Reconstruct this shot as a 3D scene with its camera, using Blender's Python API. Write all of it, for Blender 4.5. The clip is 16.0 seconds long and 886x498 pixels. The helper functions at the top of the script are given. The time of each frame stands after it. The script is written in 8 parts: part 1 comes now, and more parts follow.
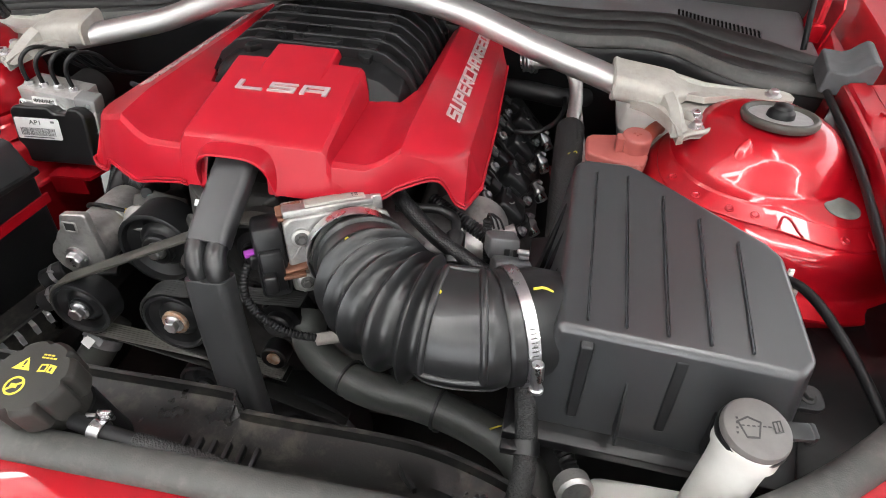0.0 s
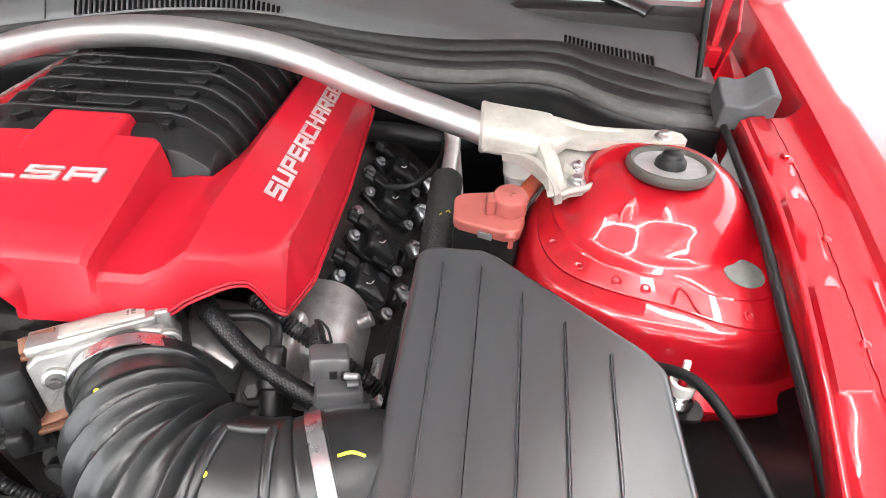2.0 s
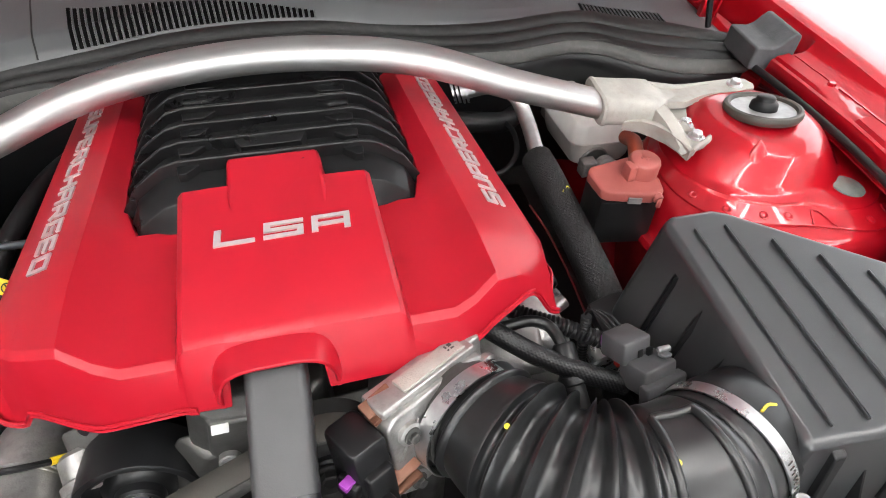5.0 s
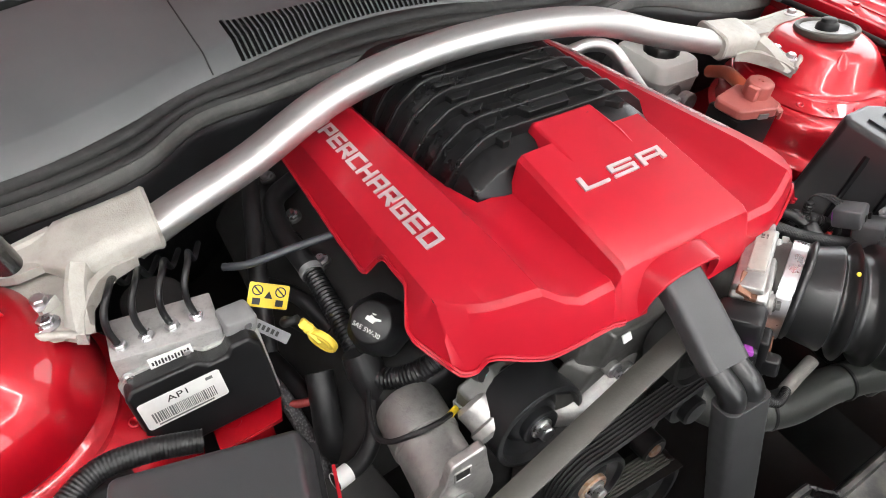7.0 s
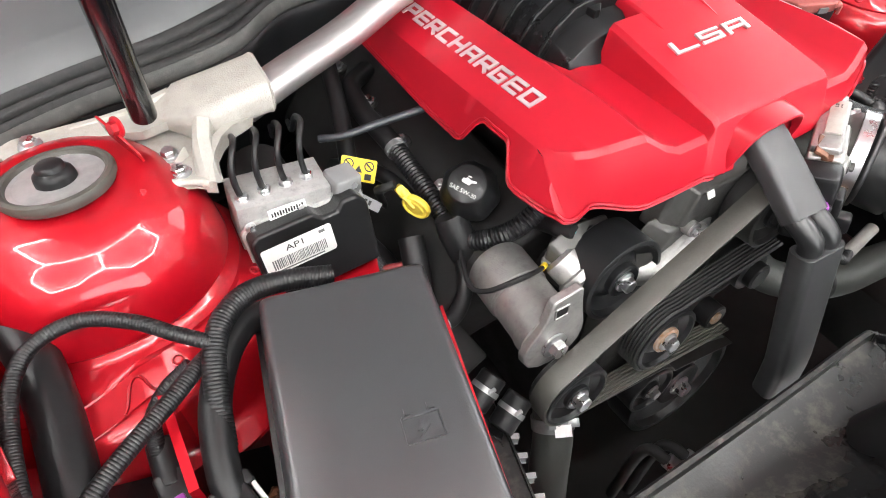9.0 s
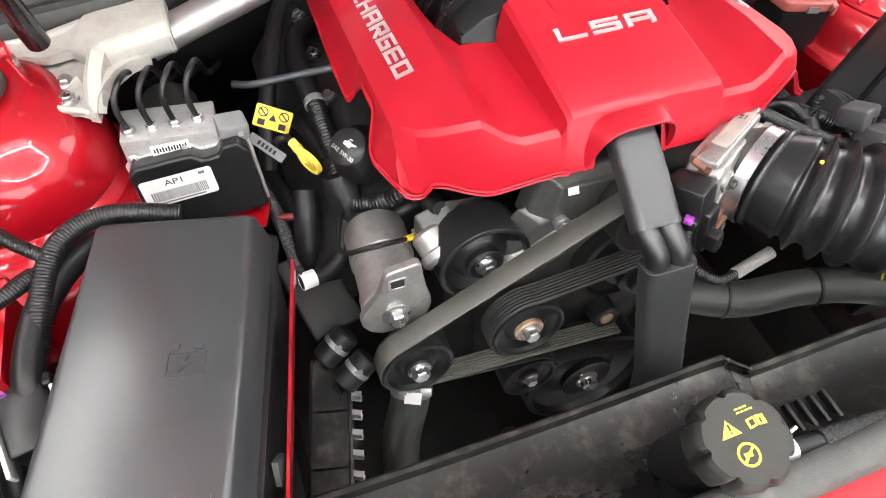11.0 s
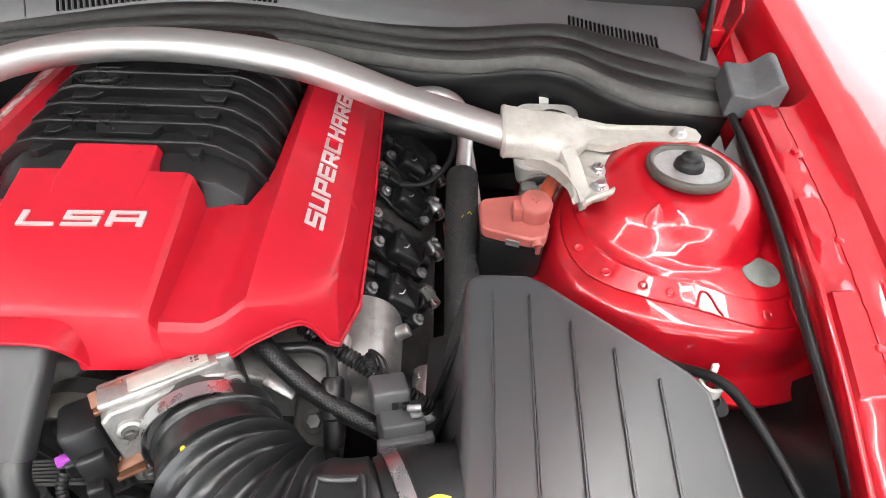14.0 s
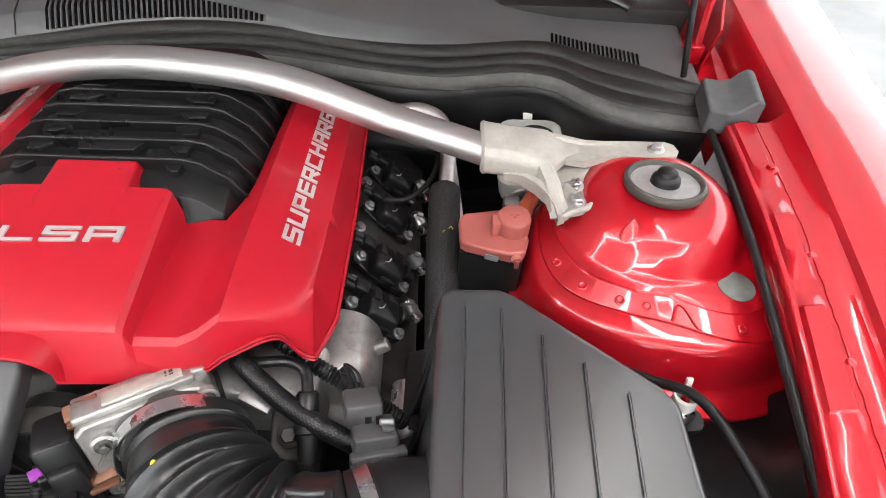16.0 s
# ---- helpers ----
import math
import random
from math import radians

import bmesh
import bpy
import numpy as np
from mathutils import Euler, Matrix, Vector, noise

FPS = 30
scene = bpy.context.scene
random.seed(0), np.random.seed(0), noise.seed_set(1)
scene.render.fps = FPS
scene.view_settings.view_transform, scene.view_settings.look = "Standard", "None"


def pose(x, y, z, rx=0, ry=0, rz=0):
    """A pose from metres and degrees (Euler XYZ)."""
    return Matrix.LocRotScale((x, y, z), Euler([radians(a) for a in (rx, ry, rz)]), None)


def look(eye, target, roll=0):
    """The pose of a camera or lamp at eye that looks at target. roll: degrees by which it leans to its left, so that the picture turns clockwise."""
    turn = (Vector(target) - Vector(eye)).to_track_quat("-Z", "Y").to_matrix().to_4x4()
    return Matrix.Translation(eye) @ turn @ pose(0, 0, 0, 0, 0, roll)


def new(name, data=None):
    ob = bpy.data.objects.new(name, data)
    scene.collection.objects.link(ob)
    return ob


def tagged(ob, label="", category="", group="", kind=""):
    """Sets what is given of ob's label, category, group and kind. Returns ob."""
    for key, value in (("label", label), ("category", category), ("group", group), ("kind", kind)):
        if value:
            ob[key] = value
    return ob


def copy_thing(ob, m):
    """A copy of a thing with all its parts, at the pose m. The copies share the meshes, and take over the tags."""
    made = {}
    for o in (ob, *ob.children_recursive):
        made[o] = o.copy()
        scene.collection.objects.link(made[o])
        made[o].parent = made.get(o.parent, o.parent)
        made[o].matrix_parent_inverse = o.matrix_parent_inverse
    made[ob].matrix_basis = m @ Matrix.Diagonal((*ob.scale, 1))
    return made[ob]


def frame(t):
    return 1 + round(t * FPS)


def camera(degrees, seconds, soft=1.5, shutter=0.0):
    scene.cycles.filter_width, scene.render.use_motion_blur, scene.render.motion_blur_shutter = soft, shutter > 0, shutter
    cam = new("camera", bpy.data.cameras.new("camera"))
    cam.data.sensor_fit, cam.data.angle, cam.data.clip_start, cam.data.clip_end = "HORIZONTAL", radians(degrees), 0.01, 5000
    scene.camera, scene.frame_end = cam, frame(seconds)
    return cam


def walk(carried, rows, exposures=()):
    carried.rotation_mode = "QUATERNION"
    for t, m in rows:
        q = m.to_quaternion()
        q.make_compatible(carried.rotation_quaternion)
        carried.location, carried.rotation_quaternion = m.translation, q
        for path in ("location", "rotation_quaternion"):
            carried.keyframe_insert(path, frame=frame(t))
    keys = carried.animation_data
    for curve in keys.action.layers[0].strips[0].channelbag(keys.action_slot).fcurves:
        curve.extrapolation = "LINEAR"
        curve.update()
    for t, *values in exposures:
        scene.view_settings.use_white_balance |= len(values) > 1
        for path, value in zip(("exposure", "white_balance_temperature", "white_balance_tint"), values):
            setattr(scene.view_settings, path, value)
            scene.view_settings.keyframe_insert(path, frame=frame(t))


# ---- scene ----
cam = camera(73.3, 16.0, soft=1.0)
PATH = [
    (0, (0.278, -0.698, 1.268), (0.042, 0.762, -0.078), 1.8),
    (0.5, (0.305, -0.661, 1.259), (0.072, 0.8, -0.087), 1.8),
    (1, (0.333, -0.616, 1.257), (0.124, 0.856, -0.081), 1.8),
    (1.5, (0.348, -0.576, 1.255), (0.191, 0.909, -0.076), 1.9),
    (2, (0.366, -0.533, 1.251), (0.288, 0.962, -0.075), 2.1),
    (2.5, (0.376, -0.501, 1.247), (0.375, 0.997, -0.078), 2.3),
    (3, (0.359, -0.49, 1.248), (0.417, 0.993, -0.092), 2.5),
    (3.5, (0.31, -0.507, 1.267), (0.411, 0.961, -0.088), 2.3),
    (3.7, (0.272, -0.524, 1.276), (0.4, 0.937, -0.084), 2.2),
    (5.8, (-0.126, -0.483, 1.261), (0.482, 0.83, -0.12), 3.4),
    (6, (-0.165, -0.481, 1.262), (0.47, 0.818, -0.119), 3.2),
    (6.5, (-0.29, -0.457, 1.274), (0.424, 0.79, -0.117), 2.7),
    (7, (-0.372, -0.423, 1.279), (0.415, 0.768, -0.122), 2.6),
    (7.5, (-0.447, -0.39, 1.277), (0.357, 0.772, -0.138), 2.8),
    (8, (-0.473, -0.375, 1.273), (0.32, 0.774, -0.159), 2.7),
    (8.5, (-0.486, -0.391, 1.268), (0.288, 0.732, -0.195), 2.8),
    (9, (-0.493, -0.45, 1.247), (0.231, 0.633, -0.271), 3.1),
    (9.2, (-0.494, -0.469, 1.244), (0.201, 0.578, -0.312), 3.3),
    (11.3, (-0.251, -0.542, 1.284), (0.148, 0.562, -0.335), 2.8),
    (11.5, (-0.213, -0.538, 1.294), (0.156, 0.581, -0.322), 2.7),
    (12, (-0.124, -0.556, 1.31), (0.197, 0.684, -0.227), 2.8),
    (12.5, (-0.023, -0.559, 1.315), (0.204, 0.735, -0.193), 2.6),
    (13, (0.13, -0.532, 1.309), (0.254, 0.784, -0.192), 2.6),
    (13.5, (0.241, -0.506, 1.309), (0.294, 0.819, -0.188), 2.6),
    (14, (0.297, -0.493, 1.316), (0.337, 0.856, -0.16), 2.7),
    (14.5, (0.33, -0.487, 1.311), (0.375, 0.874, -0.153), 2.8),
    (15, (0.345, -0.487, 1.31), (0.392, 0.88, -0.149), 2.8),
    (15.5, (0.339, -0.487, 1.315), (0.382, 0.884, -0.139), 2.6),
    (16, (0.319, -0.496, 1.322), (0.358, 0.886, -0.124), 2.6),
]
EXPOSURES = [(0, -1.08), (0.5, -0.66), (1.5, -0.3), (2, -0.36), (2.5, -0.54), (3, -0.66), (3.5, -0.76), (6, -0.88), (7, -0.78), (8, -0.58), (9, -0.36), (11.5, -0.42), (12.5, -0.34), (13.5, -0.46), (15, -0.72), (16, -0.84)]
walk(cam, [(t, look(eye, target, roll)) for t, eye, target, roll in PATH], EXPOSURES)

# ---- world and light: a closed white workshop lit by a honeycomb of LED tubes ----
world = bpy.data.worlds.new("workshop_air")
scene.world = world
world.use_nodes = True
world.node_tree.nodes["Background"].inputs[0].default_value = (0.9, 0.95, 1.0, 1)
world.node_tree.nodes["Background"].inputs[1].default_value = 0.015
scene.view_settings.exposure = 0.0
TUBE_POWER = 51.0
DOOR_LIGHT = 6.0
CEILING = 2.75

# ---- materials ----
def ramp_mix(nt, fac, a, b):
    n = nt.nodes.new("ShaderNodeMix")
    n.data_type = "RGBA"
    n.inputs[6].default_value = (*a, 1)
    n.inputs[7].default_value = (*b, 1)
    nt.links.new(fac, n.inputs[0])
    return n.outputs[2]


def noise_node(nt, scale, detail=4.0, rough=0.55, stretch=None, lo=0.35, hi=0.65):
    co = nt.nodes.new("ShaderNodeTexCoord")
    src = co.outputs["Object"]
    if stretch:
        mp = nt.nodes.new("ShaderNodeMapping")
        mp.inputs["Scale"].default_value = stretch
        nt.links.new(src, mp.inputs[0])
        src = mp.outputs[0]
    n = nt.nodes.new("ShaderNodeTexNoise")
    n.inputs["Scale"].default_value = scale
    n.inputs["Detail"].default_value = detail
    n.inputs["Roughness"].default_value = rough
    nt.links.new(src, n.inputs["Vector"])
    r = nt.nodes.new("ShaderNodeMapRange")
    r.inputs["From Min"].default_value = lo
    r.inputs["From Max"].default_value = hi
    nt.links.new(n.outputs[0], r.inputs[0])
    return n.outputs[0], r.outputs[0]


def surface(name, colour, other=None, rough=0.5, rough2=None, metal=0.0, coat=0.0, big=9.0, fine=900.0, bump=0.05,
            stretch=None, dirt=None, dirt_amount=0.0, transmission=0.0, sheen=0.0, ior=1.5, spec=0.5):
    """Painted, moulded or cast surface: colour drift at one scale, grain relief at another, optional dust."""
    m = bpy.data.materials.new(name)
    m.use_nodes = True
    nt = m.node_tree
    b = nt.nodes["Principled BSDF"]
    other = other or tuple(c * 0.8 for c in colour)
    _, drift = noise_node(nt, big, 5.0, 0.6, stretch)
    col = ramp_mix(nt, drift, colour, other)
    raw, grain = noise_node(nt, fine, 2.0, 0.5, stretch)
    if dirt:
        _, spots = noise_node(nt, big * 3.5, 8.0, 0.7, None, 0.5, 0.72)
        mul = nt.nodes.new("ShaderNodeMath")
        mul.operation = "MULTIPLY"
        mul.inputs[1].default_value = dirt_amount
        nt.links.new(spots, mul.inputs[0])
        mx = nt.nodes.new("ShaderNodeMix")
        mx.data_type = "RGBA"
        mx.inputs[7].default_value = (*dirt, 1)
        nt.links.new(mul.outputs[0], mx.inputs[0])
        nt.links.new(col, mx.inputs[6])
        col = mx.outputs[2]
    nt.links.new(col, b.inputs["Base Color"])
    rr = nt.nodes.new("ShaderNodeMapRange")
    rr.inputs["To Min"].default_value = rough
    rr.inputs["To Max"].default_value = rough2 if rough2 is not None else rough * 1.25
    nt.links.new(drift, rr.inputs[0])
    nt.links.new(rr.outputs[0], b.inputs["Roughness"])
    b.inputs["Metallic"].default_value = metal
    b.inputs["Coat Weight"].default_value = coat
    b.inputs["Coat Roughness"].default_value = 0.018
    b.inputs["Transmission Weight"].default_value = transmission
    b.inputs["IOR"].default_value = ior
    b.inputs["Specular IOR Level"].default_value = spec
    if bump > 0:
        bn = nt.nodes.new("ShaderNodeBump")
        bn.inputs["Strength"].default_value = bump
        bn.inputs["Distance"].default_value = 0.0006
        nt.links.new(raw, bn.inputs["Height"])
        nt.links.new(bn.outputs[0], b.inputs["Normal"])
    return m


def braided(name, colour, thread, scale=420.0):
    """Woven sleeve: two crossed sets of fine threads."""
    m = surface(name, colour, rough=0.55, bump=0.0)
    nt = m.node_tree
    b = nt.nodes["Principled BSDF"]
    v = nt.nodes.new("ShaderNodeTexVoronoi")
    v.inputs["Scale"].default_value = scale
    co = nt.nodes.new("ShaderNodeTexCoord")
    nt.links.new(co.outputs["Object"], v.inputs["Vector"])
    r = nt.nodes.new("ShaderNodeMapRange")
    r.inputs["From Min"].default_value = 0.2
    r.inputs["From Max"].default_value = 0.6
    nt.links.new(v.outputs["Distance"], r.inputs[0])
    nt.links.new(ramp_mix(nt, r.outputs[0], thread, colour), b.inputs["Base Color"])
    bn = nt.nodes.new("ShaderNodeBump")
    bn.inputs["Strength"].default_value = 0.6
    bn.inputs["Distance"].default_value = 0.001
    bn.invert = True
    nt.links.new(v.outputs["Distance"], bn.inputs["Height"])
    nt.links.new(bn.outputs[0], b.inputs["Normal"])
    return m


def glow(name, colour, strength):
    m = bpy.data.materials.new(name)
    m.use_nodes = True
    b = m.node_tree.nodes["Principled BSDF"]
    b.inputs["Base Color"].default_value = (*colour, 1)
    b.inputs["Emission Color"].default_value = (*colour, 1)
    b.inputs["Emission Strength"].default_value = strength
    return m


RED_PLASTIC = surface("satin_red_plastic", (0.365, 0.0072, 0.0180), (0.340, 0.0064, 0.0160), 0.32, 0.36, big=14, fine=900, bump=0.02, spec=0.33)
RED_PAINT = surface("red_body_paint", (0.42, 0.0042, 0.013), (0.39, 0.0038, 0.011), 0.36, 0.42, metal=0.42, coat=1.0, big=5, fine=2200, bump=0.004, spec=0.2)
BLACK_PLASTIC = surface("black_moulded_plastic", (0.007, 0.007, 0.0075), (0.011, 0.011, 0.012), 0.28, 0.40, big=18, fine=1600, bump=0.14, spec=0.34)
BLACK_SATIN = surface("grained_black_plastic", (0.0085, 0.0088, 0.0096), (0.012, 0.0124, 0.0134), 0.31, 0.39, big=10, fine=1300, bump=0.16, spec=0.36)
LID_PLASTIC = surface("grey_black_lid_plastic", (0.028, 0.029, 0.0312), (0.030, 0.031, 0.0332), 0.275, 0.290, big=7, fine=1300, bump=0.12, spec=0.85)
BLOWER_PLASTIC = surface("black_lid_plastic", (0.006, 0.006, 0.0065), (0.009, 0.009, 0.0096), 0.26, 0.34, big=10, fine=1300, bump=0.14, spec=0.28)
RUBBER = surface("black_rubber", (0.007, 0.007, 0.0075), (0.012, 0.012, 0.013), 0.36, 0.50, big=30, fine=700, bump=0.10, spec=0.28)
SHINY_RUBBER = surface("glossy_black_rubber", (0.010, 0.0103, 0.0108), (0.014, 0.0143, 0.015), 0.28, 0.33, big=30, fine=500, bump=0.03, spec=0.6)
# black metal, and painted-in shade for the deep parts of the bay
DARK = surface("black_metal_and_bay_shade", (0.006, 0.006, 0.0065), (0.011, 0.0105, 0.010), 0.55, 0.75, big=22, fine=300, bump=0.2)
SLOT_BLACK = surface("painted_slot_shade", (0.003, 0.003, 0.003), (0.004, 0.004, 0.004), 0.9, 0.95, bump=0.0, spec=0.05)
GREY_HOSE = surface("grey_rubber_hose", (0.030, 0.0325, 0.030), (0.042, 0.0445, 0.040), 0.44, 0.58, big=26, fine=500, bump=0.25)
DUSTY = surface("dusty_black_plastic", (0.008, 0.008, 0.0084), (0.013, 0.0128, 0.0124), 0.24, 0.42, big=9, fine=500, bump=0.14, dirt=(0.20, 0.18, 0.15), dirt_amount=0.30, spec=0.32)
ALU = surface("brushed_aluminium", (0.60, 0.595, 0.585), (0.53, 0.525, 0.515), 0.42, 0.52, metal=1.0, big=16, fine=260, bump=0.08, stretch=(0.15, 6, 6))
CAST = surface("cast_aluminium", (0.42, 0.413, 0.40), (0.31, 0.304, 0.294), 0.34, 0.48, metal=0.75, big=30, fine=650, bump=0.35, dirt=(0.12, 0.114, 0.106), dirt_amount=0.40)
CAST_LIGHT = surface("sand_cast_bracket", (0.42, 0.405, 0.37), (0.34, 0.325, 0.295), 0.50, 0.62, metal=0.25, big=24, fine=700, bump=0.55, dirt=(0.26, 0.23, 0.18), dirt_amount=0.42)
BLOCK_ALU = surface("machined_aluminium_block", (0.52, 0.515, 0.505), (0.43, 0.425, 0.415), 0.40, 0.55, metal=0.6, big=40, fine=800, bump=0.2, dirt=(0.15, 0.14, 0.13), dirt_amount=0.4)
DARK_CAST = surface("dull_dark_casting", (0.10, 0.098, 0.094), (0.065, 0.064, 0.061), 0.45, 0.6, metal=0.6, big=30, fine=650, bump=0.35)
STEEL = surface("zinc_steel", (0.66, 0.66, 0.67), (0.52, 0.52, 0.53), 0.24, 0.38, metal=1.0, big=60, fine=800, bump=0.1)
PALE_DISH = surface("pale_zinc_dish", (0.46, 0.46, 0.46), (0.34, 0.34, 0.34), 0.36, 0.50, metal=0.55, big=40, fine=800, bump=0.1)
GALV = surface("dull_galvanised_steel", (0.34, 0.345, 0.35), (0.26, 0.265, 0.27), 0.38, 0.52, metal=0.7, big=60, fine=800, bump=0.1)
BELT = surface("worn_belt_rubber", (0.050, 0.048, 0.042), (0.066, 0.064, 0.056), 0.42, 0.54, big=26, fine=500, bump=0.15)
BELT_RIBS = surface("black_ribbed_belt", (0.010, 0.010, 0.010), (0.018, 0.018, 0.017), 0.40, 0.52, big=26, fine=500, bump=0.15, spec=0.3)
RUSTY = surface("rusty_steel", (0.45, 0.24, 0.13), (0.55, 0.46, 0.38), 0.45, 0.65, metal=0.7, big=160, fine=700, bump=0.3)
COPPER = surface("brown_clip_metal", (0.14, 0.06, 0.038), (0.19, 0.09, 0.055), 0.40, 0.55, metal=0.5, big=60, bump=0.1)
TAN = surface("tan_clip", (0.60, 0.45, 0.30), (0.5, 0.36, 0.22), 0.4, 0.5, big=60, bump=0.1)
WHITE_PLASTIC = surface("translucent_white_plastic", (0.66, 0.65, 0.62), (0.58, 0.57, 0.54), 0.38, 0.5, big=20, bump=0.08)
YELLOW = surface("yellow_plastic", (0.80, 0.60, 0.07), (0.72, 0.52, 0.06), 0.38, 0.5, big=40, bump=0.05)
YELLOW_LABEL = surface("yellow_label", (0.85, 0.62, 0.02), (0.80, 0.57, 0.02), 0.35, 0.42, big=40, bump=0.02)
WHITE_LABEL = surface("white_paper_label", (0.80, 0.80, 0.79), (0.72, 0.72, 0.71), 0.45, 0.55, big=60, bump=0.03)
GREY_INK = surface("faded_grey_print", (0.16, 0.16, 0.165), rough=0.5, bump=0.0)
INK = surface("black_print", (0.02, 0.02, 0.02), rough=0.5, bump=0.0)
SILVER = surface("silver_lettering", (0.70, 0.66, 0.66), (0.62, 0.58, 0.58), 0.30, 0.36, metal=0.55, big=60, bump=0.03)
PALE_PRINT = surface("pale_print", (0.62, 0.62, 0.60), rough=0.5, bump=0.0)
YELLOW_PRINT = surface("yellow_print", (0.80, 0.66, 0.06), rough=0.45, bump=0.0)
TERRACOTTA = surface("faded_red_terminal_plastic", (0.33, 0.086, 0.074), (0.285, 0.072, 0.062), 0.42, 0.52, big=22, bump=0.12)
FOAM = surface("grey_foam", (0.050, 0.053, 0.056), (0.075, 0.078, 0.082), 0.80, 0.9, big=40, fine=420, bump=0.6)
PURPLE = surface("purple_lock_clip", (0.30, 0.05, 0.36), (0.26, 0.04, 0.31), 0.4, 0.5, big=60, bump=0.0)
GREY_PLASTIC = surface("grey_plastic", (0.14, 0.14, 0.145), (0.18, 0.18, 0.18), 0.42, 0.55, big=30, bump=0.15)
GREY_TRIM = surface("grey_cowl_plastic", (0.070, 0.073, 0.076), (0.086, 0.089, 0.092), 0.32, 0.40, big=6, fine=1200, bump=0.15, spec=0.4)
CAP_FACE = surface("grey_brown_cap", (0.10, 0.095, 0.092), (0.14, 0.13, 0.125), 0.45, 0.58, big=40, bump=0.15)
SEAL_RUBBER = surface("dusty_seal_rubber", (0.008, 0.008, 0.0084), (0.015, 0.0147, 0.0144), 0.42, 0.58, big=24, fine=600, bump=0.35, spec=0.30, dirt=(0.06, 0.057, 0.054), dirt_amount=0.25)
SEAL_GREY = surface("grey_rubber_seal", (0.045, 0.046, 0.044), (0.07, 0.070, 0.066), 0.55, 0.66, big=24, fine=700, bump=0.3, dirt=(0.16, 0.15, 0.135), dirt_amount=0.3)
GLASS = surface("dark_windscreen_glass", (0.02, 0.022, 0.022), (0.024, 0.026, 0.026), 0.03, 0.05, big=4, bump=0.0, coat=0.6)
BROWN_DUST = surface("brown_debris", (0.42, 0.26, 0.14), (0.30, 0.17, 0.09), 0.8, 0.9, big=90, bump=0.5)
CEIL = surface("pale_ceiling", (0.82, 0.82, 0.82), (0.77, 0.77, 0.78), 0.7, 0.8, big=1.2, fine=60, bump=0.1)
GREY_WALL = surface("grey_workshop_wall", (0.46, 0.46, 0.46), (0.42, 0.42, 0.42), 0.6, 0.7, big=1.2, fine=60, bump=0.1)
FLOOR = surface("pale_concrete_floor", (0.360, 0.366, 0.366), (0.312, 0.318, 0.318), 0.35, 0.6, big=2.2, fine=60, bump=0.15,
                dirt=(0.40, 0.40, 0.39), dirt_amount=0.3)
LED = glow("led_tube_light", (1.0, 0.985, 0.96), TUBE_POWER)
DAYLIGHT = glow("overcast_daylight", (0.95, 0.98, 1.0), DOOR_LIGHT)
SIDE_DAYLIGHT = glow("side_door_daylight", (0.95, 0.98, 1.0), DOOR_LIGHT * 0.8)
WORN_RUBBER = surface("worn_grey_rubber", (0.040, 0.037, 0.031), (0.060, 0.056, 0.048), 0.42, 0.55, big=40, fine=700, bump=0.2)
SLEEVE = braided("braided_sleeve", (0.014, 0.014, 0.015), (0.075, 0.075, 0.078))
SLEEVE_FINE = braided("fine_woven_sleeve", (0.008, 0.008, 0.0085), (0.030, 0.030, 0.030), 800.0)


# ---- tools ----
def thing(name, at, label, category, group="", kind=""):
    ob = new(name)
    ob.empty_display_size = 0.02
    ob.location = at
    return tagged(ob, label, category, group, kind)


def world_at(ob):
    p = Vector((0, 0, 0))
    while ob:
        p += ob.location
        ob = ob.parent
    return p


def part(name, bm, material, parent=None, label="", bevel=0.0, smooth=40, solid=0.0, segs=2):
    """Links a bmesh, written in place, as one mesh object under a thing or a part."""
    at = world_at(parent) if parent else Vector((0, 0, 0))
    bmesh.ops.recalc_face_normals(bm, faces=bm.faces)
    bmesh.ops.translate(bm, verts=bm.verts, vec=-at)
    me = bpy.data.meshes.new(name)
    bm.to_mesh(me)
    bm.free()
    me.materials.append(material)
    me.shade_smooth()
    me.set_sharp_from_angle(angle=radians(smooth))
    ob = new(name, me)
    if parent:
        ob.parent = parent
    if label:
        ob["label"] = label
    if solid:
        md = ob.modifiers.new("thickness", "SOLIDIFY")
        md.thickness, md.offset = solid, -1
    if bevel:
        md = ob.modifiers.new("rounding", "BEVEL")
        md.width, md.segments, md.limit_method, md.angle_limit, md.harden_normals = bevel, segs, "ANGLE", radians(28), True
    return ob


def single(name, bm, material, label, category, group="", kind="", **kw):
    """A thing that is one mesh."""
    return tagged(part(name, bm, material, None, **kw), label, category, group, kind)


def fresh():
    return bmesh.new()


def frame_of(axis, up=(0, 0, 1)):
    z = Vector(axis).normalized()
    u = Vector(up)
    if abs(z.dot(u.normalized())) > 0.98:
        u = Vector((0, 1, 0)) if abs(z.y) < 0.9 else Vector((1, 0, 0))
    x = u.cross(z).normalized()
    y = z.cross(x)
    return Matrix((x, y, z)).transposed()


def box(bm, c, s, rot=None, bev=0.0, segs=2, taper=1.0):
    """A block of size s about c; taper scales its top."""
    r = bmesh.ops.create_cube(bm, size=1.0)
    vs = r["verts"]
    R = rot if rot is not None else Matrix.Identity(3)
    for v in vs:
        k = taper if v.co.z > 0 else 1.0
        v.co = Vector(c) + R @ Vector((v.co.x * s[0] * k, v.co.y * s[1] * k, v.co.z * s[2]))
    if bev:
        es = list({e for v in vs for e in v.link_edges})
        bmesh.ops.bevel(bm, geom=es, offset=bev, segments=segs, affect="EDGES", profile=0.5)
    return bm


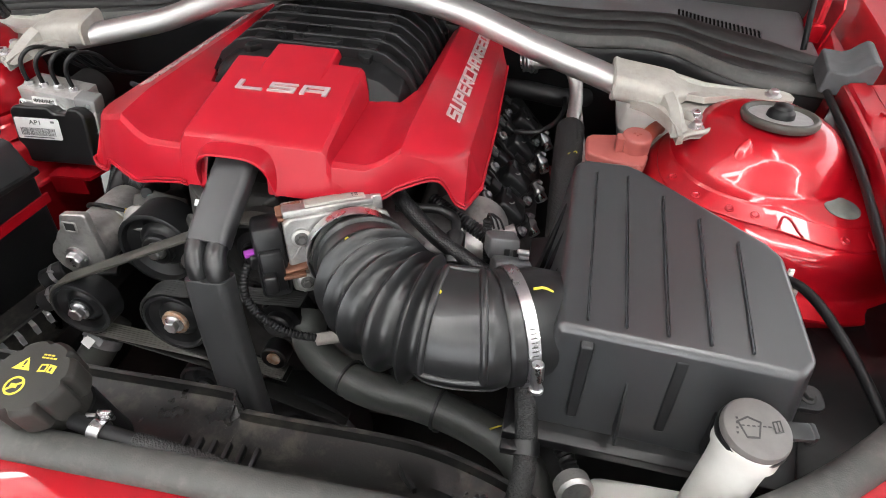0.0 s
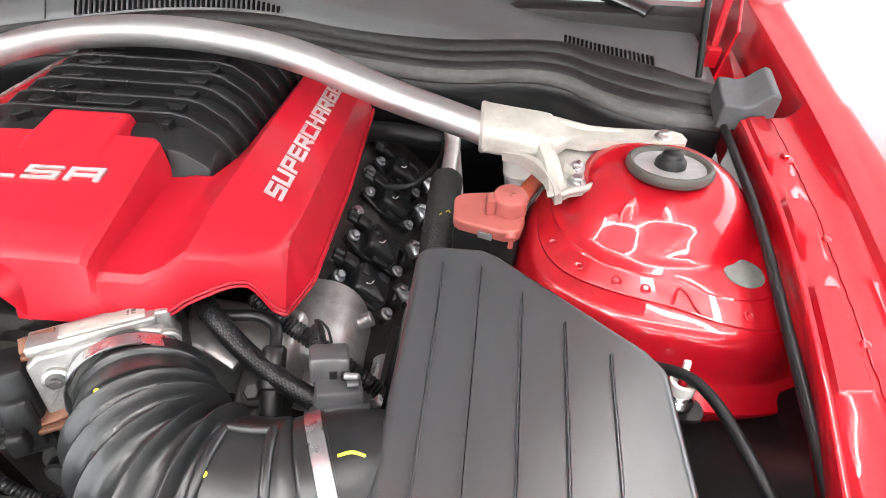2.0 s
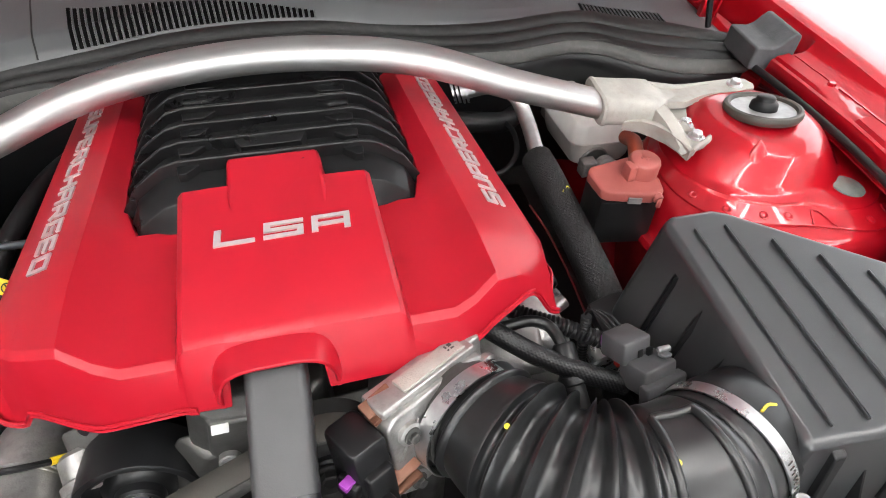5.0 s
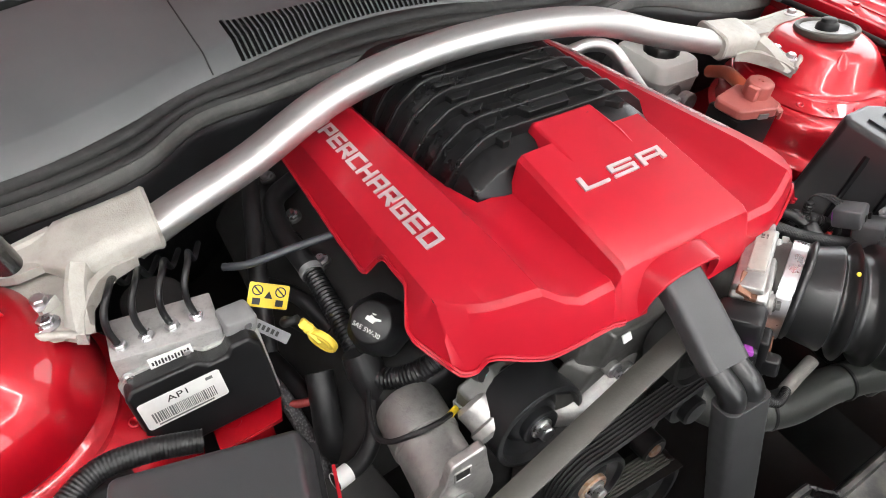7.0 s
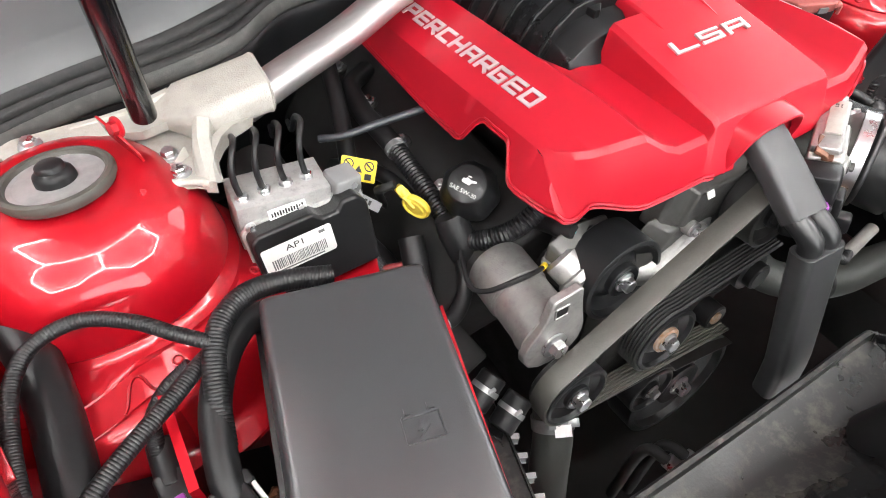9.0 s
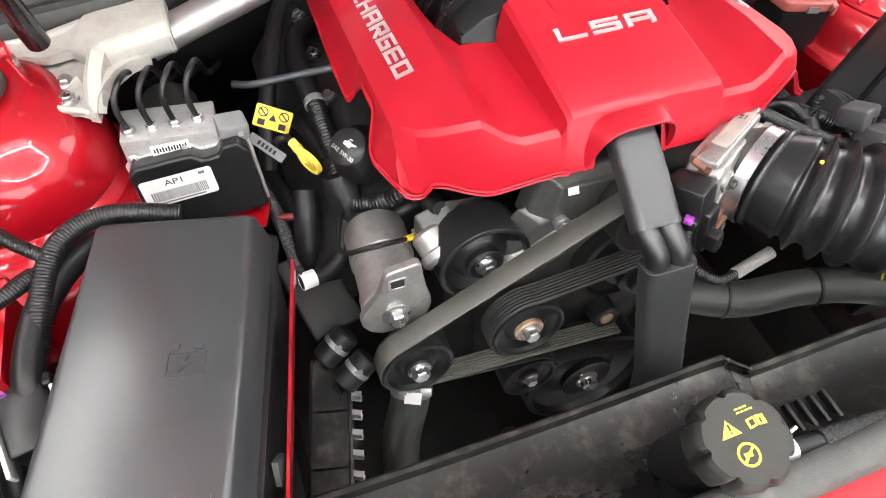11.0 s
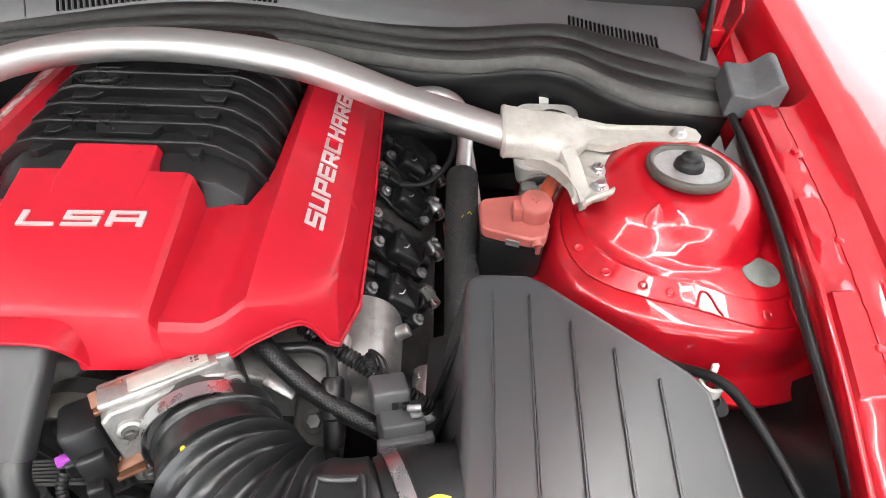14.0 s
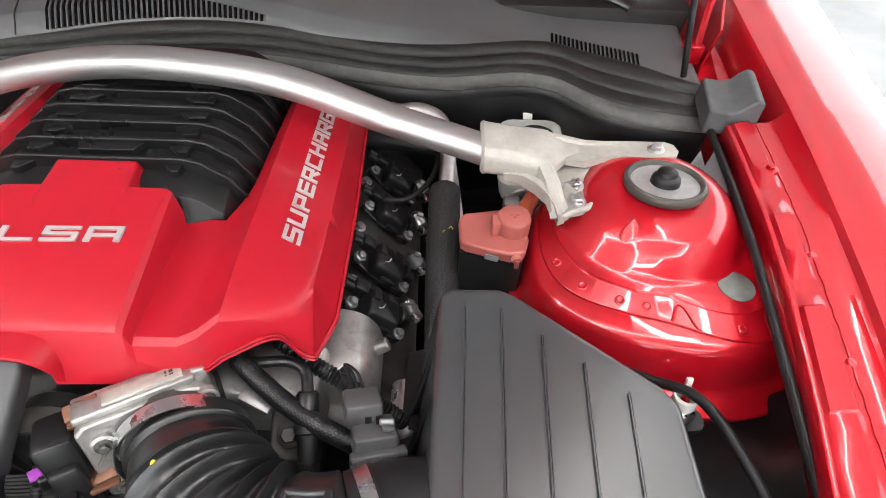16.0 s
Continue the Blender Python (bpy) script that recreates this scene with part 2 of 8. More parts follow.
def turn(rx=0, ry=0, rz=0):
    return Euler([radians(a) for a in (rx, ry, rz)]).to_matrix()


def lathe(bm, prof, origin, axis=(0, 0, 1), n=32, wobble=None, close=True):
    """Turns a profile of (radius, height) about an axis. wobble(angle, k): radius factor."""
    M = frame_of(axis)
    o = Vector(origin)
    rings = []
    for k, (r, h) in enumerate(prof):
        if r < 1e-6:
            rings.append([bm.verts.new(o + M @ Vector((0, 0, h)))])
            continue
        ring = []
        for i in range(n):
            a = 2 * math.pi * i / n
            f = wobble(a, k) if wobble else 1.0
            ring.append(bm.verts.new(o + M @ Vector((r * f * math.cos(a), r * f * math.sin(a), h))))
        rings.append(ring)
    for a, b in zip(rings, rings[1:]):
        for i in range(n):
            j = (i + 1) % n
            q = [a[i % len(a)], a[j % len(a)], b[j % len(b)], b[i % len(b)]]
            q = [v for k, v in enumerate(q) if v not in q[:k]]
            if len(q) > 2:
                bm.faces.new(q)
    if close:
        for ring in (rings[0], rings[-1]):
            if len(ring) > 2:
                bm.faces.new(ring)
    return bm


def rod(bm, a, b, r, r2=None, n=20, edge=0.0):
    a, b = Vector(a), Vector(b)
    L = (b - a).length
    r2 = r if r2 is None else r2
    prof = [(r - edge, 0), (r, edge), (r2, L - edge), (r2 - edge, L)] if edge else [(r, 0), (r2, L)]
    return lathe(bm, prof, a, b - a, n)


def smooth_path(pts, per=8):
    P = [Vector(p) for p in pts]
    P = [2 * P[0] - P[1]] + P + [2 * P[-1] - P[-2]]
    out = []
    for i in range(1, len(P) - 2):
        a, b, c, d = P[i - 1:i + 3]
        for k in range(per):
            u = k / per
            out.append(0.5 * (2 * b + (c - a) * u + (2 * a - 5 * b + 4 * c - d) * u * u + (3 * b - a - 3 * c + d) * u ** 3))
    out.append(P[-2])
    return out


def resample(path, step):
    s = [0.0]
    for a, b in zip(path, path[1:]):
        s.append(s[-1] + (b - a).length)
    n = max(2, int(s[-1] / step))
    out, k = [], 0
    for i in range(n + 1):
        d = s[-1] * i / n
        while k < len(path) - 2 and s[k + 1] < d:
            k += 1
        u = (d - s[k]) / max(1e-9, s[k + 1] - s[k])
        out.append(path[k].lerp(path[k + 1], min(1, max(0, u))))
    return out, s[-1]


def sweep(bm, pts, r, n=14, per=8, step=None, radius=None, flat=1.0, up=(0, 0, 1), caps=True, section=None):
    """A tube along a smooth path. radius(d, length): radius at d metres; flat: height to width; section: own outline (x, y)."""
    path = smooth_path(pts, per) if len(pts) > 2 else [Vector(p) for p in pts]
    L = sum((b - a).length for a, b in zip(path, path[1:]))
    if step:
        path, L = resample(path, step)
    rings, d = [], 0.0
    T0 = (path[1] - path[0]).normalized()
    M = frame_of(T0, up)
    X = M.col[0].copy()
    for i, p in enumerate(path):
        t = (path[min(i + 1, len(path) - 1)] - path[max(i - 1, 0)]).normalized()
        X = (X - X.dot(t) * t).normalized()
        Y = t.cross(X)
        if i:
            d += (p - path[i - 1]).length
        rr = radius(d, L) if radius else r
        if section:
            ring = [bm.verts.new(p + X * sx * rr + Y * sy * rr) for sx, sy in section]
        else:
            ring = [bm.verts.new(p + X * rr * math.cos(2 * math.pi * k / n) + Y * rr * flat * math.sin(2 * math.pi * k / n)) for k in range(n)]
        rings.append(ring)
    for a, b in zip(rings, rings[1:]):
        m = len(a)
        for k in range(m):
            bm.faces.new((a[k], a[(k + 1) % m], b[(k + 1) % m], b[k]))
    if caps:
        bm.faces.new(rings[0])
        bm.faces.new(rings[-1])
    return bm


def corrugated(pitch, r, depth):
    return lambda d, L: r - depth * (0.5 + 0.5 * math.cos(2 * math.pi * d / pitch)) ** 1.5


def woven(bm, pts, r, n=64, step=0.0007, strands=9, pitch=0.050, depth=0.045):
    """A braided hose: two crossed sets of strands raised on a tube."""
    sweep(bm, pts, r, n=n, step=step, caps=False)
    bm.verts.ensure_lookup_table()
    vs = list(bm.verts)
    for i in range(0, len(vs), n):
        ring = vs[i:i + n]
        mid = sum((v.co for v in ring), Vector()) / n
        d = (i // n) * step * 2 * math.pi / pitch
        for k, v in enumerate(ring):
            a = 2 * math.pi * k / n
            h = max(math.sin(strands * a + d * 9), math.sin(strands * a - d * 9))
            v.co = mid + (v.co - mid) * (1 + depth * h)
    return bm


def slab(bm, outline, z0, z1, M=None, o=(0, 0, 0)):
    """A flat plate: an outline (x, y) raised from z0 to z1, in the frame M at o."""
    M = M if M is not None else Matrix.Identity(3)
    o = Vector(o)
    lo = [bm.verts.new(o + M @ Vector((x, y, z0))) for x, y in outline]
    hi = [bm.verts.new(o + M @ Vector((x, y, z1))) for x, y in outline]
    bm.faces.new(lo[::-1])
    bm.faces.new(hi)
    k = len(lo)
    for i in range(k):
        j = (i + 1) % k
        bm.faces.new((lo[i], lo[j], hi[j], hi[i]))
    return bm


def loft(bm, rings, cap=True):
    R = [[bm.verts.new(Vector(p)) for p in ring] for ring in rings]
    for a, b in zip(R, R[1:]):
        m = len(a)
        for k in range(m):
            bm.faces.new((a[k], a[(k + 1) % m], b[(k + 1) % m], b[k]))
    if cap:
        bm.faces.new(R[0][::-1])
        bm.faces.new(R[-1])
    return bm


def sheet(bm, rows):
    """An open surface through rows of points."""
    R = [[bm.verts.new(Vector(p)) for p in row] for row in rows]
    for a, b in zip(R, R[1:]):
        for k in range(len(a) - 1):
            bm.faces.new((a[k], a[k + 1], b[k + 1], b[k]))
    return bm


def rrect(w, h, r, n=4):
    out = []
    for cx, cy, a0 in ((w / 2 - r, h / 2 - r, 0), (-w / 2 + r, h / 2 - r, 90), (-w / 2 + r, -h / 2 + r, 180), (w / 2 - r, -h / 2 + r, 270)):
        for k in range(n + 1):
            a = radians(a0 + 90 * k / n)
            out.append((cx + r * math.cos(a), cy + r * math.sin(a)))
    return out


def lettering(name, text, size, origin, right, up, material, parent, label="", depth=0.001, wide=1.0, gap=1.0, slant=0.0, centre=True, span=None, tall=None):
    """Words in the built-in font, as a thin mesh lying in the plane of right and up."""
    cu = bpy.data.curves.new(name, "FONT")
    cu.body, cu.size, cu.extrude, cu.space_character, cu.shear = text, size, depth, gap, slant
    cu.align_x, cu.align_y = ("CENTER" if centre else "LEFT"), "CENTER"
    tmp = bpy.data.objects.new(name, cu)
    scene.collection.objects.link(tmp)
    me = bpy.data.meshes.new_from_object(tmp.evaluated_get(bpy.context.evaluated_depsgraph_get()))
    bpy.data.objects.remove(tmp)
    x = Vector(right).normalized()
    y = Vector(up)
    y = (y - y.dot(x) * x).normalized()
    z = x.cross(y)
    tallness = 1.0
    if span:
        lo, hi = min(v.co.x for v in me.vertices), max(v.co.x for v in me.vertices)
        wide = span / (hi - lo)
        lo2, hi2 = min(v.co.y for v in me.vertices), max(v.co.y for v in me.vertices)
        tallness = (tall or size * 0.7) / (hi2 - lo2)
        for v in me.vertices:
            v.co.x -= (lo + hi) / 2
            v.co.y = (v.co.y - (lo2 + hi2) / 2) * tallness
    at = world_at(parent)
    for v in me.vertices:
        v.co = Vector(origin) - at + x * v.co.x * wide + y * v.co.y + z * (v.co.z + depth)
    me.materials.clear()
    me.materials.append(material)
    ob = new(name, me)
    ob.parent = parent
    if label:
        ob["label"] = label
    return ob


STROKES = {"L": "01 00 10", "S": "11 01 0h 1h 10 00", "A": "00 01 11 10;0l 1l", "U": "01 00 10 11", "P": "00 01 11 1l 0l", "E": "11 01 00 10;0h 1h", "R": "00 01 11 1l 0l;ml 10",
           "C": "11 01 00 10", "H": "00 01;10 11;0h 1h", "G": "11 01 00 10 1h mh", "D": "00 01 11 10 00"}
LEVEL = {"0": 0.0, "1": 1.0, "h": 0.5, "l": 0.42, "m": 0.5}


def emblem(name, text, origin, right, up, width, height, gap, weight, material, parent, label, depth=0.0012, slant=0.0, thick=1.0):
    """Square-cut block letters built of raised bars, each letter width x height."""
    x = Vector(right).normalized()
    y = Vector(up)
    y = (y - y.dot(x) * x).normalized()
    M = Matrix((x, y, x.cross(y))).transposed()
    total = len(text) * width + (len(text) - 1) * gap
    bm = fresh()
    k = 0
    for i, ch in enumerate(text):
        x0 = -total / 2 + i * (width + gap)
        for line in STROKES[ch].split(";"):
            pts = [(weight / 2 + LEVEL[c[0]] * (width - weight), weight * thick / 2 + LEVEL[c[1]] * (height - weight * thick)) for c in line.split()]
            for (ax, ay), (bx, by) in zip(pts, pts[1:]):
                d = Vector((bx - ax, by - ay))
                L = d.length
                d.normalize()
                across = weight * thick if abs(d.x) > 0.9 else weight
                e = (weight if abs(d.x) > 0.9 else weight * thick) / 2
                n = Vector((-d.y, d.x)) * across / 2
                a, b = Vector((ax, ay)) - d * e, Vector((bx, by)) + d * e
                quad = [a - n, b - n, b + n, a + n]
                out = [(x0 + q.x + slant * q.y, q.y - height / 2) for q in quad]
                slab(bm, out, -0.0006, depth + 0.00004 * (k % 5), M, origin)
                k += 1
    return part(name, bm, material, parent, label, smooth=30)


def hexbolt(name, parent, at, axis, size, material=None, washer=1.5, label=""):
    """A hexagon head on a flange washer."""
    bm = fresh()
    a = Vector(axis).normalized()
    lathe(bm, [(size * washer, 0), (size * washer, size * 0.22), (size * 1.15, size * 0.38)], at, a, 20)
    lathe(bm, [(size, size * 0.3), (size, size * 1.05), (size * 0.82, size * 1.22)], at, a, 6)
    return part(name, bm, material or STEEL, parent, label, smooth=30)

# ---- the workshop round the car ----
RX, XE, RY0, RY1 = 4.2, 2.6, -4.8, 5.0
single("floor", box(fresh(), (0, (RY0 + RY1) / 2, -0.06), (2 * RX, RY1 - RY0, 0.12)), FLOOR, "pale polished concrete workshop floor", "floor", kind="structure")
single("ceiling", box(fresh(), (0, (RY0 + RY1) / 2, CEILING + 0.18), (2 * RX, RY1 - RY0, 0.12)), CEIL, "grey ceiling behind the light grid", "ceiling", kind="structure")
for wname, c, s in (("wall_west", (-RX - 0.06, (RY0 + RY1) / 2, 1.43), (0.12, RY1 - RY0, 3.0)), ("wall_north", (0, RY1 + 0.06, 1.43), (2 * RX, 0.12, 3.0))):
    single(wname, box(fresh(), c, s), GREY_WALL, "plain grey workshop wall", "wall", kind="structure")
# walls with open roller doors to the daylight, in front of the car and beside it
DOOR = 2.45
bm = fresh()
for x0, x1, z0, z1 in ((-RX, -1.9, -0.07, 2.93), (1.9, RX, -0.07, 2.93), (-1.9, 1.9, DOOR, 2.93)):
    box(bm, ((x0 + x1) / 2, RY0 - 0.06, (z0 + z1) / 2), (x1 - x0, 0.12, z1 - z0))
single("wall_south", bm, GREY_WALL, "grey workshop wall with an open roller door", "wall", kind="structure")
bm = fresh()
for y0, y1, z0, z1 in ((RY0, -0.5, -0.07, 2.93), (4.2, RY1, -0.07, 2.93), (-0.5, 4.2, DOOR, 2.93)):
    box(bm, (XE + 0.06, (y0 + y1) / 2, (z0 + z1) / 2), (0.12, y1 - y0, z1 - z0))
single("wall_east", bm, GREY_WALL, "grey workshop wall with an open roller door", "wall", kind="structure")
single("backdrop", box(fresh(), (0, RY0 - 0.6, 1.25), (6.0, 0.02, 3.4)), DAYLIGHT, "bright overcast daylight outside the door", "sky", kind="structure")
single("backdrop", box(fresh(), (XE + 0.6, 1.85, 1.25), (0.02, 6.8, 3.4)), SIDE_DAYLIGHT, "bright overcast daylight outside the door", "sky", kind="structure")


def honeycomb(edge, x0, x1, y0, y1):
    """The sides of a hexagon net over a rectangle."""
    sides = set()
    w = edge * math.sqrt(3)
    for row in range(-12, 12):
        for col in range(-12, 13):
            cx, cy = col * w + (row % 2) * w / 2, row * edge * 1.5
            if not (x0 < cx < x1 and y0 < cy < y1):
                continue
            c = [(round(cx + edge * math.sin(radians(60 * k)), 3), round(cy + edge * math.cos(radians(60 * k)), 3)) for k in range(6)]
            for k in range(6):
                sides.add(tuple(sorted((c[k], c[(k + 1) % 6]))))
    return sorted(sides)


grid = thing("hexagon_light_grid", (0.0, -0.7, CEILING), "white LED tubes joined into a hexagon grid", "ceiling light")
for (ax, ay), (bx, by) in honeycomb(1.55, -2.3, 2.3, -2.9, 1.0):
    ax, bx = ax - 0.35, bx - 0.35
    if max(ax, bx) > XE - 0.1 or min(ax, bx) < -RX + 0.1 or min(ay, by) < RY0 + 0.1:
        continue
    a, b = Vector((ax, ay, CEILING - 0.06)), Vector((bx, by, CEILING - 0.06))
    d = (b - a).normalized() * 0.03
    bm = fresh()
    rod(bm, a + d, b - d, 0.038, n=10)
    tube = part("tube", bm, LED, grid)
    bm = fresh()
    m = (a + b) / 2
    rod(bm, m + Vector((0, 0, 0.036)), m + Vector((0, 0, 0.19)), 0.004, n=6)
    part("hanger", bm, GREY_PLASTIC, tube, "thin grey hanger")

# ---- car body: one painted shell with its wings, towers and aprons ----
car = thing("car_body", (0, 0, 0.0), "glossy red car body with open engine bay", "car")


TOWER_ANGLES = (-180, -140, -112, -90, -62, -30, 0, 90, 180)


def round_the_tower(values, a):
    """Smooth value at angle a from those at the angles above (back of the tower last)."""
    vals = list(values) + [values[0]]
    for k in range(8):
        a0, a1 = TOWER_ANGLES[k], TOWER_ANGLES[k + 1]
        if a <= a1:
            break
    u = (a - a0) / (a1 - a0)
    span = a1 - a0

    def slope(i):
        if i in (0, 8):
            return (vals[1] - vals[7]) / (TOWER_ANGLES[1] + 180 + 180 - TOWER_ANGLES[7])
        return (vals[i + 1] - vals[i - 1]) / (TOWER_ANGLES[i + 1] - TOWER_ANGLES[i - 1])
    h = u * u * (3 - 2 * u)
    return vals[k] * (1 - h) + vals[k + 1] * h + span * (slope(k) * u * (1 - u) ** 2 - slope(k + 1) * u * u * (1 - u))


def tower(side):
    """Strut tower: cap seat, dome, weld flange, rounded shelf and lower flange round the strut axis."""
    cx = 0.565 * side
    base = (0.100, 0.1040, 0.101, 0.099, 0.103, 0.103, 0.104, 0.092)
    band = (0.110, 0.1170, 0.114, 0.114, 0.149, 0.152, 0.130, 0.098)
    weld = (0.121, 0.1420, 0.135, 0.140, 0.178, 0.178, 0.150, 0.104)
    crease = (0.131, 0.1580, 0.158, 0.161, 0.184, 0.186, 0.156, 0.107)
    foot = (0.140, 0.1720, 0.175, 0.180, 0.197, 0.200, 0.163, 0.110)
    rim = (0.146, 0.1880, 0.200, 0.206, 0.224, 0.220, 0.168, 0.114)

    def flat(r):
        return (r,) * 8

    def grow(v, d):
        return tuple(r + d for r in v)

    def blend(p, q, k):
        return tuple(a * (1 - k) + b * k for a, b in zip(p, q))
    rings = [(0.908, flat(0.020)), (0.908, flat(0.056)), (0.9055, flat(0.066)), (0.9015, flat(0.0735)), (0.8980, flat(0.0785)), (0.8870, blend(flat(0.0785), base, 0.39)), (0.8735, blend(flat(0.0785), base, 0.86)),
             (0.8690, base), (0.8655, grow(base, 0.0035)), (0.8632, grow(base, 0.0080)), (0.8620, blend(grow(base, 0.0090), band, 0.70)), (0.8600, band), (0.8585, grow(band, 0.0012)),
             (0.8510, weld), (0.8503, grow(weld, 0.0006)), (0.8480, grow(weld, 0.0007)), (0.8478, grow(weld, 0.0020)), (0.8455, blend(weld, crease, 0.72)), (0.8415, crease), (0.8350, grow(crease, 0.0045)),
             (0.8250, grow(crease, 0.0075)), (0.8100, blend(crease, foot, 0.80)), (0.8000, foot), (0.7962, grow(foot, 0.0035)), (0.7945, grow(foot, 0.0090)), (0.7895, rim), (0.7870, grow(rim, 0.0010)), (0.7840, rim), (0.66, grow(rim, -0.022))]
    if side < 0:  # the nearside tower stands taller over its flange
        rings = rings[:7] + [(0.850, grow(base, 0.006)), (0.824, grow(base, 0.010))] + [(z - 0.052, grow(r, 0.006 if z > 0.85 else 0.0)) for z, r in rings[7:]]
    n = 144
    R = []
    for z, reach in rings:
        ring = []
        for i in range(n):
            a = -180 + 360 * i / n
            r = round_the_tower(reach, a)
            ring.append((cx + side * r * math.cos(radians(a)), r * math.sin(radians(a)), z))
        R.append(ring)
    bm = fresh()
    loft(bm, R)
    return bm, [Vector(p) for p in R[-17]], [Vector(p) for p in R[-16]]


for side in (1, -1):
    shell, inner, outer = tower(side)
    tw = part("strut_tower", shell, RED_PAINT, car, smooth=33)
    # spot welds and two pressed notches along the weld flange
    for k in (12, 19, 26, 31, 45, 55, 61):
        p = inner[k] * 0.45 + outer[k] * 0.55
        bm = fresh()
        lathe(bm, [(0.0058, -0.0014), (0.0052, 0.0006), (0.0040, 0.0011), (0.0030, 0.0002), (0.0, -0.0003)], p, ((p.x - 0.565 * side) * 2.2, p.y * 2.2, 1), 14)
        part("spot_weld", bm, RED_PAINT, tw)
    for k in (37, 50):
        line = []
        for d, f in ((-4, 0.98), (-3, 0.80), (-2, 0.42), (-1, 0.24), (0, 0.20), (1, 0.24), (2, 0.42), (3, 0.80), (4, 0.98)):
            line.append(inner[k + d // 2] * (1 - f) + outer[k + d // 2] * f if d % 2 == 0 else (inner[k + d // 2] + inner[k + d // 2 + 1]) / 2 * (1 - f) + (outer[k + d // 2] + outer[k + d // 2 + 1]) / 2 * f)
        bm = fresh()
        sweep(bm, [p + Vector((0, 0, 0.0003)) for p in line], 0.0014, n=6, per=3)
        part("flange_notch", bm, RED_PAINT, tw)
    # almond-shaped pressing down the front of the dome
    bm = fresh()
    down = Vector((-side * 0.22, -0.50, -0.84)).normalized() if side > 0 else Vector((0.44, -0.28, -0.85)).normalized()
    out = Vector((-side * 0.40, -0.78, 0.48)) if side > 0 else Vector((0.74, -0.46, 0.48))
    out = (out - out.dot(down) * down).normalized()
    MB = Matrix((out.cross(down), down, out)).transposed()
    o = Vector((0.565 * side - side * 0.046, -0.0690, 0.8900)) if side > 0 else Vector((-0.4975, -0.0420, 0.8860))
    rows = []
    for i in range(11):
        v = -1 + i / 5
        w = 0.0095 * max(0.02, 1 - v * v) ** 0.8 * (1 - 0.35 * v)
        rows.append([tuple(o + MB @ Vector((w * math.cos(math.pi * k / 8), 0.026 * v, 0.0028 * math.sin(math.pi * k / 8) * max(0.02, 1 - v * v) ** 0.7 - 0.001))) for k in range(9)])
    sheet(bm, rows)
    part("pressed_dent", bm, RED_PAINT, tw, smooth=70)


WING_KEYS = ((0.126, 0.6800, 0.905, 0.7150, 0.748, 0.931), (0.05, 0.6735, 0.906, 0.7080, 0.741, 0.928), (-0.05, 0.6640, 0.906, 0.6975, 0.730, 0.923), (-0.15, 0.6495, 0.904, 0.6830, 0.717, 0.918),
             (-0.25, 0.6305, 0.900, 0.6690, 0.702, 0.911), (-0.36, 0.6080, 0.890, 0.6540, 0.684, 0.900), (-0.48, 0.5900, 0.876, 0.6350, 0.662, 0.885))


def wing_at(y):
    """Lip, its height, seam, crown and its height at one place along the wing."""
    for p, q in zip(WING_KEYS, WING_KEYS[1:]):
        if y >= q[0]:
            break
    u = (p[0] - y) / (p[0] - q[0])
    return tuple(a + (b - a) * u for a, b in zip(p, q))


def flange_lift(y):
    """Height of the shallow pads pressed along the flange."""
    for y0, y1, h in ((0.126, 0.004, 0.0022), (0.000, -0.005, 0.0032), (-0.009, -0.037, 0.0008), (-0.040, -0.126, 0.0026), (-0.130, -0.135, 0.0036), (-0.139, -0.158, 0.0008), (-0.161, -0.262, 0.0026), (-0.265, -0.345, 0.0010), (-0.348, -0.48, 0.0024)):
        if y >= y1:
            return h * 1.7 if y <= y0 else 0.0010
    return 0.0010


def wing_rows(side):
    """Cross-sections of wing flange, seam, channel, crown and outer side, from screen to lamp."""
    places = [(0.62, 0.735, 0.875, 0.765, 0.785, 0.955), (0.45, 0.722, 0.870, 0.745, 0.770, 0.945), (0.30, 0.705, 0.868, 0.732, 0.760, 0.938), (0.134, 0.681, 0.866, 0.716, 0.749, 0.931)]
    ys = [0.126, 0.115, 0.09, 0.06, 0.03]
    for c in (0.002, -0.007, -0.0385, -0.128, -0.137, -0.1595, -0.2635, -0.3465):
        ys += [c + 0.0019, c - 0.0019]
    ys += [-0.07, -0.10, -0.19, -0.22, -0.30, -0.38, -0.43, -0.48]
    places += [(y,) + wing_at(y)[1:] for y in sorted(ys, reverse=True)]
    rows = []
    for y, xi, zi, xs, xc, zc in places:
        h = flange_lift(y) if y < 0.127 else 0.0
        sec = [(xi - 0.001, zi - 0.030), (xi - 0.0004, zi - 0.004), (xi + 0.001, zi), (xi + 0.004, zi + 0.0012), (xi + 0.0055, zi + 0.0010), (xi + 0.0085, zi + 0.0010 + h), (xs - 0.0085, zi + 0.0035 + h), (xs - 0.0050, zi + 0.0040), (xs + 0.0040, zi + 0.0050),
               (xs + (xc - xs) * 0.42, zi + 0.0062), (xs + (xc - xs) * 0.62, zi + 0.0100), (xc - 0.005, zc - 0.005), (xc, zc + 0.001), (xc + 0.008, zc + 0.003), (xc + 0.03, zc + 0.0045), (xc + 0.065, zc + 0.003), (xc + 0.10, zc - 0.002), (xc + 0.135, zc - 0.012),
               (xc + 0.165, zc - 0.028), (xc + 0.190, zc - 0.052), (xc + 0.208, zc - 0.09), (xc + 0.222, zc - 0.16), (xc + 0.232, zc - 0.26), (xc + 0.236, zc - 0.42), (xc + 0.22, zc - 0.66)]
        rows.append([(side * x, y, z) for x, z in sec])
    return rows


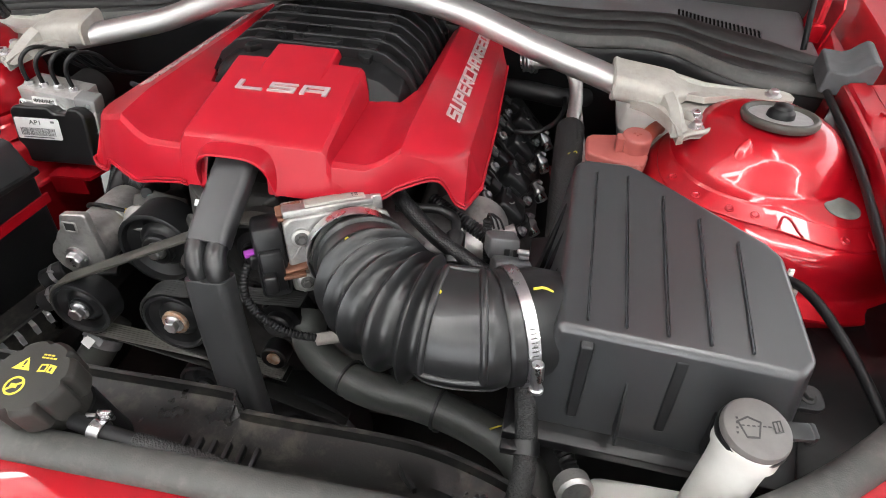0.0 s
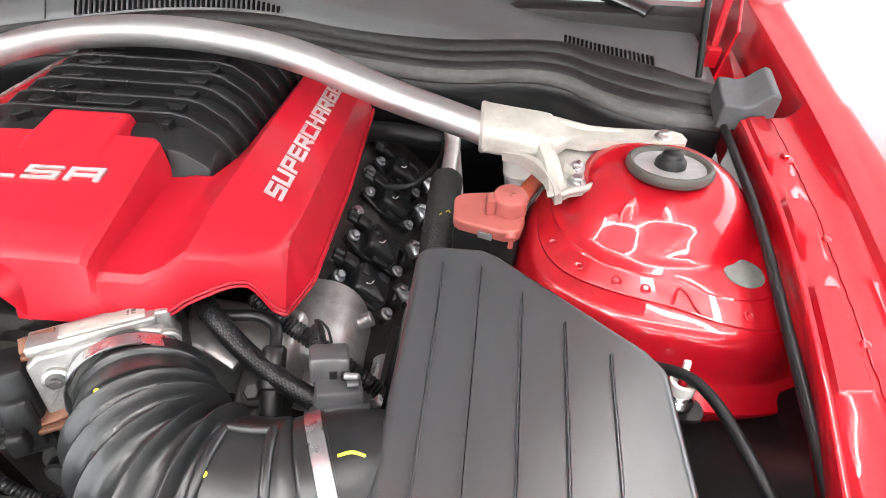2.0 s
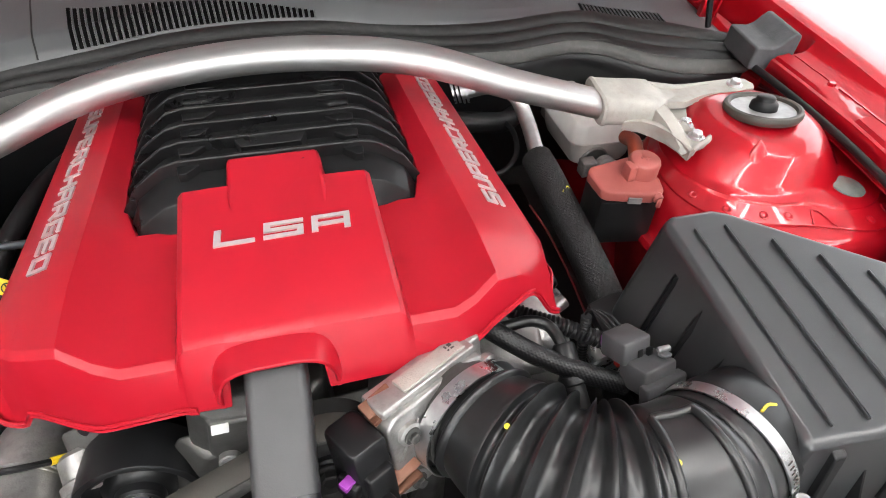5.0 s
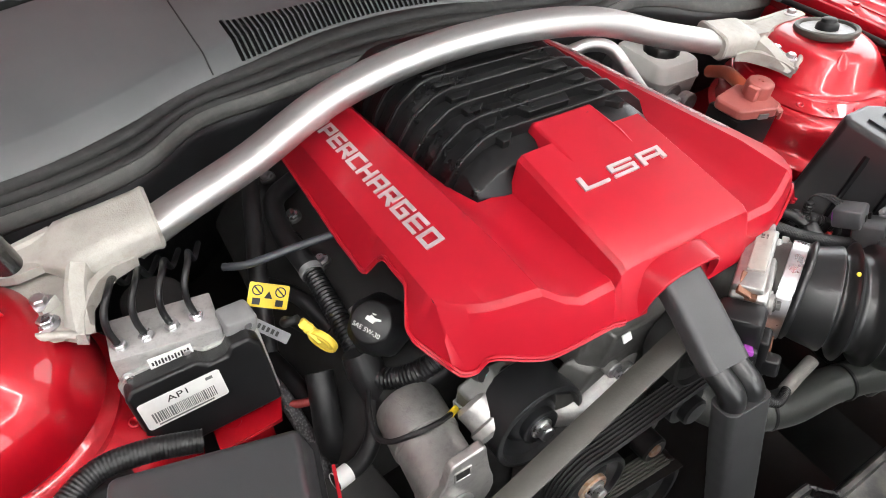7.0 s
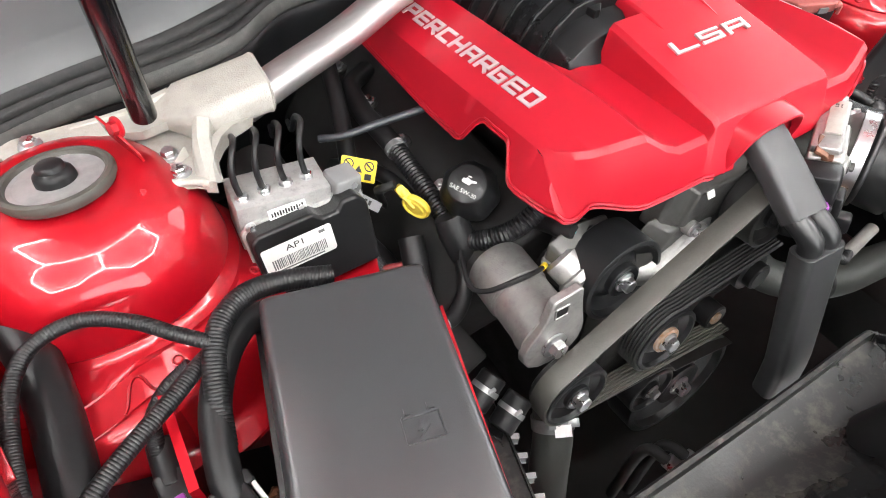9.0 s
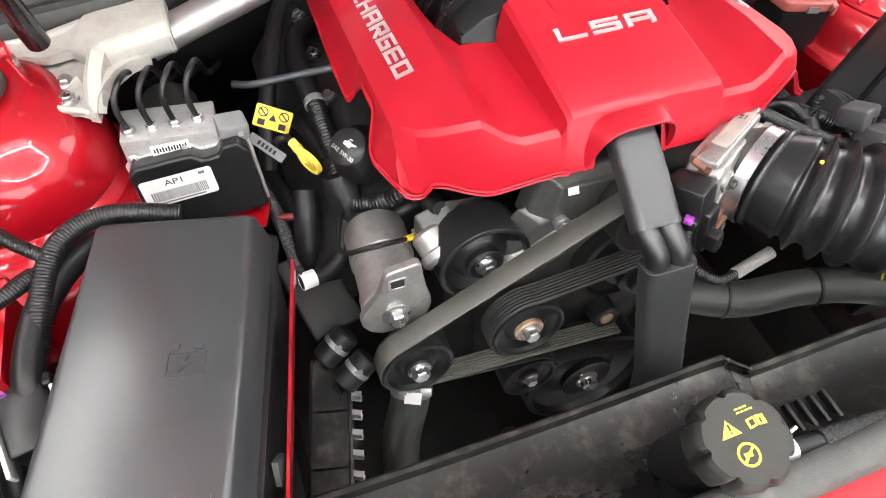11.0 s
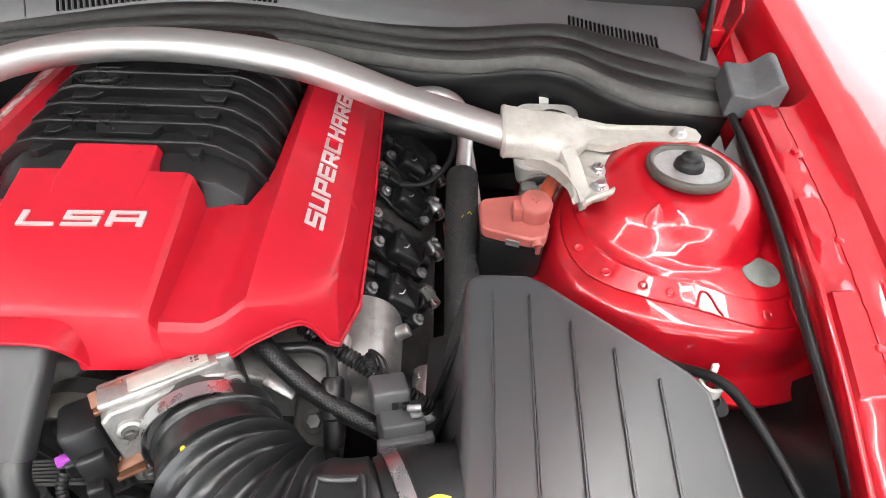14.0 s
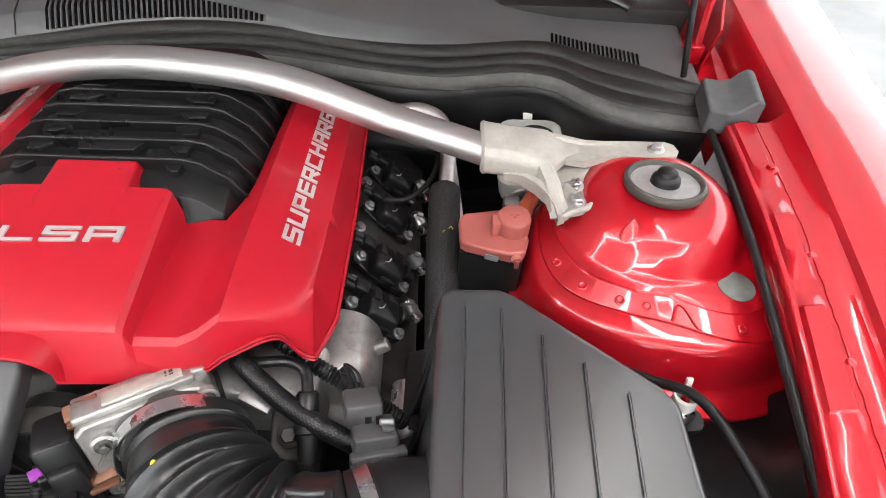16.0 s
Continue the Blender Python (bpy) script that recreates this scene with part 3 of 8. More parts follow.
for side in (1, -1):
    bm = fresh()
    sheet(bm, wing_rows(side))
    wing = part("front_wing", bm, RED_PAINT, car, smooth=35, solid=0.0012)
    # uneven bead of sealer along the seam, with two pressed bumps
    random.seed(21)
    line = []
    for k in range(60):
        y = 0.122 - 0.0098 * k
        w = wing_at(y)
        line.append((side * (w[3] + random.uniform(-0.0007, 0.0007)), y, w[2] + 0.0046))
    bm = fresh()
    sweep(bm, line, 0.0010, n=6, per=2)
    part("seam_bead", bm, RED_PAINT, wing, smooth=60)
    for y in (-0.0976, -0.2183):
        w = wing_at(y)
        bm = fresh()
        lathe(bm, [(0.0048, -0.0010), (0.0042, 0.0008), (0.0028, 0.0016), (0.0, 0.0019)], (side * w[3], y, w[2] + 0.0046), (0, 0, 1), 14)
        part("pressed_bump", bm, RED_PAINT, wing, smooth=60)
    hexbolt("wing_bolt", wing, (side * 0.6975, 0.0345, 0.9106), (0, 0, 1), 0.0052, RED_PAINT, 1.9)
    # inner panel closing the bay under the flange
    bm = fresh()
    sheet(bm, [[(side * (x + d), y, z + e) for y, x, z in ((0.62, 0.735, 0.846), (0.30, 0.705, 0.839), (0.10, 0.677, 0.876), (-0.05, 0.663, 0.875), (-0.17, 0.645, 0.873), (-0.21, 0.637, 0.871))] for d, e in ((0.0, 0.0), (0.030, -0.010), (0.055, -0.035), (0.062, -0.26))])
    part("inner_panel", bm, RED_PAINT, wing, solid=0.0015)
    # black arch liner ahead of the apron
    bm = fresh()
    sheet(bm, [[(side * 0.50, -0.20, 0.73), (side * 0.60, -0.195, 0.772), (side * 0.66, -0.185, 0.785), (side * 0.72, -0.18, 0.84)],
               [(side * 0.50, -0.30, 0.70), (side * 0.60, -0.30, 0.745), (side * 0.66, -0.30, 0.785), (side * 0.70, -0.30, 0.855)],
               [(side * 0.50, -0.50, 0.60), (side * 0.58, -0.52, 0.64), (side * 0.64, -0.50, 0.70), (side * 0.68, -0.50, 0.80)]])
    tagged(part("arch_liner", bm, BLACK_PLASTIC, None, solid=0.003), "black plastic wheel arch liner", "arch liner")

# chassis legs and bay floor, with the deep bay's shade put into their colour
for side in (1, -1):
    bm = fresh()
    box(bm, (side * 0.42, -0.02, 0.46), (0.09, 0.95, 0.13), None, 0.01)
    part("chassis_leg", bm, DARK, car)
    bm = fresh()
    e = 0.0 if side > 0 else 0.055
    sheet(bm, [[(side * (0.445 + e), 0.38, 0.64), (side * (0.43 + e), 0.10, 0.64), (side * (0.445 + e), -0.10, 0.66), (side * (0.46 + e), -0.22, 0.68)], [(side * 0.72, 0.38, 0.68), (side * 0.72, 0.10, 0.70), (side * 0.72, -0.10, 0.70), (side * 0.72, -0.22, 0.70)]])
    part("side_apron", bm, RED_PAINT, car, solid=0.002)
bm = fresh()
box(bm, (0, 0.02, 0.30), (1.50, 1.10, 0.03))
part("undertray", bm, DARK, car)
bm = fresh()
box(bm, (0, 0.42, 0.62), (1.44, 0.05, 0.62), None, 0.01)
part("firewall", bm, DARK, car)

# slam panel and bumper skin at the front, curving back towards the lamps
def nose(x, k=1.0):
    return -0.526 + 1.5 * max(0.0, abs(x) - 0.30) ** 2 * k


xs = [-0.68 + 0.034 * i for i in range(41)]
bm = fresh()
sheet(bm, [[(x, nose(x) + 0.006, 0.70) for x in xs], [(x, nose(x) + 0.006, 0.825) for x in xs], [(x, nose(x) - 0.010, 0.845) for x in xs], [(x, nose(x) - 0.035, 0.850) for x in xs],
           [(x, nose(x) - 0.09, 0.835) for x in xs], [(x, nose(x) - 0.15, 0.80) for x in xs], [(x, nose(x) - 0.20, 0.72) for x in xs], [(x, nose(x) - 0.21, 0.35) for x in xs]])
part("bumper_skin", bm, RED_PAINT, car, solid=0.003)
bm = fresh()
sweep(bm, [(x, nose(x) + 0.004, 0.844) for x in xs[::2]], 0.0150, n=14, per=3, flat=0.8)
tagged(part("bonnet_seal", bm, SEAL_GREY), "grey rubber bonnet seal along the nose", "rubber seal")

# the open bonnet overhead
bon = thing("bonnet", (0, 0.42, 1.0), "raised red bonnet with assumed grey lining", "bonnet")
M = turn(-46, 0, 0)
hinge = Vector((0, 0.46, 1.0))
bm = fresh()
slab(bm, [(-0.52, -1.06), (0.52, -1.06), (0.63, -0.96), (0.72, 0.0), (-0.72, 0.0), (-0.63, -0.96)], 0.0, 0.012, M, hinge)
part("outer_skin", bm, RED_PAINT, bon, bevel=0.004)
# unseen lining is assumed; its grey brightens the reflections below
bm = fresh()
slab(bm, [(-0.53, -0.92), (0.53, -0.92), (0.60, -0.16), (-0.60, -0.16)], -0.012, -0.002, M, hinge)
part("lining", bm, surface("assumed_lining_grey", (0.36, 0.36, 0.365), (0.30, 0.30, 0.305), 0.6, 0.7, big=6, bump=0.3), bon, "assumed grey lining toned for reflections", bevel=0.004)

# ---- scuttle, seal and screen ----
# rear and front edges of the wavy rubber seal between the scuttle and the engine bay
REAR = [(-0.72, 0.120, 0.884), (-0.62, 0.168, 0.890), (-0.53, 0.187, 0.896), (-0.44, 0.197, 0.902), (-0.36, 0.226, 0.906), (-0.29, 0.258, 0.911), (-0.20, 0.279, 0.918), (-0.10, 0.300, 0.925), (0.0, 0.306, 0.928), (0.09, 0.296, 0.928), (0.15, 0.282, 0.925),
        (0.22, 0.275, 0.921), (0.29, 0.277, 0.917), (0.35, 0.287, 0.914), (0.41, 0.304, 0.911), (0.45, 0.314, 0.909), (0.49, 0.314, 0.907), (0.53, 0.300, 0.903), (0.57, 0.287, 0.900), (0.61, 0.273, 0.897), (0.65, 0.252, 0.894), (0.69, 0.236, 0.891)]
FRONT = [(-0.72, 0.090, 0.855), (-0.62, 0.140, 0.860), (-0.53, 0.163, 0.866), (-0.44, 0.165, 0.874), (-0.36, 0.183, 0.879), (-0.29, 0.232, 0.884), (-0.20, 0.240, 0.888), (-0.10, 0.250, 0.892), (0.0, 0.255, 0.894), (0.09, 0.256, 0.894), (0.15, 0.250, 0.892),
         (0.22, 0.235, 0.890), (0.29, 0.226, 0.887), (0.35, 0.229, 0.885), (0.41, 0.247, 0.882), (0.45, 0.252, 0.880), (0.49, 0.241, 0.878), (0.53, 0.203, 0.877), (0.57, 0.178, 0.875), (0.61, 0.169, 0.873), (0.65, 0.167, 0.871), (0.69, 0.167, 0.869)]
sp, fp = smooth_path(REAR, 5), smooth_path(FRONT, 5)
cowl = thing("scuttle", (0, 0.34, 0.92), "dark grey plastic scuttle panel with air slots", "scuttle panel")


def rise(x):
    return min(1.0, max(0.0, (0.50 - x) / 0.38))


def depth_of(x):
    """How far the panel reaches back from the seal to the screen."""
    return 0.125 + 0.075 * min(1.0, max(0.0, (-0.18 - x) / 0.22)) + 0.03 * min(1.0, max(0.0, (x - 0.15) / 0.2))


def scuttle_at(p, d):
    """A place on the scuttle panel, d metres behind the seal point p: a steep front band, a crease, then a flatter field."""
    k = rise(p.x)
    z = p.z - 0.002 + 0.006 * k + 0.85 * k * min(d, 0.024) + (0.10 + 0.22 * k) * max(0, d - 0.024) + 0.10 * min(d, 0.024)
    return Vector((p.x, p.y + 0.001 + d, z))


bm = fresh()
sheet(bm, [[(p.x, p.y - 0.004, p.z - 0.008) for p in sp]] + [[tuple(scuttle_at(p, d)) for p in sp] for d in (0.0, 0.010, 0.0225, 0.0255, 0.04, 0.07)] + [[tuple(scuttle_at(p, 0.07 + (depth_of(p.x) - 0.07) * f)) for p in sp] for f in (0.5, 1.0)]
      + [[tuple(scuttle_at(p, depth_of(p.x)) + Vector((0, 0.012, -0.010))) for p in sp]])
part("panel", bm, GREY_TRIM, cowl, solid=0.003)


def seal_point(x):
    for a, b in zip(sp, sp[1:]):
        if a.x <= x <= b.x:
            return a.lerp(b, (x - a.x) / (b.x - a.x))
    return sp[-1]


def slot(x, d0, d1, w, slant=0.0):
    """A near-black strip painted as the slot's unlit depth and the bar beside it, bent over the crease where it crosses
    it.
    """
    stops = [d0, 0.024, d1] if d0 < 0.022 and d1 > 0.026 else [d0, d1]
    for e0, e1 in zip(stops, stops[1:]):
        u0, u1 = (e0 - d0) / (d1 - d0), (e1 - d0) / (d1 - d0)
        a, b = scuttle_at(seal_point(x + slant * u0), e0), scuttle_at(seal_point(x + slant * u1), e1)
        t = (b - a).normalized()
        sx = Vector((1, 0, 0))
        n = sx.cross(t).normalized()
        R = Matrix((sx, t, n)).transposed()
        bm = fresh()
        box(bm, (a + b) / 2 + n * 0.0004, (w, (b - a).length, 0.0016), R, 0.0006)
        part("air_slot", bm, SLOT_BLACK, cowl)
        bm = fresh()
        box(bm, (a + b) / 2 + n * 0.0010 + sx * w * 0.80, (w * 0.5, (b - a).length, 0.0028), R, 0.0008)
        part("slot_bar", bm, GREY_TRIM, cowl)


for k in range(40):
    u = k / 39
    slot(-0.212 + 0.288 * u, 0.003, 0.058 - 0.048 * u ** 0.7, 0.0046, -0.006 * (1 - u))
for k in range(21):
    u = k / 20
    slot(0.487 + 0.121 * u, 0.003 + 0.003 * u, 0.032 + 0.006 * u, 0.0040, 0.003)
bm = fresh()
seam = [scuttle_at(seal_point(-0.253 - 0.10 * d), d) for d in (0.002, 0.012, 0.024, 0.05, 0.09, 0.13)]
sweep(bm, [tuple(p + Vector((0, 0, 0.0002))) for p in seam], 0.0011, n=6)
part("panel_joint", bm, DARK, cowl)
wiper = thing("windscreen_wiper", (0.3, 0.46, 0.96), "black windscreen wipers at rest on the screen", "wiper")
bm = fresh()
sweep(bm, [(0.30, 0.52, 0.985), (0.42, 0.485, 0.965), (0.52, 0.450, 0.948), (0.585, 0.425, 0.935), (0.618, 0.405, 0.928)], 0.017, n=14, flat=0.6)
part("wiper_arm", bm, SHINY_RUBBER, wiper, "glossy black wiper arm")
bm = fresh()
sweep(bm, [(-0.62, 0.455, 0.975), (-0.45, 0.462, 0.992), (-0.25, 0.468, 1.004), (0.0, 0.472, 1.010), (0.15, 0.475, 1.008)], 0.009, n=10, flat=0.7)
part("wiper_blade", bm, RUBBER, wiper)
sealing = thing("rubber_seal", (0, 0.3, 0.91), "black rubber bonnet seal along the scuttle", "rubber seal")


def seal_row(f, lift):
    """One long line of the seal: f from its rear edge (0) to its front edge (1)."""
    return [(a.x, a.y + (b.y - a.y) * f, a.z + (b.z - a.z) * f + lift) for a, b in zip(sp, fp)]


for pname, mat, prof in (("rear_band", SEAL_RUBBER, ((-0.02, 0.0), (0.0, 0.0045), (0.04, 0.0062), (0.14, 0.0066), (0.24, 0.0050), (0.27, 0.0020), (0.28, -0.004))),
                         ("middle_band", SEAL_RUBBER, ((0.275, -0.003), (0.29, 0.0026), (0.33, 0.0050), (0.44, 0.0062), (0.52, 0.0056), (0.555, 0.0030), (0.56, -0.003))),
                         ("lower_band", SEAL_RUBBER, ((0.555, -0.002), (0.565, 0.0030), (0.62, 0.0048), (0.74, 0.0048), (0.80, 0.0028), (0.81, -0.002))),
                         ("lip", SEAL_GREY, ((0.80, 0.0), (0.815, 0.0055), (0.86, 0.0075), (0.93, 0.0060), (0.99, 0.0015), (1.0, -0.004), (0.93, -0.010)))):
    bm = fresh()
    sheet(bm, [seal_row(f, h) for f, h in prof])
    part(pname, bm, mat, sealing, solid=0.002, smooth=50)
gutter = thing("scuttle_channel", (0, 0.28, 0.88), "black plastic bulkhead wall below the seal", "scuttle trim")
bm = fresh()
sheet(bm, [[(p.x, p.y + 0.006, p.z - 0.004) for p in fp], [(p.x, p.y + 0.010, p.z - 0.030) for p in fp], [(p.x, max(p.y + 0.03, 0.17), p.z - 0.09) for p in fp], [(p.x, max(p.y + 0.06, 0.2), p.z - 0.24) for p in fp]])
part("back_wall", bm, BLACK_SATIN, gutter, solid=0.003)
bm = fresh()
sheet(bm, [[(x, 0.415 + 0.03 * (x / 0.8) ** 2, 0.950 + 0.012 * (1 - (x / 0.8) ** 2)) for x in (-0.85, -0.6, -0.3, 0.0, 0.3, 0.6, 0.85)], [(x, 0.90, 1.26 + 0.02 * (1 - (x / 0.8) ** 2)) for x in (-0.80, -0.57, -0.28, 0.0, 0.28, 0.57, 0.80)], [(x, 1.20, 1.42) for x in (-0.75, -0.53, -0.27, 0.0, 0.27, 0.53, 0.75)]])
single("windscreen", bm, GLASS, "dark raked windscreen glass", "windscreen", kind="structure", solid=0.005)

# ---- red engine cover ----
C = 0.005  # the engine's centre line
cover = thing("engine_cover", (C, -0.05, 0.90), "satin red plastic engine cover with silver lettering", "engine cover")


def rail_top(y):
    """Heights of the rail's inner ridge and outer crease."""
    z = 0.9435 - 0.0825 * (y + 0.1)
    return z, z - 0.027


DXS = (0.0, 0.030, 0.034, 0.0730, 0.0775, 0.0820, 0.118, 0.132, 0.150, 0.162, 0.174, 0.186, 0.197, 0.2065, 0.2120)


def towards(a, b, d):
    """The point d metres from a on the way to b."""
    a, b = Vector(a), Vector(b)
    return tuple(a + (b - a).normalized() * d)


def cover_shell(side):
    """Half profiles (offset, y, height) from the front lip back to the lid, mirrored over the centre line."""
    lip = [(0.000, -0.2315, 0.9310), (0.030, -0.2315, 0.9310), (0.034, -0.247, 0.894), (0.074, -0.244, 0.891), (0.079, -0.243, 0.8905), (0.084, -0.241, 0.890), (0.114, -0.2375, 0.8935), (0.134, -0.233, 0.8970),
           (0.146, -0.228, 0.9045), (0.162, -0.221, 0.9095), (0.177, -0.2135, 0.9120), (0.189, -0.207, 0.9075), (0.198, -0.2070, 0.8960), (0.2060, -0.2085, 0.8830), (0.2150, -0.2080, 0.8780)]
    if side < 0:  # no arch for hoses on the nearside
        lip = lip[:6] + [(0.114, -0.2385, 0.8850), (0.134, -0.2350, 0.8790), (0.146, -0.2310, 0.8757), (0.162, -0.2240, 0.8775), (0.177, -0.2165, 0.8808), (0.189, -0.2110, 0.8800), (0.1960, -0.2090, 0.8680), (0.2040, -0.2075, 0.8665), (0.2110, -0.2055, 0.8690)]
    crease = [(0.000, -0.226, 0.9445), (0.030, -0.226, 0.9445), (0.034, -0.226, 0.9445), (0.073, -0.227, 0.9440), (0.0772, -0.2275, 0.9395), (0.081, -0.228, 0.928), (0.116, -0.229, 0.9290), (0.131, -0.225, 0.9350),
              (0.150, -0.217, 0.9470), (0.162, -0.211, 0.9417), (0.174, -0.205, 0.9363), (0.186, -0.198, 0.9310), (0.197, -0.189, 0.9263), (0.2055, -0.178, 0.9225), (0.2115, -0.166, 0.9175)]
    mid = [(a[0] * 0.4 + b[0] * 0.6, a[1] * 0.4 + b[1] * 0.6 - 0.0015, a[2] * 0.4 + b[2] * 0.6) for a, b in zip(lip, crease)]
    back = []
    for y, box_z, val in ((-0.158, 0.9545, 0.9265), (-0.100, 0.9625, 0.9250), (-0.086, 0.9640, 0.9245)):
        ridge, edge = rail_top(y)
        prof = [box_z, box_z, box_z, box_z - 0.001, box_z - 0.0055, val, val + 0.0005, val + 0.0050]
        prof += [ridge - 0.446 * (dx - 0.150) for dx in DXS[8:14]] + [ridge - 0.446 * 0.0565 - 0.0050]
        back.append([(dx, y, z) for dx, z in zip(DXS, prof)])
    # a flat chamfer along the front crease
    low = [towards(a, b, 0.0040) for a, b in zip(crease, mid)]
    high = [towards(a, b, 0.0050) for a, b in zip(crease, back[0])]
    return [lip, mid, low, high] + back


def rail_rows():
    rows = []
    for y, inner, drop in ((-0.086, 0.118, 0.0174), (-0.074, 0.1215, 0.0172), (-0.060, 0.126, 0.0166), (-0.044, 0.130, 0.0160), (-0.025, 0.132, 0.0160), (0.02, 0.133, 0.016), (0.11, 0.135, 0.016), (0.185, 0.137, 0.016)):
        ridge, edge = rail_top(y)
        knee = inner + (0.150 - inner) * 0.44
        rows.append([(inner - 0.008, y, ridge - 0.055), (inner - 0.002, y, ridge - drop - 0.010), (inner, y, ridge - drop), (knee, y, ridge - drop * 0.74), (0.150, y, ridge), (0.178, y, ridge - 0.0125), (0.2065, y, ridge - 0.0252), (0.2120, y, ridge - 0.0302)])
    return rows


bm = fresh()
rows, near = cover_shell(1), cover_shell(-1)
OFF = -0.017  # the duct opening sits a little to the nearside
full = [[(C - dx + (OFF if dx < 0.035 else 0), y, z) for dx, y, z in left[::-1]] + [(C + dx + (OFF if dx < 0.035 else 0), y, z) for dx, y, z in row[1:]] for row, left in zip(rows, near)]
sheet(bm, full)
edge_lines = []
for s in (-1, 1):
    # outer skirt, cut away round the filler cap on that side
    side_rows = rows if s > 0 else near
    cols = [[side_rows[2][14], side_rows[1][14], side_rows[0][14]], [(0.2117, -0.1650, 0.9155), (0.2145, -0.1855, 0.8930), (0.2150, -0.2015, 0.8730)], [(0.2119, -0.1620, 0.9160), (0.2165, -0.1755, 0.8910), (0.2185, -0.1870, 0.8700)]]
    for k in range(36):
        y = -0.158 + 0.343 * k / 35
        top = rail_top(y)[0] - 0.0302
        drop = 0.044 - 0.010 * max(0.0, y) / 0.18
        if s < 0:
            cut = min(1.0, max(0.0, (y + 0.140) / 0.022)) * min(1.0, max(0.0, (-0.058 - y) / 0.016))
            drop += (0.012 - drop) * cut
        cols.append([(0.2120, y, top), (0.2120 + 0.30 * drop * 0.5, y - 0.003, top - drop * 0.5), (0.2120 + 0.36 * drop, y - 0.006, top - drop)])
    sheet(bm, [[(C + s * c[i][0], c[i][1], c[i][2]) for c in cols] for i in range(3)])
    sheet(bm, [[(C + s * dx, y, z) for dx, y, z in row] for row in rail_rows()])
    edge_lines.append([(C + s * a, b, c) for a, b, c in side_rows[0][3:]] + [(C + s * c[2][0], c[2][1], c[2][2]) for c in cols[1:]])
# back wall of the raised box
sheet(bm, [[(C - 0.082, -0.086, 0.9245), (C - 0.0735, -0.086, 0.963), (C + 0.0735, -0.086, 0.963), (C + 0.082, -0.086, 0.9245)],
           [(C - 0.080, -0.078, 0.90), (C - 0.066, -0.075, 0.925), (C + 0.066, -0.075, 0.925), (C + 0.080, -0.078, 0.90)]])
bmesh.ops.remove_doubles(bm, verts=bm.verts, dist=0.0008)
bmesh.ops.recalc_face_normals(bm, faces=bm.faces)
shell = part("shell", bm, RED_PLASTIC, cover, bevel=0.0011, segs=2, smooth=30)
# back walls of the valleys towards the blower lid
for s in (-1, 1):
    bm = fresh()
    sheet(bm, [[(C + s * dx, -0.086, z) for dx, z in ((0.082, 0.9245), (0.118, 0.9250), (0.132, 0.9295))], [(C + s * dx, -0.084, z) for dx, z in ((0.082, 0.885), (0.118, 0.885), (0.124, 0.888))]])
    part("valley_wall", bm, RED_PLASTIC, shell)
# rolled bead a little above the lower edge
for line in edge_lines:
    bm = fresh()
    sweep(bm, [(x, y - 0.0006, z + 0.0042) for x, y, z in line], 0.0015, n=6, per=2)
    part("edge_bead", bm, RED_PLASTIC, shell)
    bm = fresh()
    sweep(bm, [(x, y - 0.0004, z) for x, y, z in line], 0.0017, n=6, per=2)
    part("rolled_edge", bm, RED_PLASTIC, shell)
# tongue reaching back over the lid
bm = fresh()
loft(bm, [[(C + sx * w, y, z) for sx, w, y, z in ((-1, 0.041, -0.135, 0.940), (1, 0.041, -0.135, 0.940), (1, 0.0445, -0.098, 0.938), (1, 0.0445, -0.045, 0.938), (-1, 0.0445, -0.045, 0.938), (-1, 0.0445, -0.098, 0.938))],
          [(C + sx * w, y, z) for sx, w, y, z in ((-1, 0.0385, -0.135, 0.9560), (1, 0.0385, -0.135, 0.9560), (1, 0.0385, -0.098, 0.9645), (1, 0.0375, -0.052, 0.9680), (-1, 0.0375, -0.052, 0.9680), (-1, 0.0385, -0.098, 0.9645))]])
part("tongue", bm, RED_PLASTIC, cover, bevel=0.0035, segs=3)
# hood over the duct opening
def arch(rx, rz, y, z0):
    """One rib of the hood: a flat-topped arch whose feet flare out and run into the front face."""
    pts = []
    for k in range(-14, 15):
        a = radians(90 + k * 90 / 14)
        up = math.sin(a)
        x = rx * math.copysign(abs(math.cos(a)) ** 0.55, k) * (1 + 0.10 * (1 - up) ** 2)
        pts.append((C + x + OFF, -0.2440 + (y + 0.2440) * up ** 0.35 if y < -0.2440 else y, z0 + (0.918 + rz - z0) * up ** 0.50))
    return pts


bm = fresh()
sheet(bm, [arch(0.0445, 0.0215, -0.2290, 0.892), arch(0.0405, 0.0225, -0.242, 0.890), arch(0.0385, 0.0215, -0.2530, 0.889), arch(0.0365, 0.0190, -0.2535, 0.889), arch(0.0355, 0.017, -0.244, 0.889)])
part("duct_hood", bm, RED_PLASTIC, cover, smooth=60, bevel=0.0015)
# silver words
emblem("model_letters", "LSA", (C + 0.0003, -0.1410, 0.9573), (1, 0.02, 0), (0, 1, 0.145), 0.0300, 0.0155, 0.0062, 0.0050, SILVER, cover, "raised silver block letters", 0.0014, 0.10, 0.62)
for s in (1, -1):
    dx = 0.1855 if s > 0 else 0.1835
    emblem("side_lettering", "SUPERCHARGED", (C + s * dx, 0.0245, rail_top(0.0245)[0] - 0.446 * (dx - 0.150) + 0.0006), (s * 0.0, s, -0.0825 * s), (-s, 0.0, 0.446), 0.0195, 0.0180, 0.0047, 0.0038, SILVER, cover, "silver block word along the rail", 0.0009, 0.16)

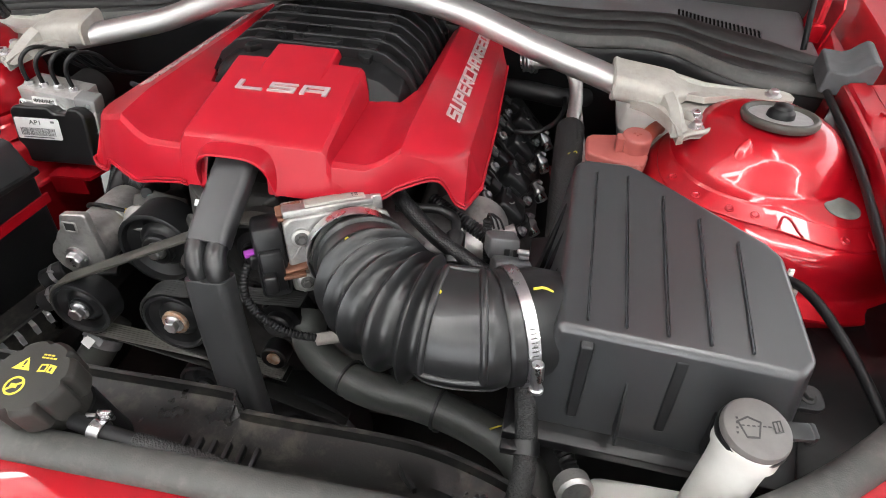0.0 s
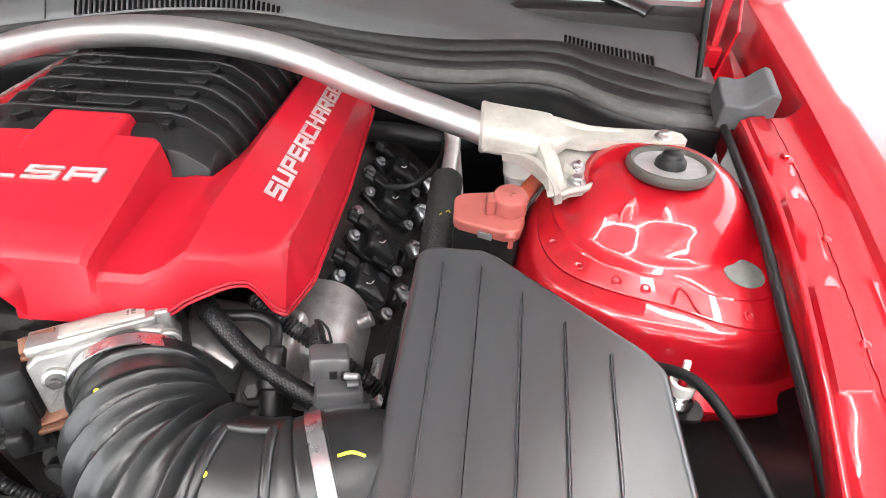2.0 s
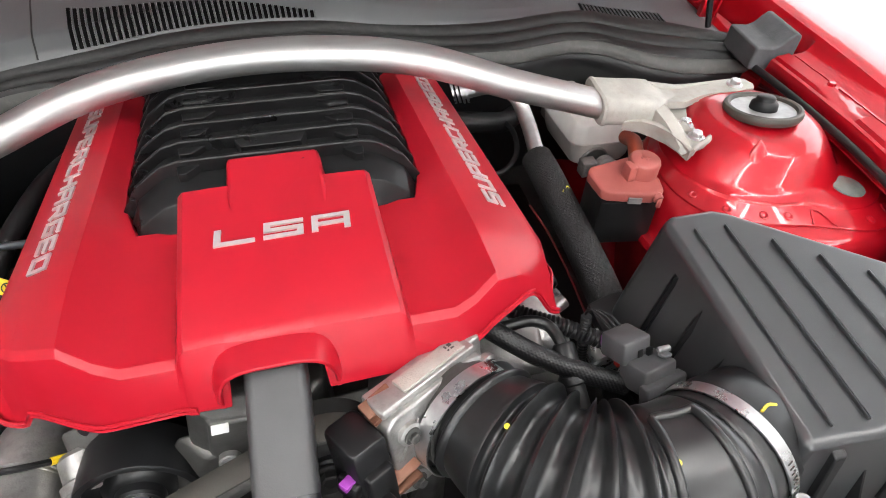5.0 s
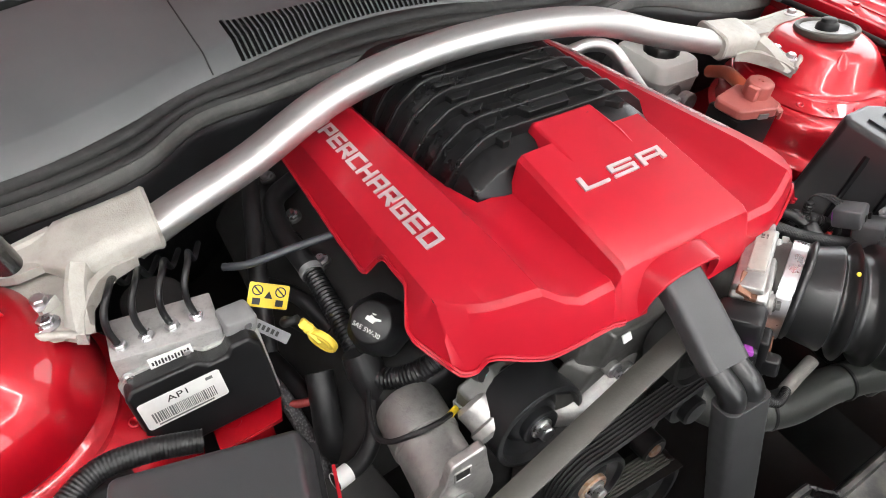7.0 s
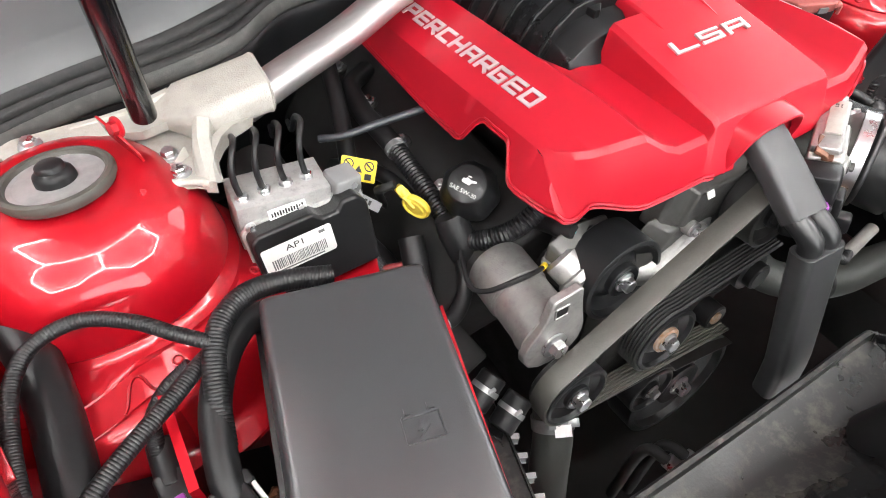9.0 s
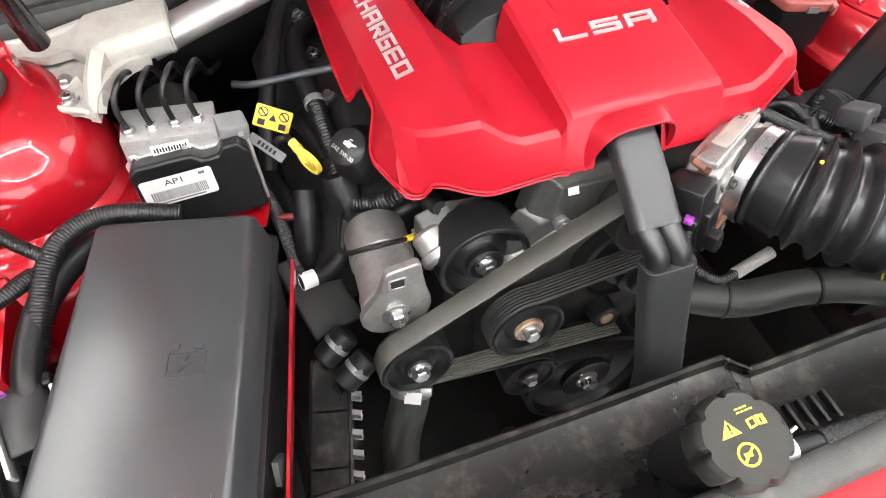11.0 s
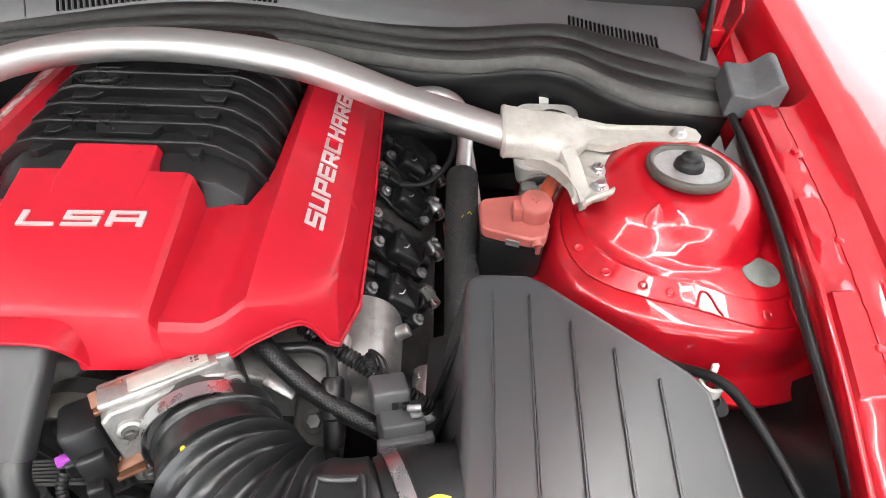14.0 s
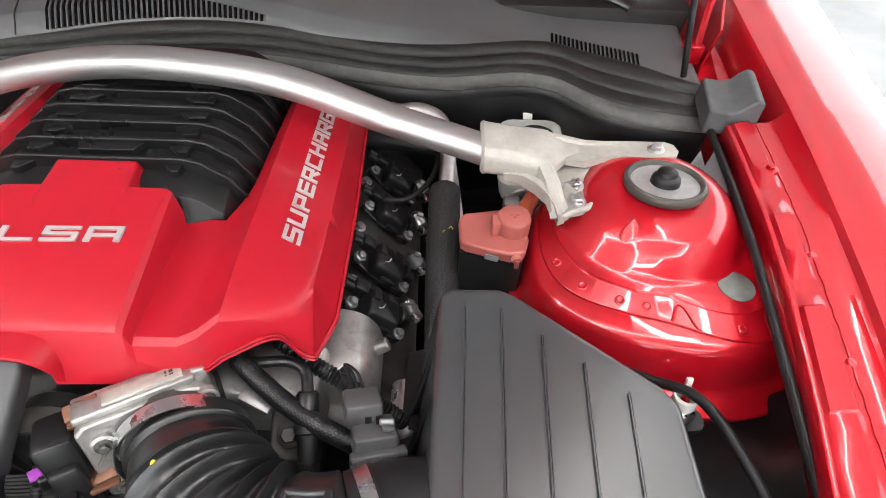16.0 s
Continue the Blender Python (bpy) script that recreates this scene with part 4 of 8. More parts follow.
# ---- black ribbed blower lid ----
blower = thing("supercharger_lid", (C, 0.04, 0.90), "black ribbed supercharger lid", "supercharger")


def lid_section(y, top, grow=0.0, low=0.90):
    h = [(0.0, top), (0.076, top), (0.092, top - 0.004), (0.115, top - 0.021), (0.128 + grow, top - 0.046), (0.130 + grow, low)]
    return [(C - dx, y, z) for dx, z in h[::-1]] + [(C + dx, y, z) for dx, z in h[1:]]


bm = fresh()
sheet(bm, [lid_section(-0.094, 0.920, -0.016, 0.895), lid_section(-0.080, 0.948, -0.004), lid_section(-0.064, 0.9565), lid_section(-0.045, 0.9585), lid_section(0.19, 0.953)])
part("lid_body", bm, BLOWER_PLASTIC, blower, smooth=30, bevel=0.003)
for k in range(8):
    y = -0.052 + 0.030 * k
    top = 0.9700 - 0.0008 * k
    bm = fresh()
    sheet(bm, [lid_section(y - 0.0005, top - 0.013, 0.0), lid_section(y, top - 0.001, 0.003), lid_section(y + 0.001, top, 0.0035), lid_section(y + 0.0035, top, 0.0035), lid_section(y + 0.0075, top - 0.0035, 0.002),
               lid_section(y + 0.0085, top - 0.013, 0.0)])
    part("rib", bm, BLOWER_PLASTIC, blower, smooth=30, bevel=0.0012)
    inner = 0.040 + 0.004 * (7 - k)
    for s in (-1, 1):
        bm = fresh()
        a = [(C + s * (inner - 0.014), y + 0.006), (C + s * (inner + 0.002), y - 0.011), (C + s * 0.077, y - 0.011), (C + s * 0.079, y + 0.006)]
        slab(bm, a if s > 0 else a[::-1], top - 0.014, top - 0.0055)
        part("rib_web", bm, BLOWER_PLASTIC, blower, bevel=0.001)
    if k < 2:
        bm = fresh()
        slab(bm, [(C - 0.034, y + 0.006), (C - 0.026, y - 0.013), (C + 0.026, y - 0.013), (C + 0.034, y + 0.006)], top - 0.016, top - 0.003)
        part("centre_web", bm, BLOWER_PLASTIC, blower, bevel=0.001)
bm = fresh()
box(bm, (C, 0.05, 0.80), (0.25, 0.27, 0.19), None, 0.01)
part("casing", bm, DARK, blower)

# ---- strut brace ----
brace = thing("strut_brace", (0, 0.06, 0.90), "brushed aluminium strut brace with cast end brackets", "strut brace")
BR = [(-0.40, 0.050, 0.895), (-0.35, 0.068, 0.903), (-0.27, 0.085, 0.921), (-0.17, 0.100, 0.957), (-0.06, 0.098, 0.980), (0.05, 0.085, 0.989), (0.16, 0.073, 0.979), (0.27, 0.060, 0.945), (0.36, 0.052, 0.919), (0.40, 0.047, 0.906)]
# flattened tube, its upper face broad and nearly flat
oval = []
for k in range(32):
    a = 2 * math.pi * k / 32
    oval.append((0.5 * math.copysign(abs(math.cos(a)) ** 0.80, math.cos(a)), 0.40 * math.copysign(abs(math.sin(a)) ** 0.80, math.sin(a))))
bm = fresh()
sweep(bm, BR, 0.0375, per=10, section=oval)
part("tube", bm, ALU, brace, "brushed aluminium tube")


def bracket(s):
    """Cast end: a sleeve round the tube, a shoulder falling to a flat foot with two bolts, a skirt at its front and a long ear back over the tower."""
    dy, dz = (0.0, 0.0) if s > 0 else (0.005, -0.006)

    def at(x, y, z):
        return (s * x, y + dy, z + dz)
    ring = rrect(0.056, 0.034, 0.0115, 4)

    def sec(x, yc, zc, sy=1.0, sz=1.0, lean=0.16):
        return [at(x, yc + a * sy, zc + b * sz + a * sy * lean) for a, b in ring]
    bm = fresh()
    loft(bm, [sec(0.3715, 0.053, 0.9165, 0.97, 0.95), sec(0.3745, 0.053, 0.9165, 1.03, 1.06), sec(0.380, 0.053, 0.9160), sec(0.410, 0.051, 0.913), sec(0.436, 0.050, 0.909, 1.10, 1.0), sec(0.450, 0.053, 0.907, 1.06, 0.90, 0.16),
              sec(0.460, 0.058, 0.906, 0.80, 0.60, 0.10), sec(0.472, 0.064, 0.9055, 0.58, 0.36, 0.05), sec(0.490, 0.067, 0.905, 0.46, 0.24, 0.0), sec(0.510, 0.068, 0.905, 0.40, 0.18, 0.0)])
    # ear to the rear bolt
    ear = [(s * a, b + dy) for a, b in ((0.455, 0.084), (0.490, 0.080), (0.550, 0.0815), (0.590, 0.0820), (0.600, 0.0765), (0.6030, 0.0640), (0.598, 0.0545), (0.570, 0.0520), (0.535, 0.0535), (0.516, 0.0500), (0.490, 0.040), (0.458, 0.046))]
    slab(bm, ear if s > 0 else ear[::-1], 0.9005 + dz, 0.9095 + dz)
    # foot
    foot = [(s * a, b + dy) for a, b in ((0.428, 0.026), (0.441, 0.004), (0.450, -0.020), (0.4525, -0.035), (0.4590, -0.0365), (0.4680, -0.0290), (0.4850, -0.0235), (0.4970, -0.0125), (0.5040, 0.0060), (0.5110, 0.0300), (0.5180, 0.0530), (0.500, 0.066), (0.455, 0.060))]
    slab(bm, foot if s > 0 else foot[::-1], 0.8870 + dz, 0.8955 + dz)
    # skirt sweeping from the sleeve's front edge down to the tip of the foot
    rows = []
    for x, y, top, low in ((0.398, 0.0225, 0.9040, 0.8930), (0.418, 0.0180, 0.9055, 0.8900), (0.432, 0.0080, 0.9045, 0.8870), (0.443, -0.0060, 0.9020, 0.8850), (0.450, -0.0210, 0.8985, 0.8830), (0.4530, -0.0365, 0.8945, 0.8810)):
        rows.append([at(x, y, low), at(x - 0.001, y - 0.001, top), at(x + 0.0065, y + 0.003, top + 0.0005), at(x + 0.0085, y + 0.005, low)])
    loft(bm, rows)
    # wall from the sleeve's shoulder forward along the foot
    rows = []
    for x, y, top in ((0.446, 0.020, 0.9235), (0.4530, 0.004, 0.9150), (0.4565, -0.012, 0.9065), (0.4585, -0.026, 0.8990), (0.4590, -0.034, 0.8950)):
        rows.append([at(x - 0.014, y, 0.889), at(x - 0.0115, y, top - 0.006), at(x - 0.002, y, top), at(x + 0.003, y, top - 0.004), at(x + 0.008, y, 0.893)])
    loft(bm, rows)
    rim = [at(*p) for p in ((0.516, 0.0530, 0.9010), (0.5100, 0.0300, 0.8985), (0.5030, 0.0060, 0.8975), (0.4955, -0.0120, 0.8965), (0.4840, -0.0225, 0.8955), (0.4680, -0.0285, 0.8945), (0.4570, -0.0345, 0.8930))]
    return bm, rim


for s in (1, -1):
    dy, dz = (0.0, 0.0) if s > 0 else (0.005, -0.006)
    body, rim = bracket(s)
    bk = part("bracket", body, CAST_LIGHT, brace, "sand-cast grey bracket", bevel=0.0028, segs=3, smooth=45)
    bm = fresh()
    sweep(bm, rim, 0.0036, n=10, per=5)
    part("foot_rim", bm, CAST_LIGHT, bk)
    bm = fresh()
    loft(bm, [[(s * x, y + dy, z + dz) for x, y, z in ((0.455, 0.071, 0.906), (0.455, 0.074, 0.920), (0.455, 0.081, 0.920), (0.455, 0.084, 0.906))], [(s * x, y + dy, z + dz) for x, y, z in ((0.495, 0.070, 0.908), (0.495, 0.073, 0.9125), (0.495, 0.078, 0.9125), (0.495, 0.0805, 0.908))],
              [(s * x, y + dy, z + dz) for x, y, z in ((0.545, 0.072, 0.9085), (0.545, 0.074, 0.9102), (0.545, 0.078, 0.9102), (0.545, 0.080, 0.9085))]])
    part("ear_ridge", bm, CAST_LIGHT, bk, bevel=0.0015)
    bm = fresh()
    loft(bm, [[(s * x, y + dy, z + dz) for x, y, z in ((0.462, 0.006, 0.895), (0.463, 0.006, 0.908), (0.467, 0.003, 0.907), (0.470, 0.001, 0.895))], [(s * x, y + dy, z + dz) for x, y, z in ((0.476, 0.002, 0.8945), (0.476, 0.0015, 0.8985), (0.477, 0.000, 0.8985), (0.478, -0.001, 0.8945))]])
    part("foot_web", bm, CAST_LIGHT, bk, bevel=0.001)
    for x, y in ((0.577, 0.0665), (0.4775, 0.0140), (0.4755, -0.0125)):
        hexbolt("bolt", bk, (s * x, y + dy, (0.9090 if x > 0.5 else 0.8950) + dz), (0, 0, 1), 0.0066)

# ---- strut top caps ----
def strut_cap(s):
    cx = 0.570 if s > 0 else -0.563
    cap = thing("strut_top_cap", (cx, 0, 0.905), "rubber-rimmed strut top cap with black centre plug", "strut cap", "strut top caps")
    tilt = (0.0, 0.14, 1)
    o = (cx, 0.001, 0.904)
    bm = fresh()
    lathe(bm, [(0.033, 0.002), (0.0425, 0.003), (0.0446, 0.0065), (0.0448, 0.0100), (0.0436, 0.0132), (0.0405, 0.0142), (0.0378, 0.0130), (0.0365, 0.0095), (0.033, 0.007)], o, tilt, 56)
    part("rim", bm, WORN_RUBBER, cap, "worn black rubber rim")
    bm = fresh()
    lathe(bm, [(0.0370, 0.0095), (0.0335, 0.0100), (0.0300, 0.0088), (0.0250, 0.0062), (0.0205, 0.0062), (0.0180, 0.0085), (0.0, 0.0085)], o, tilt, 56)
    part("dish", bm, PALE_DISH, cap, "pale zinc dish")
    bm = fresh()
    lathe(bm, [(0.0162, 0.006), (0.0156, 0.0140), (0.0148, 0.0168), (0.0128, 0.0186), (0.0112, 0.0198), (0.0106, 0.0232), (0.0090, 0.0246), (0.0, 0.0250)], o, tilt, 36)
    part("plug", bm, RUBBER, cap)


strut_cap(1)
strut_cap(-1)

# ---- air filter box ----
airbox = thing("air_filter_box", (0.42, -0.28, 0.80), "black moulded plastic air filter box with ribbed lid", "air box")


def lid_outline(k, dz, grow=0.0):
    """Plan of the lid, its far right corner cut off."""
    g = grow
    return [(0.319 - g, -0.381 - g), (0.502 + g, -0.392 - g), (0.516 + g, -0.375), (0.512 + g, -0.268 + g), (0.500 + g * 0.7, -0.252 + g), (0.392 + g * 0.6, -0.172 + g * 0.8), (0.379, -0.166 + g), (0.336 - g * 0.3, -0.166 + g), (0.327 - g, -0.175 + g)]


def lid_z(x, y):
    return 0.9285 + 0.085 * (y + 0.19) - 0.03 * max(0, x - 0.42)


bm = fresh()
low = [(x, y, 0.795) for x, y in lid_outline(0, 0, 0.014)]
mid = [(x, y, 0.83) for x, y in lid_outline(0, 0, 0.011)]
top = [(x, y, lid_z(x, y)) for x, y in lid_outline(0, 0, 0.0)]
loft(bm, [low, mid, top])
lid = part("lid", bm, LID_PLASTIC, airbox, bevel=0.009, segs=4, smooth=50)
for k, (x0, y0, x1, y1) in enumerate(((0.349, -0.187, 0.343, -0.372), (0.379, -0.188, 0.373, -0.374), (0.411, -0.212, 0.405, -0.376), (0.442, -0.236, 0.437, -0.378), (0.473, -0.260, 0.468, -0.379))):
    bm = fresh()
    d = Vector((x1 - x0, y1 - y0, lid_z(x1, y1) - lid_z(x0, y0)))
    mid_p = Vector(((x0 + x1) / 2, (y0 + y1) / 2, (lid_z(x0, y0) + lid_z(x1, y1)) / 2 + 0.0002))
    R = frame_of(d, (0, 0, 1))
    slab(bm, rrect(0.0024, d.length, 0.0014, 3), -0.002, 0.0016, Matrix((R.col[0], R.col[2], R.col[0].cross(R.col[2]))).transposed(), mid_p)
    part("rib", bm, LID_PLASTIC, lid, bevel=0.0006)
# front wall ribs of the lid
for x in (0.345, 0.418, 0.488):
    bm = fresh()
    loft(bm, [[(x - 0.0055, -0.389, 0.900), (x + 0.0055, -0.389, 0.900), (x + 0.0055, -0.378, 0.905), (x - 0.0055, -0.378, 0.905)],
              [(x - 0.0045, -0.402, 0.822), (x + 0.0045, -0.402, 0.822), (x + 0.0045, -0.385, 0.822), (x - 0.0045, -0.385, 0.822)]])
    part("front_rib", bm, BLACK_SATIN, lid, bevel=0.002)
for x in (0.383, 0.455):
    bm = fresh()
    loft(bm, [[(x - 0.001, -0.390, 0.870), (x + 0.001, -0.390, 0.870), (x + 0.001, -0.384, 0.870), (x - 0.001, -0.384, 0.870)],
              [(x - 0.001, -0.416, 0.812), (x + 0.001, -0.416, 0.812), (x + 0.001, -0.386, 0.812), (x - 0.001, -0.386, 0.812)]])
    part("gusset", bm, BLACK_SATIN, lid)
for k in range(3):
    y = -0.215 - 0.04 * k
    bm = fresh()
    loft(bm, [[(0.3215, y, 0.905), (0.3235, y - 0.004, 0.905), (0.3265, y, 0.905), (0.3235, y + 0.004, 0.905)], [(0.300, y, 0.80), (0.304, y - 0.003, 0.80), (0.312, y, 0.80), (0.304, y + 0.003, 0.80)]])
    part("side_rib", bm, BLACK_SATIN, lid)
bm = fresh()
loft(bm, [[(x, y, 0.782) for x, y in lid_outline(0, 0, 0.018)], [(x, y, 0.785) for x, y in lid_outline(0, 0, 0.030)], [(x, y, 0.797) for x, y in lid_outline(0, 0, 0.030)], [(x, y, 0.800) for x, y in lid_outline(0, 0, 0.022)]])
part("joint_rim", bm, BLACK_PLASTIC, airbox, bevel=0.0015)
bm = fresh()
loft(bm, [[(x, y, 0.62) for x, y in lid_outline(0, 0, -0.01)], [(x, y, 0.785) for x, y in lid_outline(0, 0, 0.016)]])
part("lower_case", bm, BLACK_PLASTIC, airbox, bevel=0.006)
bm = fresh()
slab(bm, rrect(0.034, 0.026, 0.009), 0.843, 0.849, None, (0.532, -0.361, 0))
tab = part("mounting_tab", bm, BLACK_PLASTIC, airbox, bevel=0.001)
hexbolt("tab_bolt", tab, (0.536, -0.362, 0.849), (0, 0, 1), 0.0045, DARK)
for k in range(4):
    y = -0.28 - 0.028 * k
    bm = fresh()
    box(bm, (0.523, y, 0.862), (0.006, 0.010, 0.014), None, 0.002)
    part("side_catch", bm, BLACK_PLASTIC, airbox)
# outlet neck and its sensor
bm = fresh()
NECK = Vector((0.300, -0.3455, 0.870))
ND = Vector((-1.0, -0.42, 0.06)).normalized()
lathe(bm, [(0.0405, -0.050), (0.0425, -0.032), (0.0462, -0.018), (0.0490, -0.006), (0.0495, 0.014)], NECK, ND, 36)
part("outlet_neck", bm, BLACK_SATIN, airbox)
bm = fresh()
sweep(bm, [(0.298, -0.3530, 0.9203), (0.306, -0.3495, 0.9195), (0.314, -0.3495, 0.9165)], 0.0012, n=6)
part("paint_mark", bm, YELLOW_PRINT, airbox, "yellow paint pen mark")

# ---- bellows hose between throttle and air box ----
hose = thing("intake_hose", (0.20, -0.34, 0.85), "ribbed black rubber intake hose with steel clamps", "intake hose")
TUBE = [(0.126, -0.271, 0.857), (0.140, -0.300, 0.861), (0.162, -0.331, 0.866), (0.190, -0.353, 0.868), (0.232, -0.361, 0.868), (0.266, -0.3585, 0.869), (0.294, -0.348, 0.870)]


def bellows(d, L):
    u = d / L
    if u < 0.055:
        return 0.0462
    if u < 0.085:
        return 0.0462 + 0.0040 * math.sin(math.pi * (u - 0.055) / 0.03) ** 0.6
    if u < 0.190:
        return 0.0462 + 0.0052 * (u - 0.085) / 0.105
    if u < 0.200:
        return 0.0514 - 0.0052 * (u - 0.190) / 0.01
    if u < 0.625:
        w = (u - 0.200) / 0.425 * 5.0
        k = 0.5 - 0.5 * math.cos(2 * math.pi * (w - 0.05 * math.sin(2 * math.pi * w)))
        return 0.0458 + 0.0006 * int(w) + 0.0112 * k ** 1.55
    if u < 0.90:
        w = (u - 0.625) / 0.275
        return 0.0482 + 0.0050 * min(1.0, math.sin(math.pi * w) * 2.2) ** 0.7
    return 0.0515


bm = fresh()
sweep(bm, TUBE, 0.05, n=56, per=14, step=0.0014, radius=bellows)
rubber = part("bellows", bm, SHINY_RUBBER, hose, smooth=60)
HPATH, HLEN = resample(smooth_path(TUBE, 14), 0.0014)


def on_tube(u, ang, lift=0.0):
    """A place on the hose: u along it, ang degrees from its top towards the front."""
    i = min(len(HPATH) - 2, max(1, int(u * (len(HPATH) - 1))))
    t = (HPATH[i + 1] - HPATH[i - 1]).normalized()
    up = (Vector((0, 0, 1)) - t * t.z).normalized()
    front = t.cross(up)
    if front.y > 0:
        front = -front
    a = radians(ang)
    return HPATH[i] + (up * math.cos(a) + front * math.sin(a)) * (bellows(u * HLEN, HLEN) + lift)


# raised frame round the flat panel of the elbow, and a moulding seam
frame_lines = [[on_tube(0.655, g, 0.0004) for g in range(-25, 96, 8)], [on_tube(0.835, g, 0.0004) for g in range(-25, 96, 8)],
               [on_tube(0.655 + 0.018 * k, 95, 0.0004) for k in range(11)], [on_tube(0.655 + 0.018 * k, -25, 0.0004) for k in range(11)]]
for line in frame_lines:
    bm = fresh()
    sweep(bm, line, 0.0034, n=10, per=3)
    part("panel_frame", bm, SHINY_RUBBER, rubber)
bm = fresh()
sweep(bm, [on_tube(0.62 + 0.02 * k, 112, 0.0) for k in range(14)], 0.0012, n=6, per=2)
part("mould_seam", bm, SHINY_RUBBER, rubber)


for u, g in ((0.235, 20), (0.665, 12)):
    bm = fresh()
    lathe(bm, [(0.0022, -0.0004), (0.0019, 0.0004), (0.0, 0.0006)], on_tube(u, g, 0.0002), on_tube(u, g, 0.01) - on_tube(u, g, 0.0), 10)
    part("paint_dot", bm, YELLOW_PRINT, rubber, "yellow paint dot")


def clamp(o, d, r, screw_angle, w=0.011):
    bm = fresh()
    lathe(bm, [(r, -w / 2), (r + 0.0013, -w / 2 + 0.0004), (r + 0.0013, w / 2 - 0.0004), (r, w / 2)], o, d, 48, close=False)
    cl = part("hose_clamp", bm, STEEL, hose, "shiny steel worm clamp", solid=0.0006)
    M = frame_of(d)
    a = radians(screw_angle)
    rad = M @ Vector((math.cos(a), math.sin(a), 0))
    tan = M @ Vector((-math.sin(a), math.cos(a), 0))
    p = Vector(o) + rad * (r + 0.006)
    bm = fresh()
    rod(bm, p - tan * 0.011, p + tan * 0.008, 0.0052, n=14, edge=0.001)
    rod(bm, p + tan * 0.008, p + tan * 0.016, 0.0042, n=6)
    rod(bm, p + tan * 0.016, p + tan * 0.021, 0.0060, n=12, edge=0.001)
    part("clamp_screw", bm, STEEL, cl)
    bm = fresh()
    for k in range(7):
        b = a - radians(14 + 4 * k)
        rr = M @ Vector((math.cos(b), math.sin(b), 0))
        box(bm, Vector(o) + rr * (r + 0.0015), (0.0008, 0.005, 0.0005), frame_of(rr, d))
    part("worm_slots", bm, DARK_CAST, cl)


clamp(Vector((0.2875, -0.3510, 0.870)), (1, 0.42, 0.03), 0.0522, 172)
clamp(Vector((0.1205, -0.278, 0.8600)), (0.42, -0.90, 0.15), 0.0470, -60, 0.0135)

# ---- throttle body ----
thr = thing("throttle_body", (0.09, -0.26, 0.85), "cast aluminium throttle body with black actuator", "throttle body")
TD = Vector((0.45, -0.85, 0.22)).normalized()
T0 = Vector((0.1000, -0.2590, 0.8560))
MT = frame_of(TD, (0, 0, 1))


def on_throttle(x, y, z):
    return T0 + MT @ Vector((x, y, z))


bm = fresh()
lathe(bm, [(0.040, -0.05), (0.042, 0.018), (0.0435, 0.020), (0.0435, 0.030)], T0 + MT @ Vector((0.010, 0, 0)), TD, 40)
part("bore_housing", bm, DARK_CAST, thr)
bm = fresh()
outline = [(-0.056, -0.040), (-0.046, -0.045), (0.032, -0.045), (0.046, -0.034), (0.048, 0.020), (0.038, 0.036), (0.026, 0.0405), (-0.048, 0.0405), (-0.056, 0.034)]
slab(bm, outline, -0.016, 0.016, MT, T0)
fl = part("body_casting", bm, CAST, thr, bevel=0.003, segs=2)
for sx, sy in ((-0.040, 0.020), (0.040, 0.026), (-0.042, -0.030), (0.038, -0.034)):
    bm = fresh()
    lathe(bm, [(0.0095, 0.014), (0.0095, 0.0195), (0.0080, 0.0205)], on_throttle(sx, sy, 0), TD, 20)
    part("bolt_boss", bm, CAST, fl)
    hexbolt("flange_bolt", fl, on_throttle(sx, sy, 0.0205), TD, 0.0045, DARK_CAST)
for k in range(4):
    bm = fresh()
    box(bm, on_throttle(-0.040 + 0.014 * k, 0.012 - 0.004 * k, 0.016), (0.0025, 0.036, 0.004), MT @ turn(0, 0, -38), 0.0008)
    part("casting_rib", bm, CAST, fl)
bm = fresh()
box(bm, on_throttle(-0.009, 0.0425, -0.002), (0.090, 0.008, 0.026), MT, 0.002)
top_plate = part("top_cover", bm, CAST, thr, bevel=0.001)
bm = fresh()
box(bm, on_throttle(-0.001, 0.0475, 0.0005), (0.060, 0.003, 0.015), MT, 0.001)
ridge = part("top_ridge", bm, CAST_LIGHT, top_plate, "pale machined ridge")
bm = fresh()
for i in range(5):
    for j in range(5):
        if (i * 3 + j * 5 + i * j) % 3:
            box(bm, on_throttle(0.017 + 0.0016 * i, 0.0492, -0.004 + 0.0016 * j), (0.0015, 0.0003, 0.0015), MT)
part("etched_mark", bm, DARK_CAST, ridge, "small etched square mark")
bm = fresh()
box(bm, on_throttle(0.040, 0.036, -0.004), (0.012, 0.022, 0.022), MT, 0.002)
part("side_lug", bm, CAST, thr, bevel=0.001)
bm = fresh()
box(bm, on_throttle(-0.072, -0.004, -0.002), (0.030, 0.080, 0.040), MT, 0.006)
box(bm, on_throttle(-0.072, -0.010, 0.020), (0.022, 0.046, 0.010), MT, 0.003)
box(bm, on_throttle(-0.076, -0.018, 0.028), (0.014, 0.020, 0.016), MT, 0.003)
act = part("actuator_cover", bm, BLACK_PLASTIC, thr, "black plastic actuator cover", bevel=0.001)
for p, r in (((0.052, -0.269, 0.8965), 0), ((0.063, -0.299, 0.8480), 0)):
    bm = fresh()
    box(bm, p, (0.026, 0.013, 0.004), MT @ turn(-62, 0, 6), 0.001)
    box(bm, Vector(p) + MT @ Vector((-0.001, -0.006, 0.006)), (0.022, 0.004, 0.010), MT, 0.001)
    part("clip", bm, COPPER, act, "brown retaining clip")
bm = fresh()
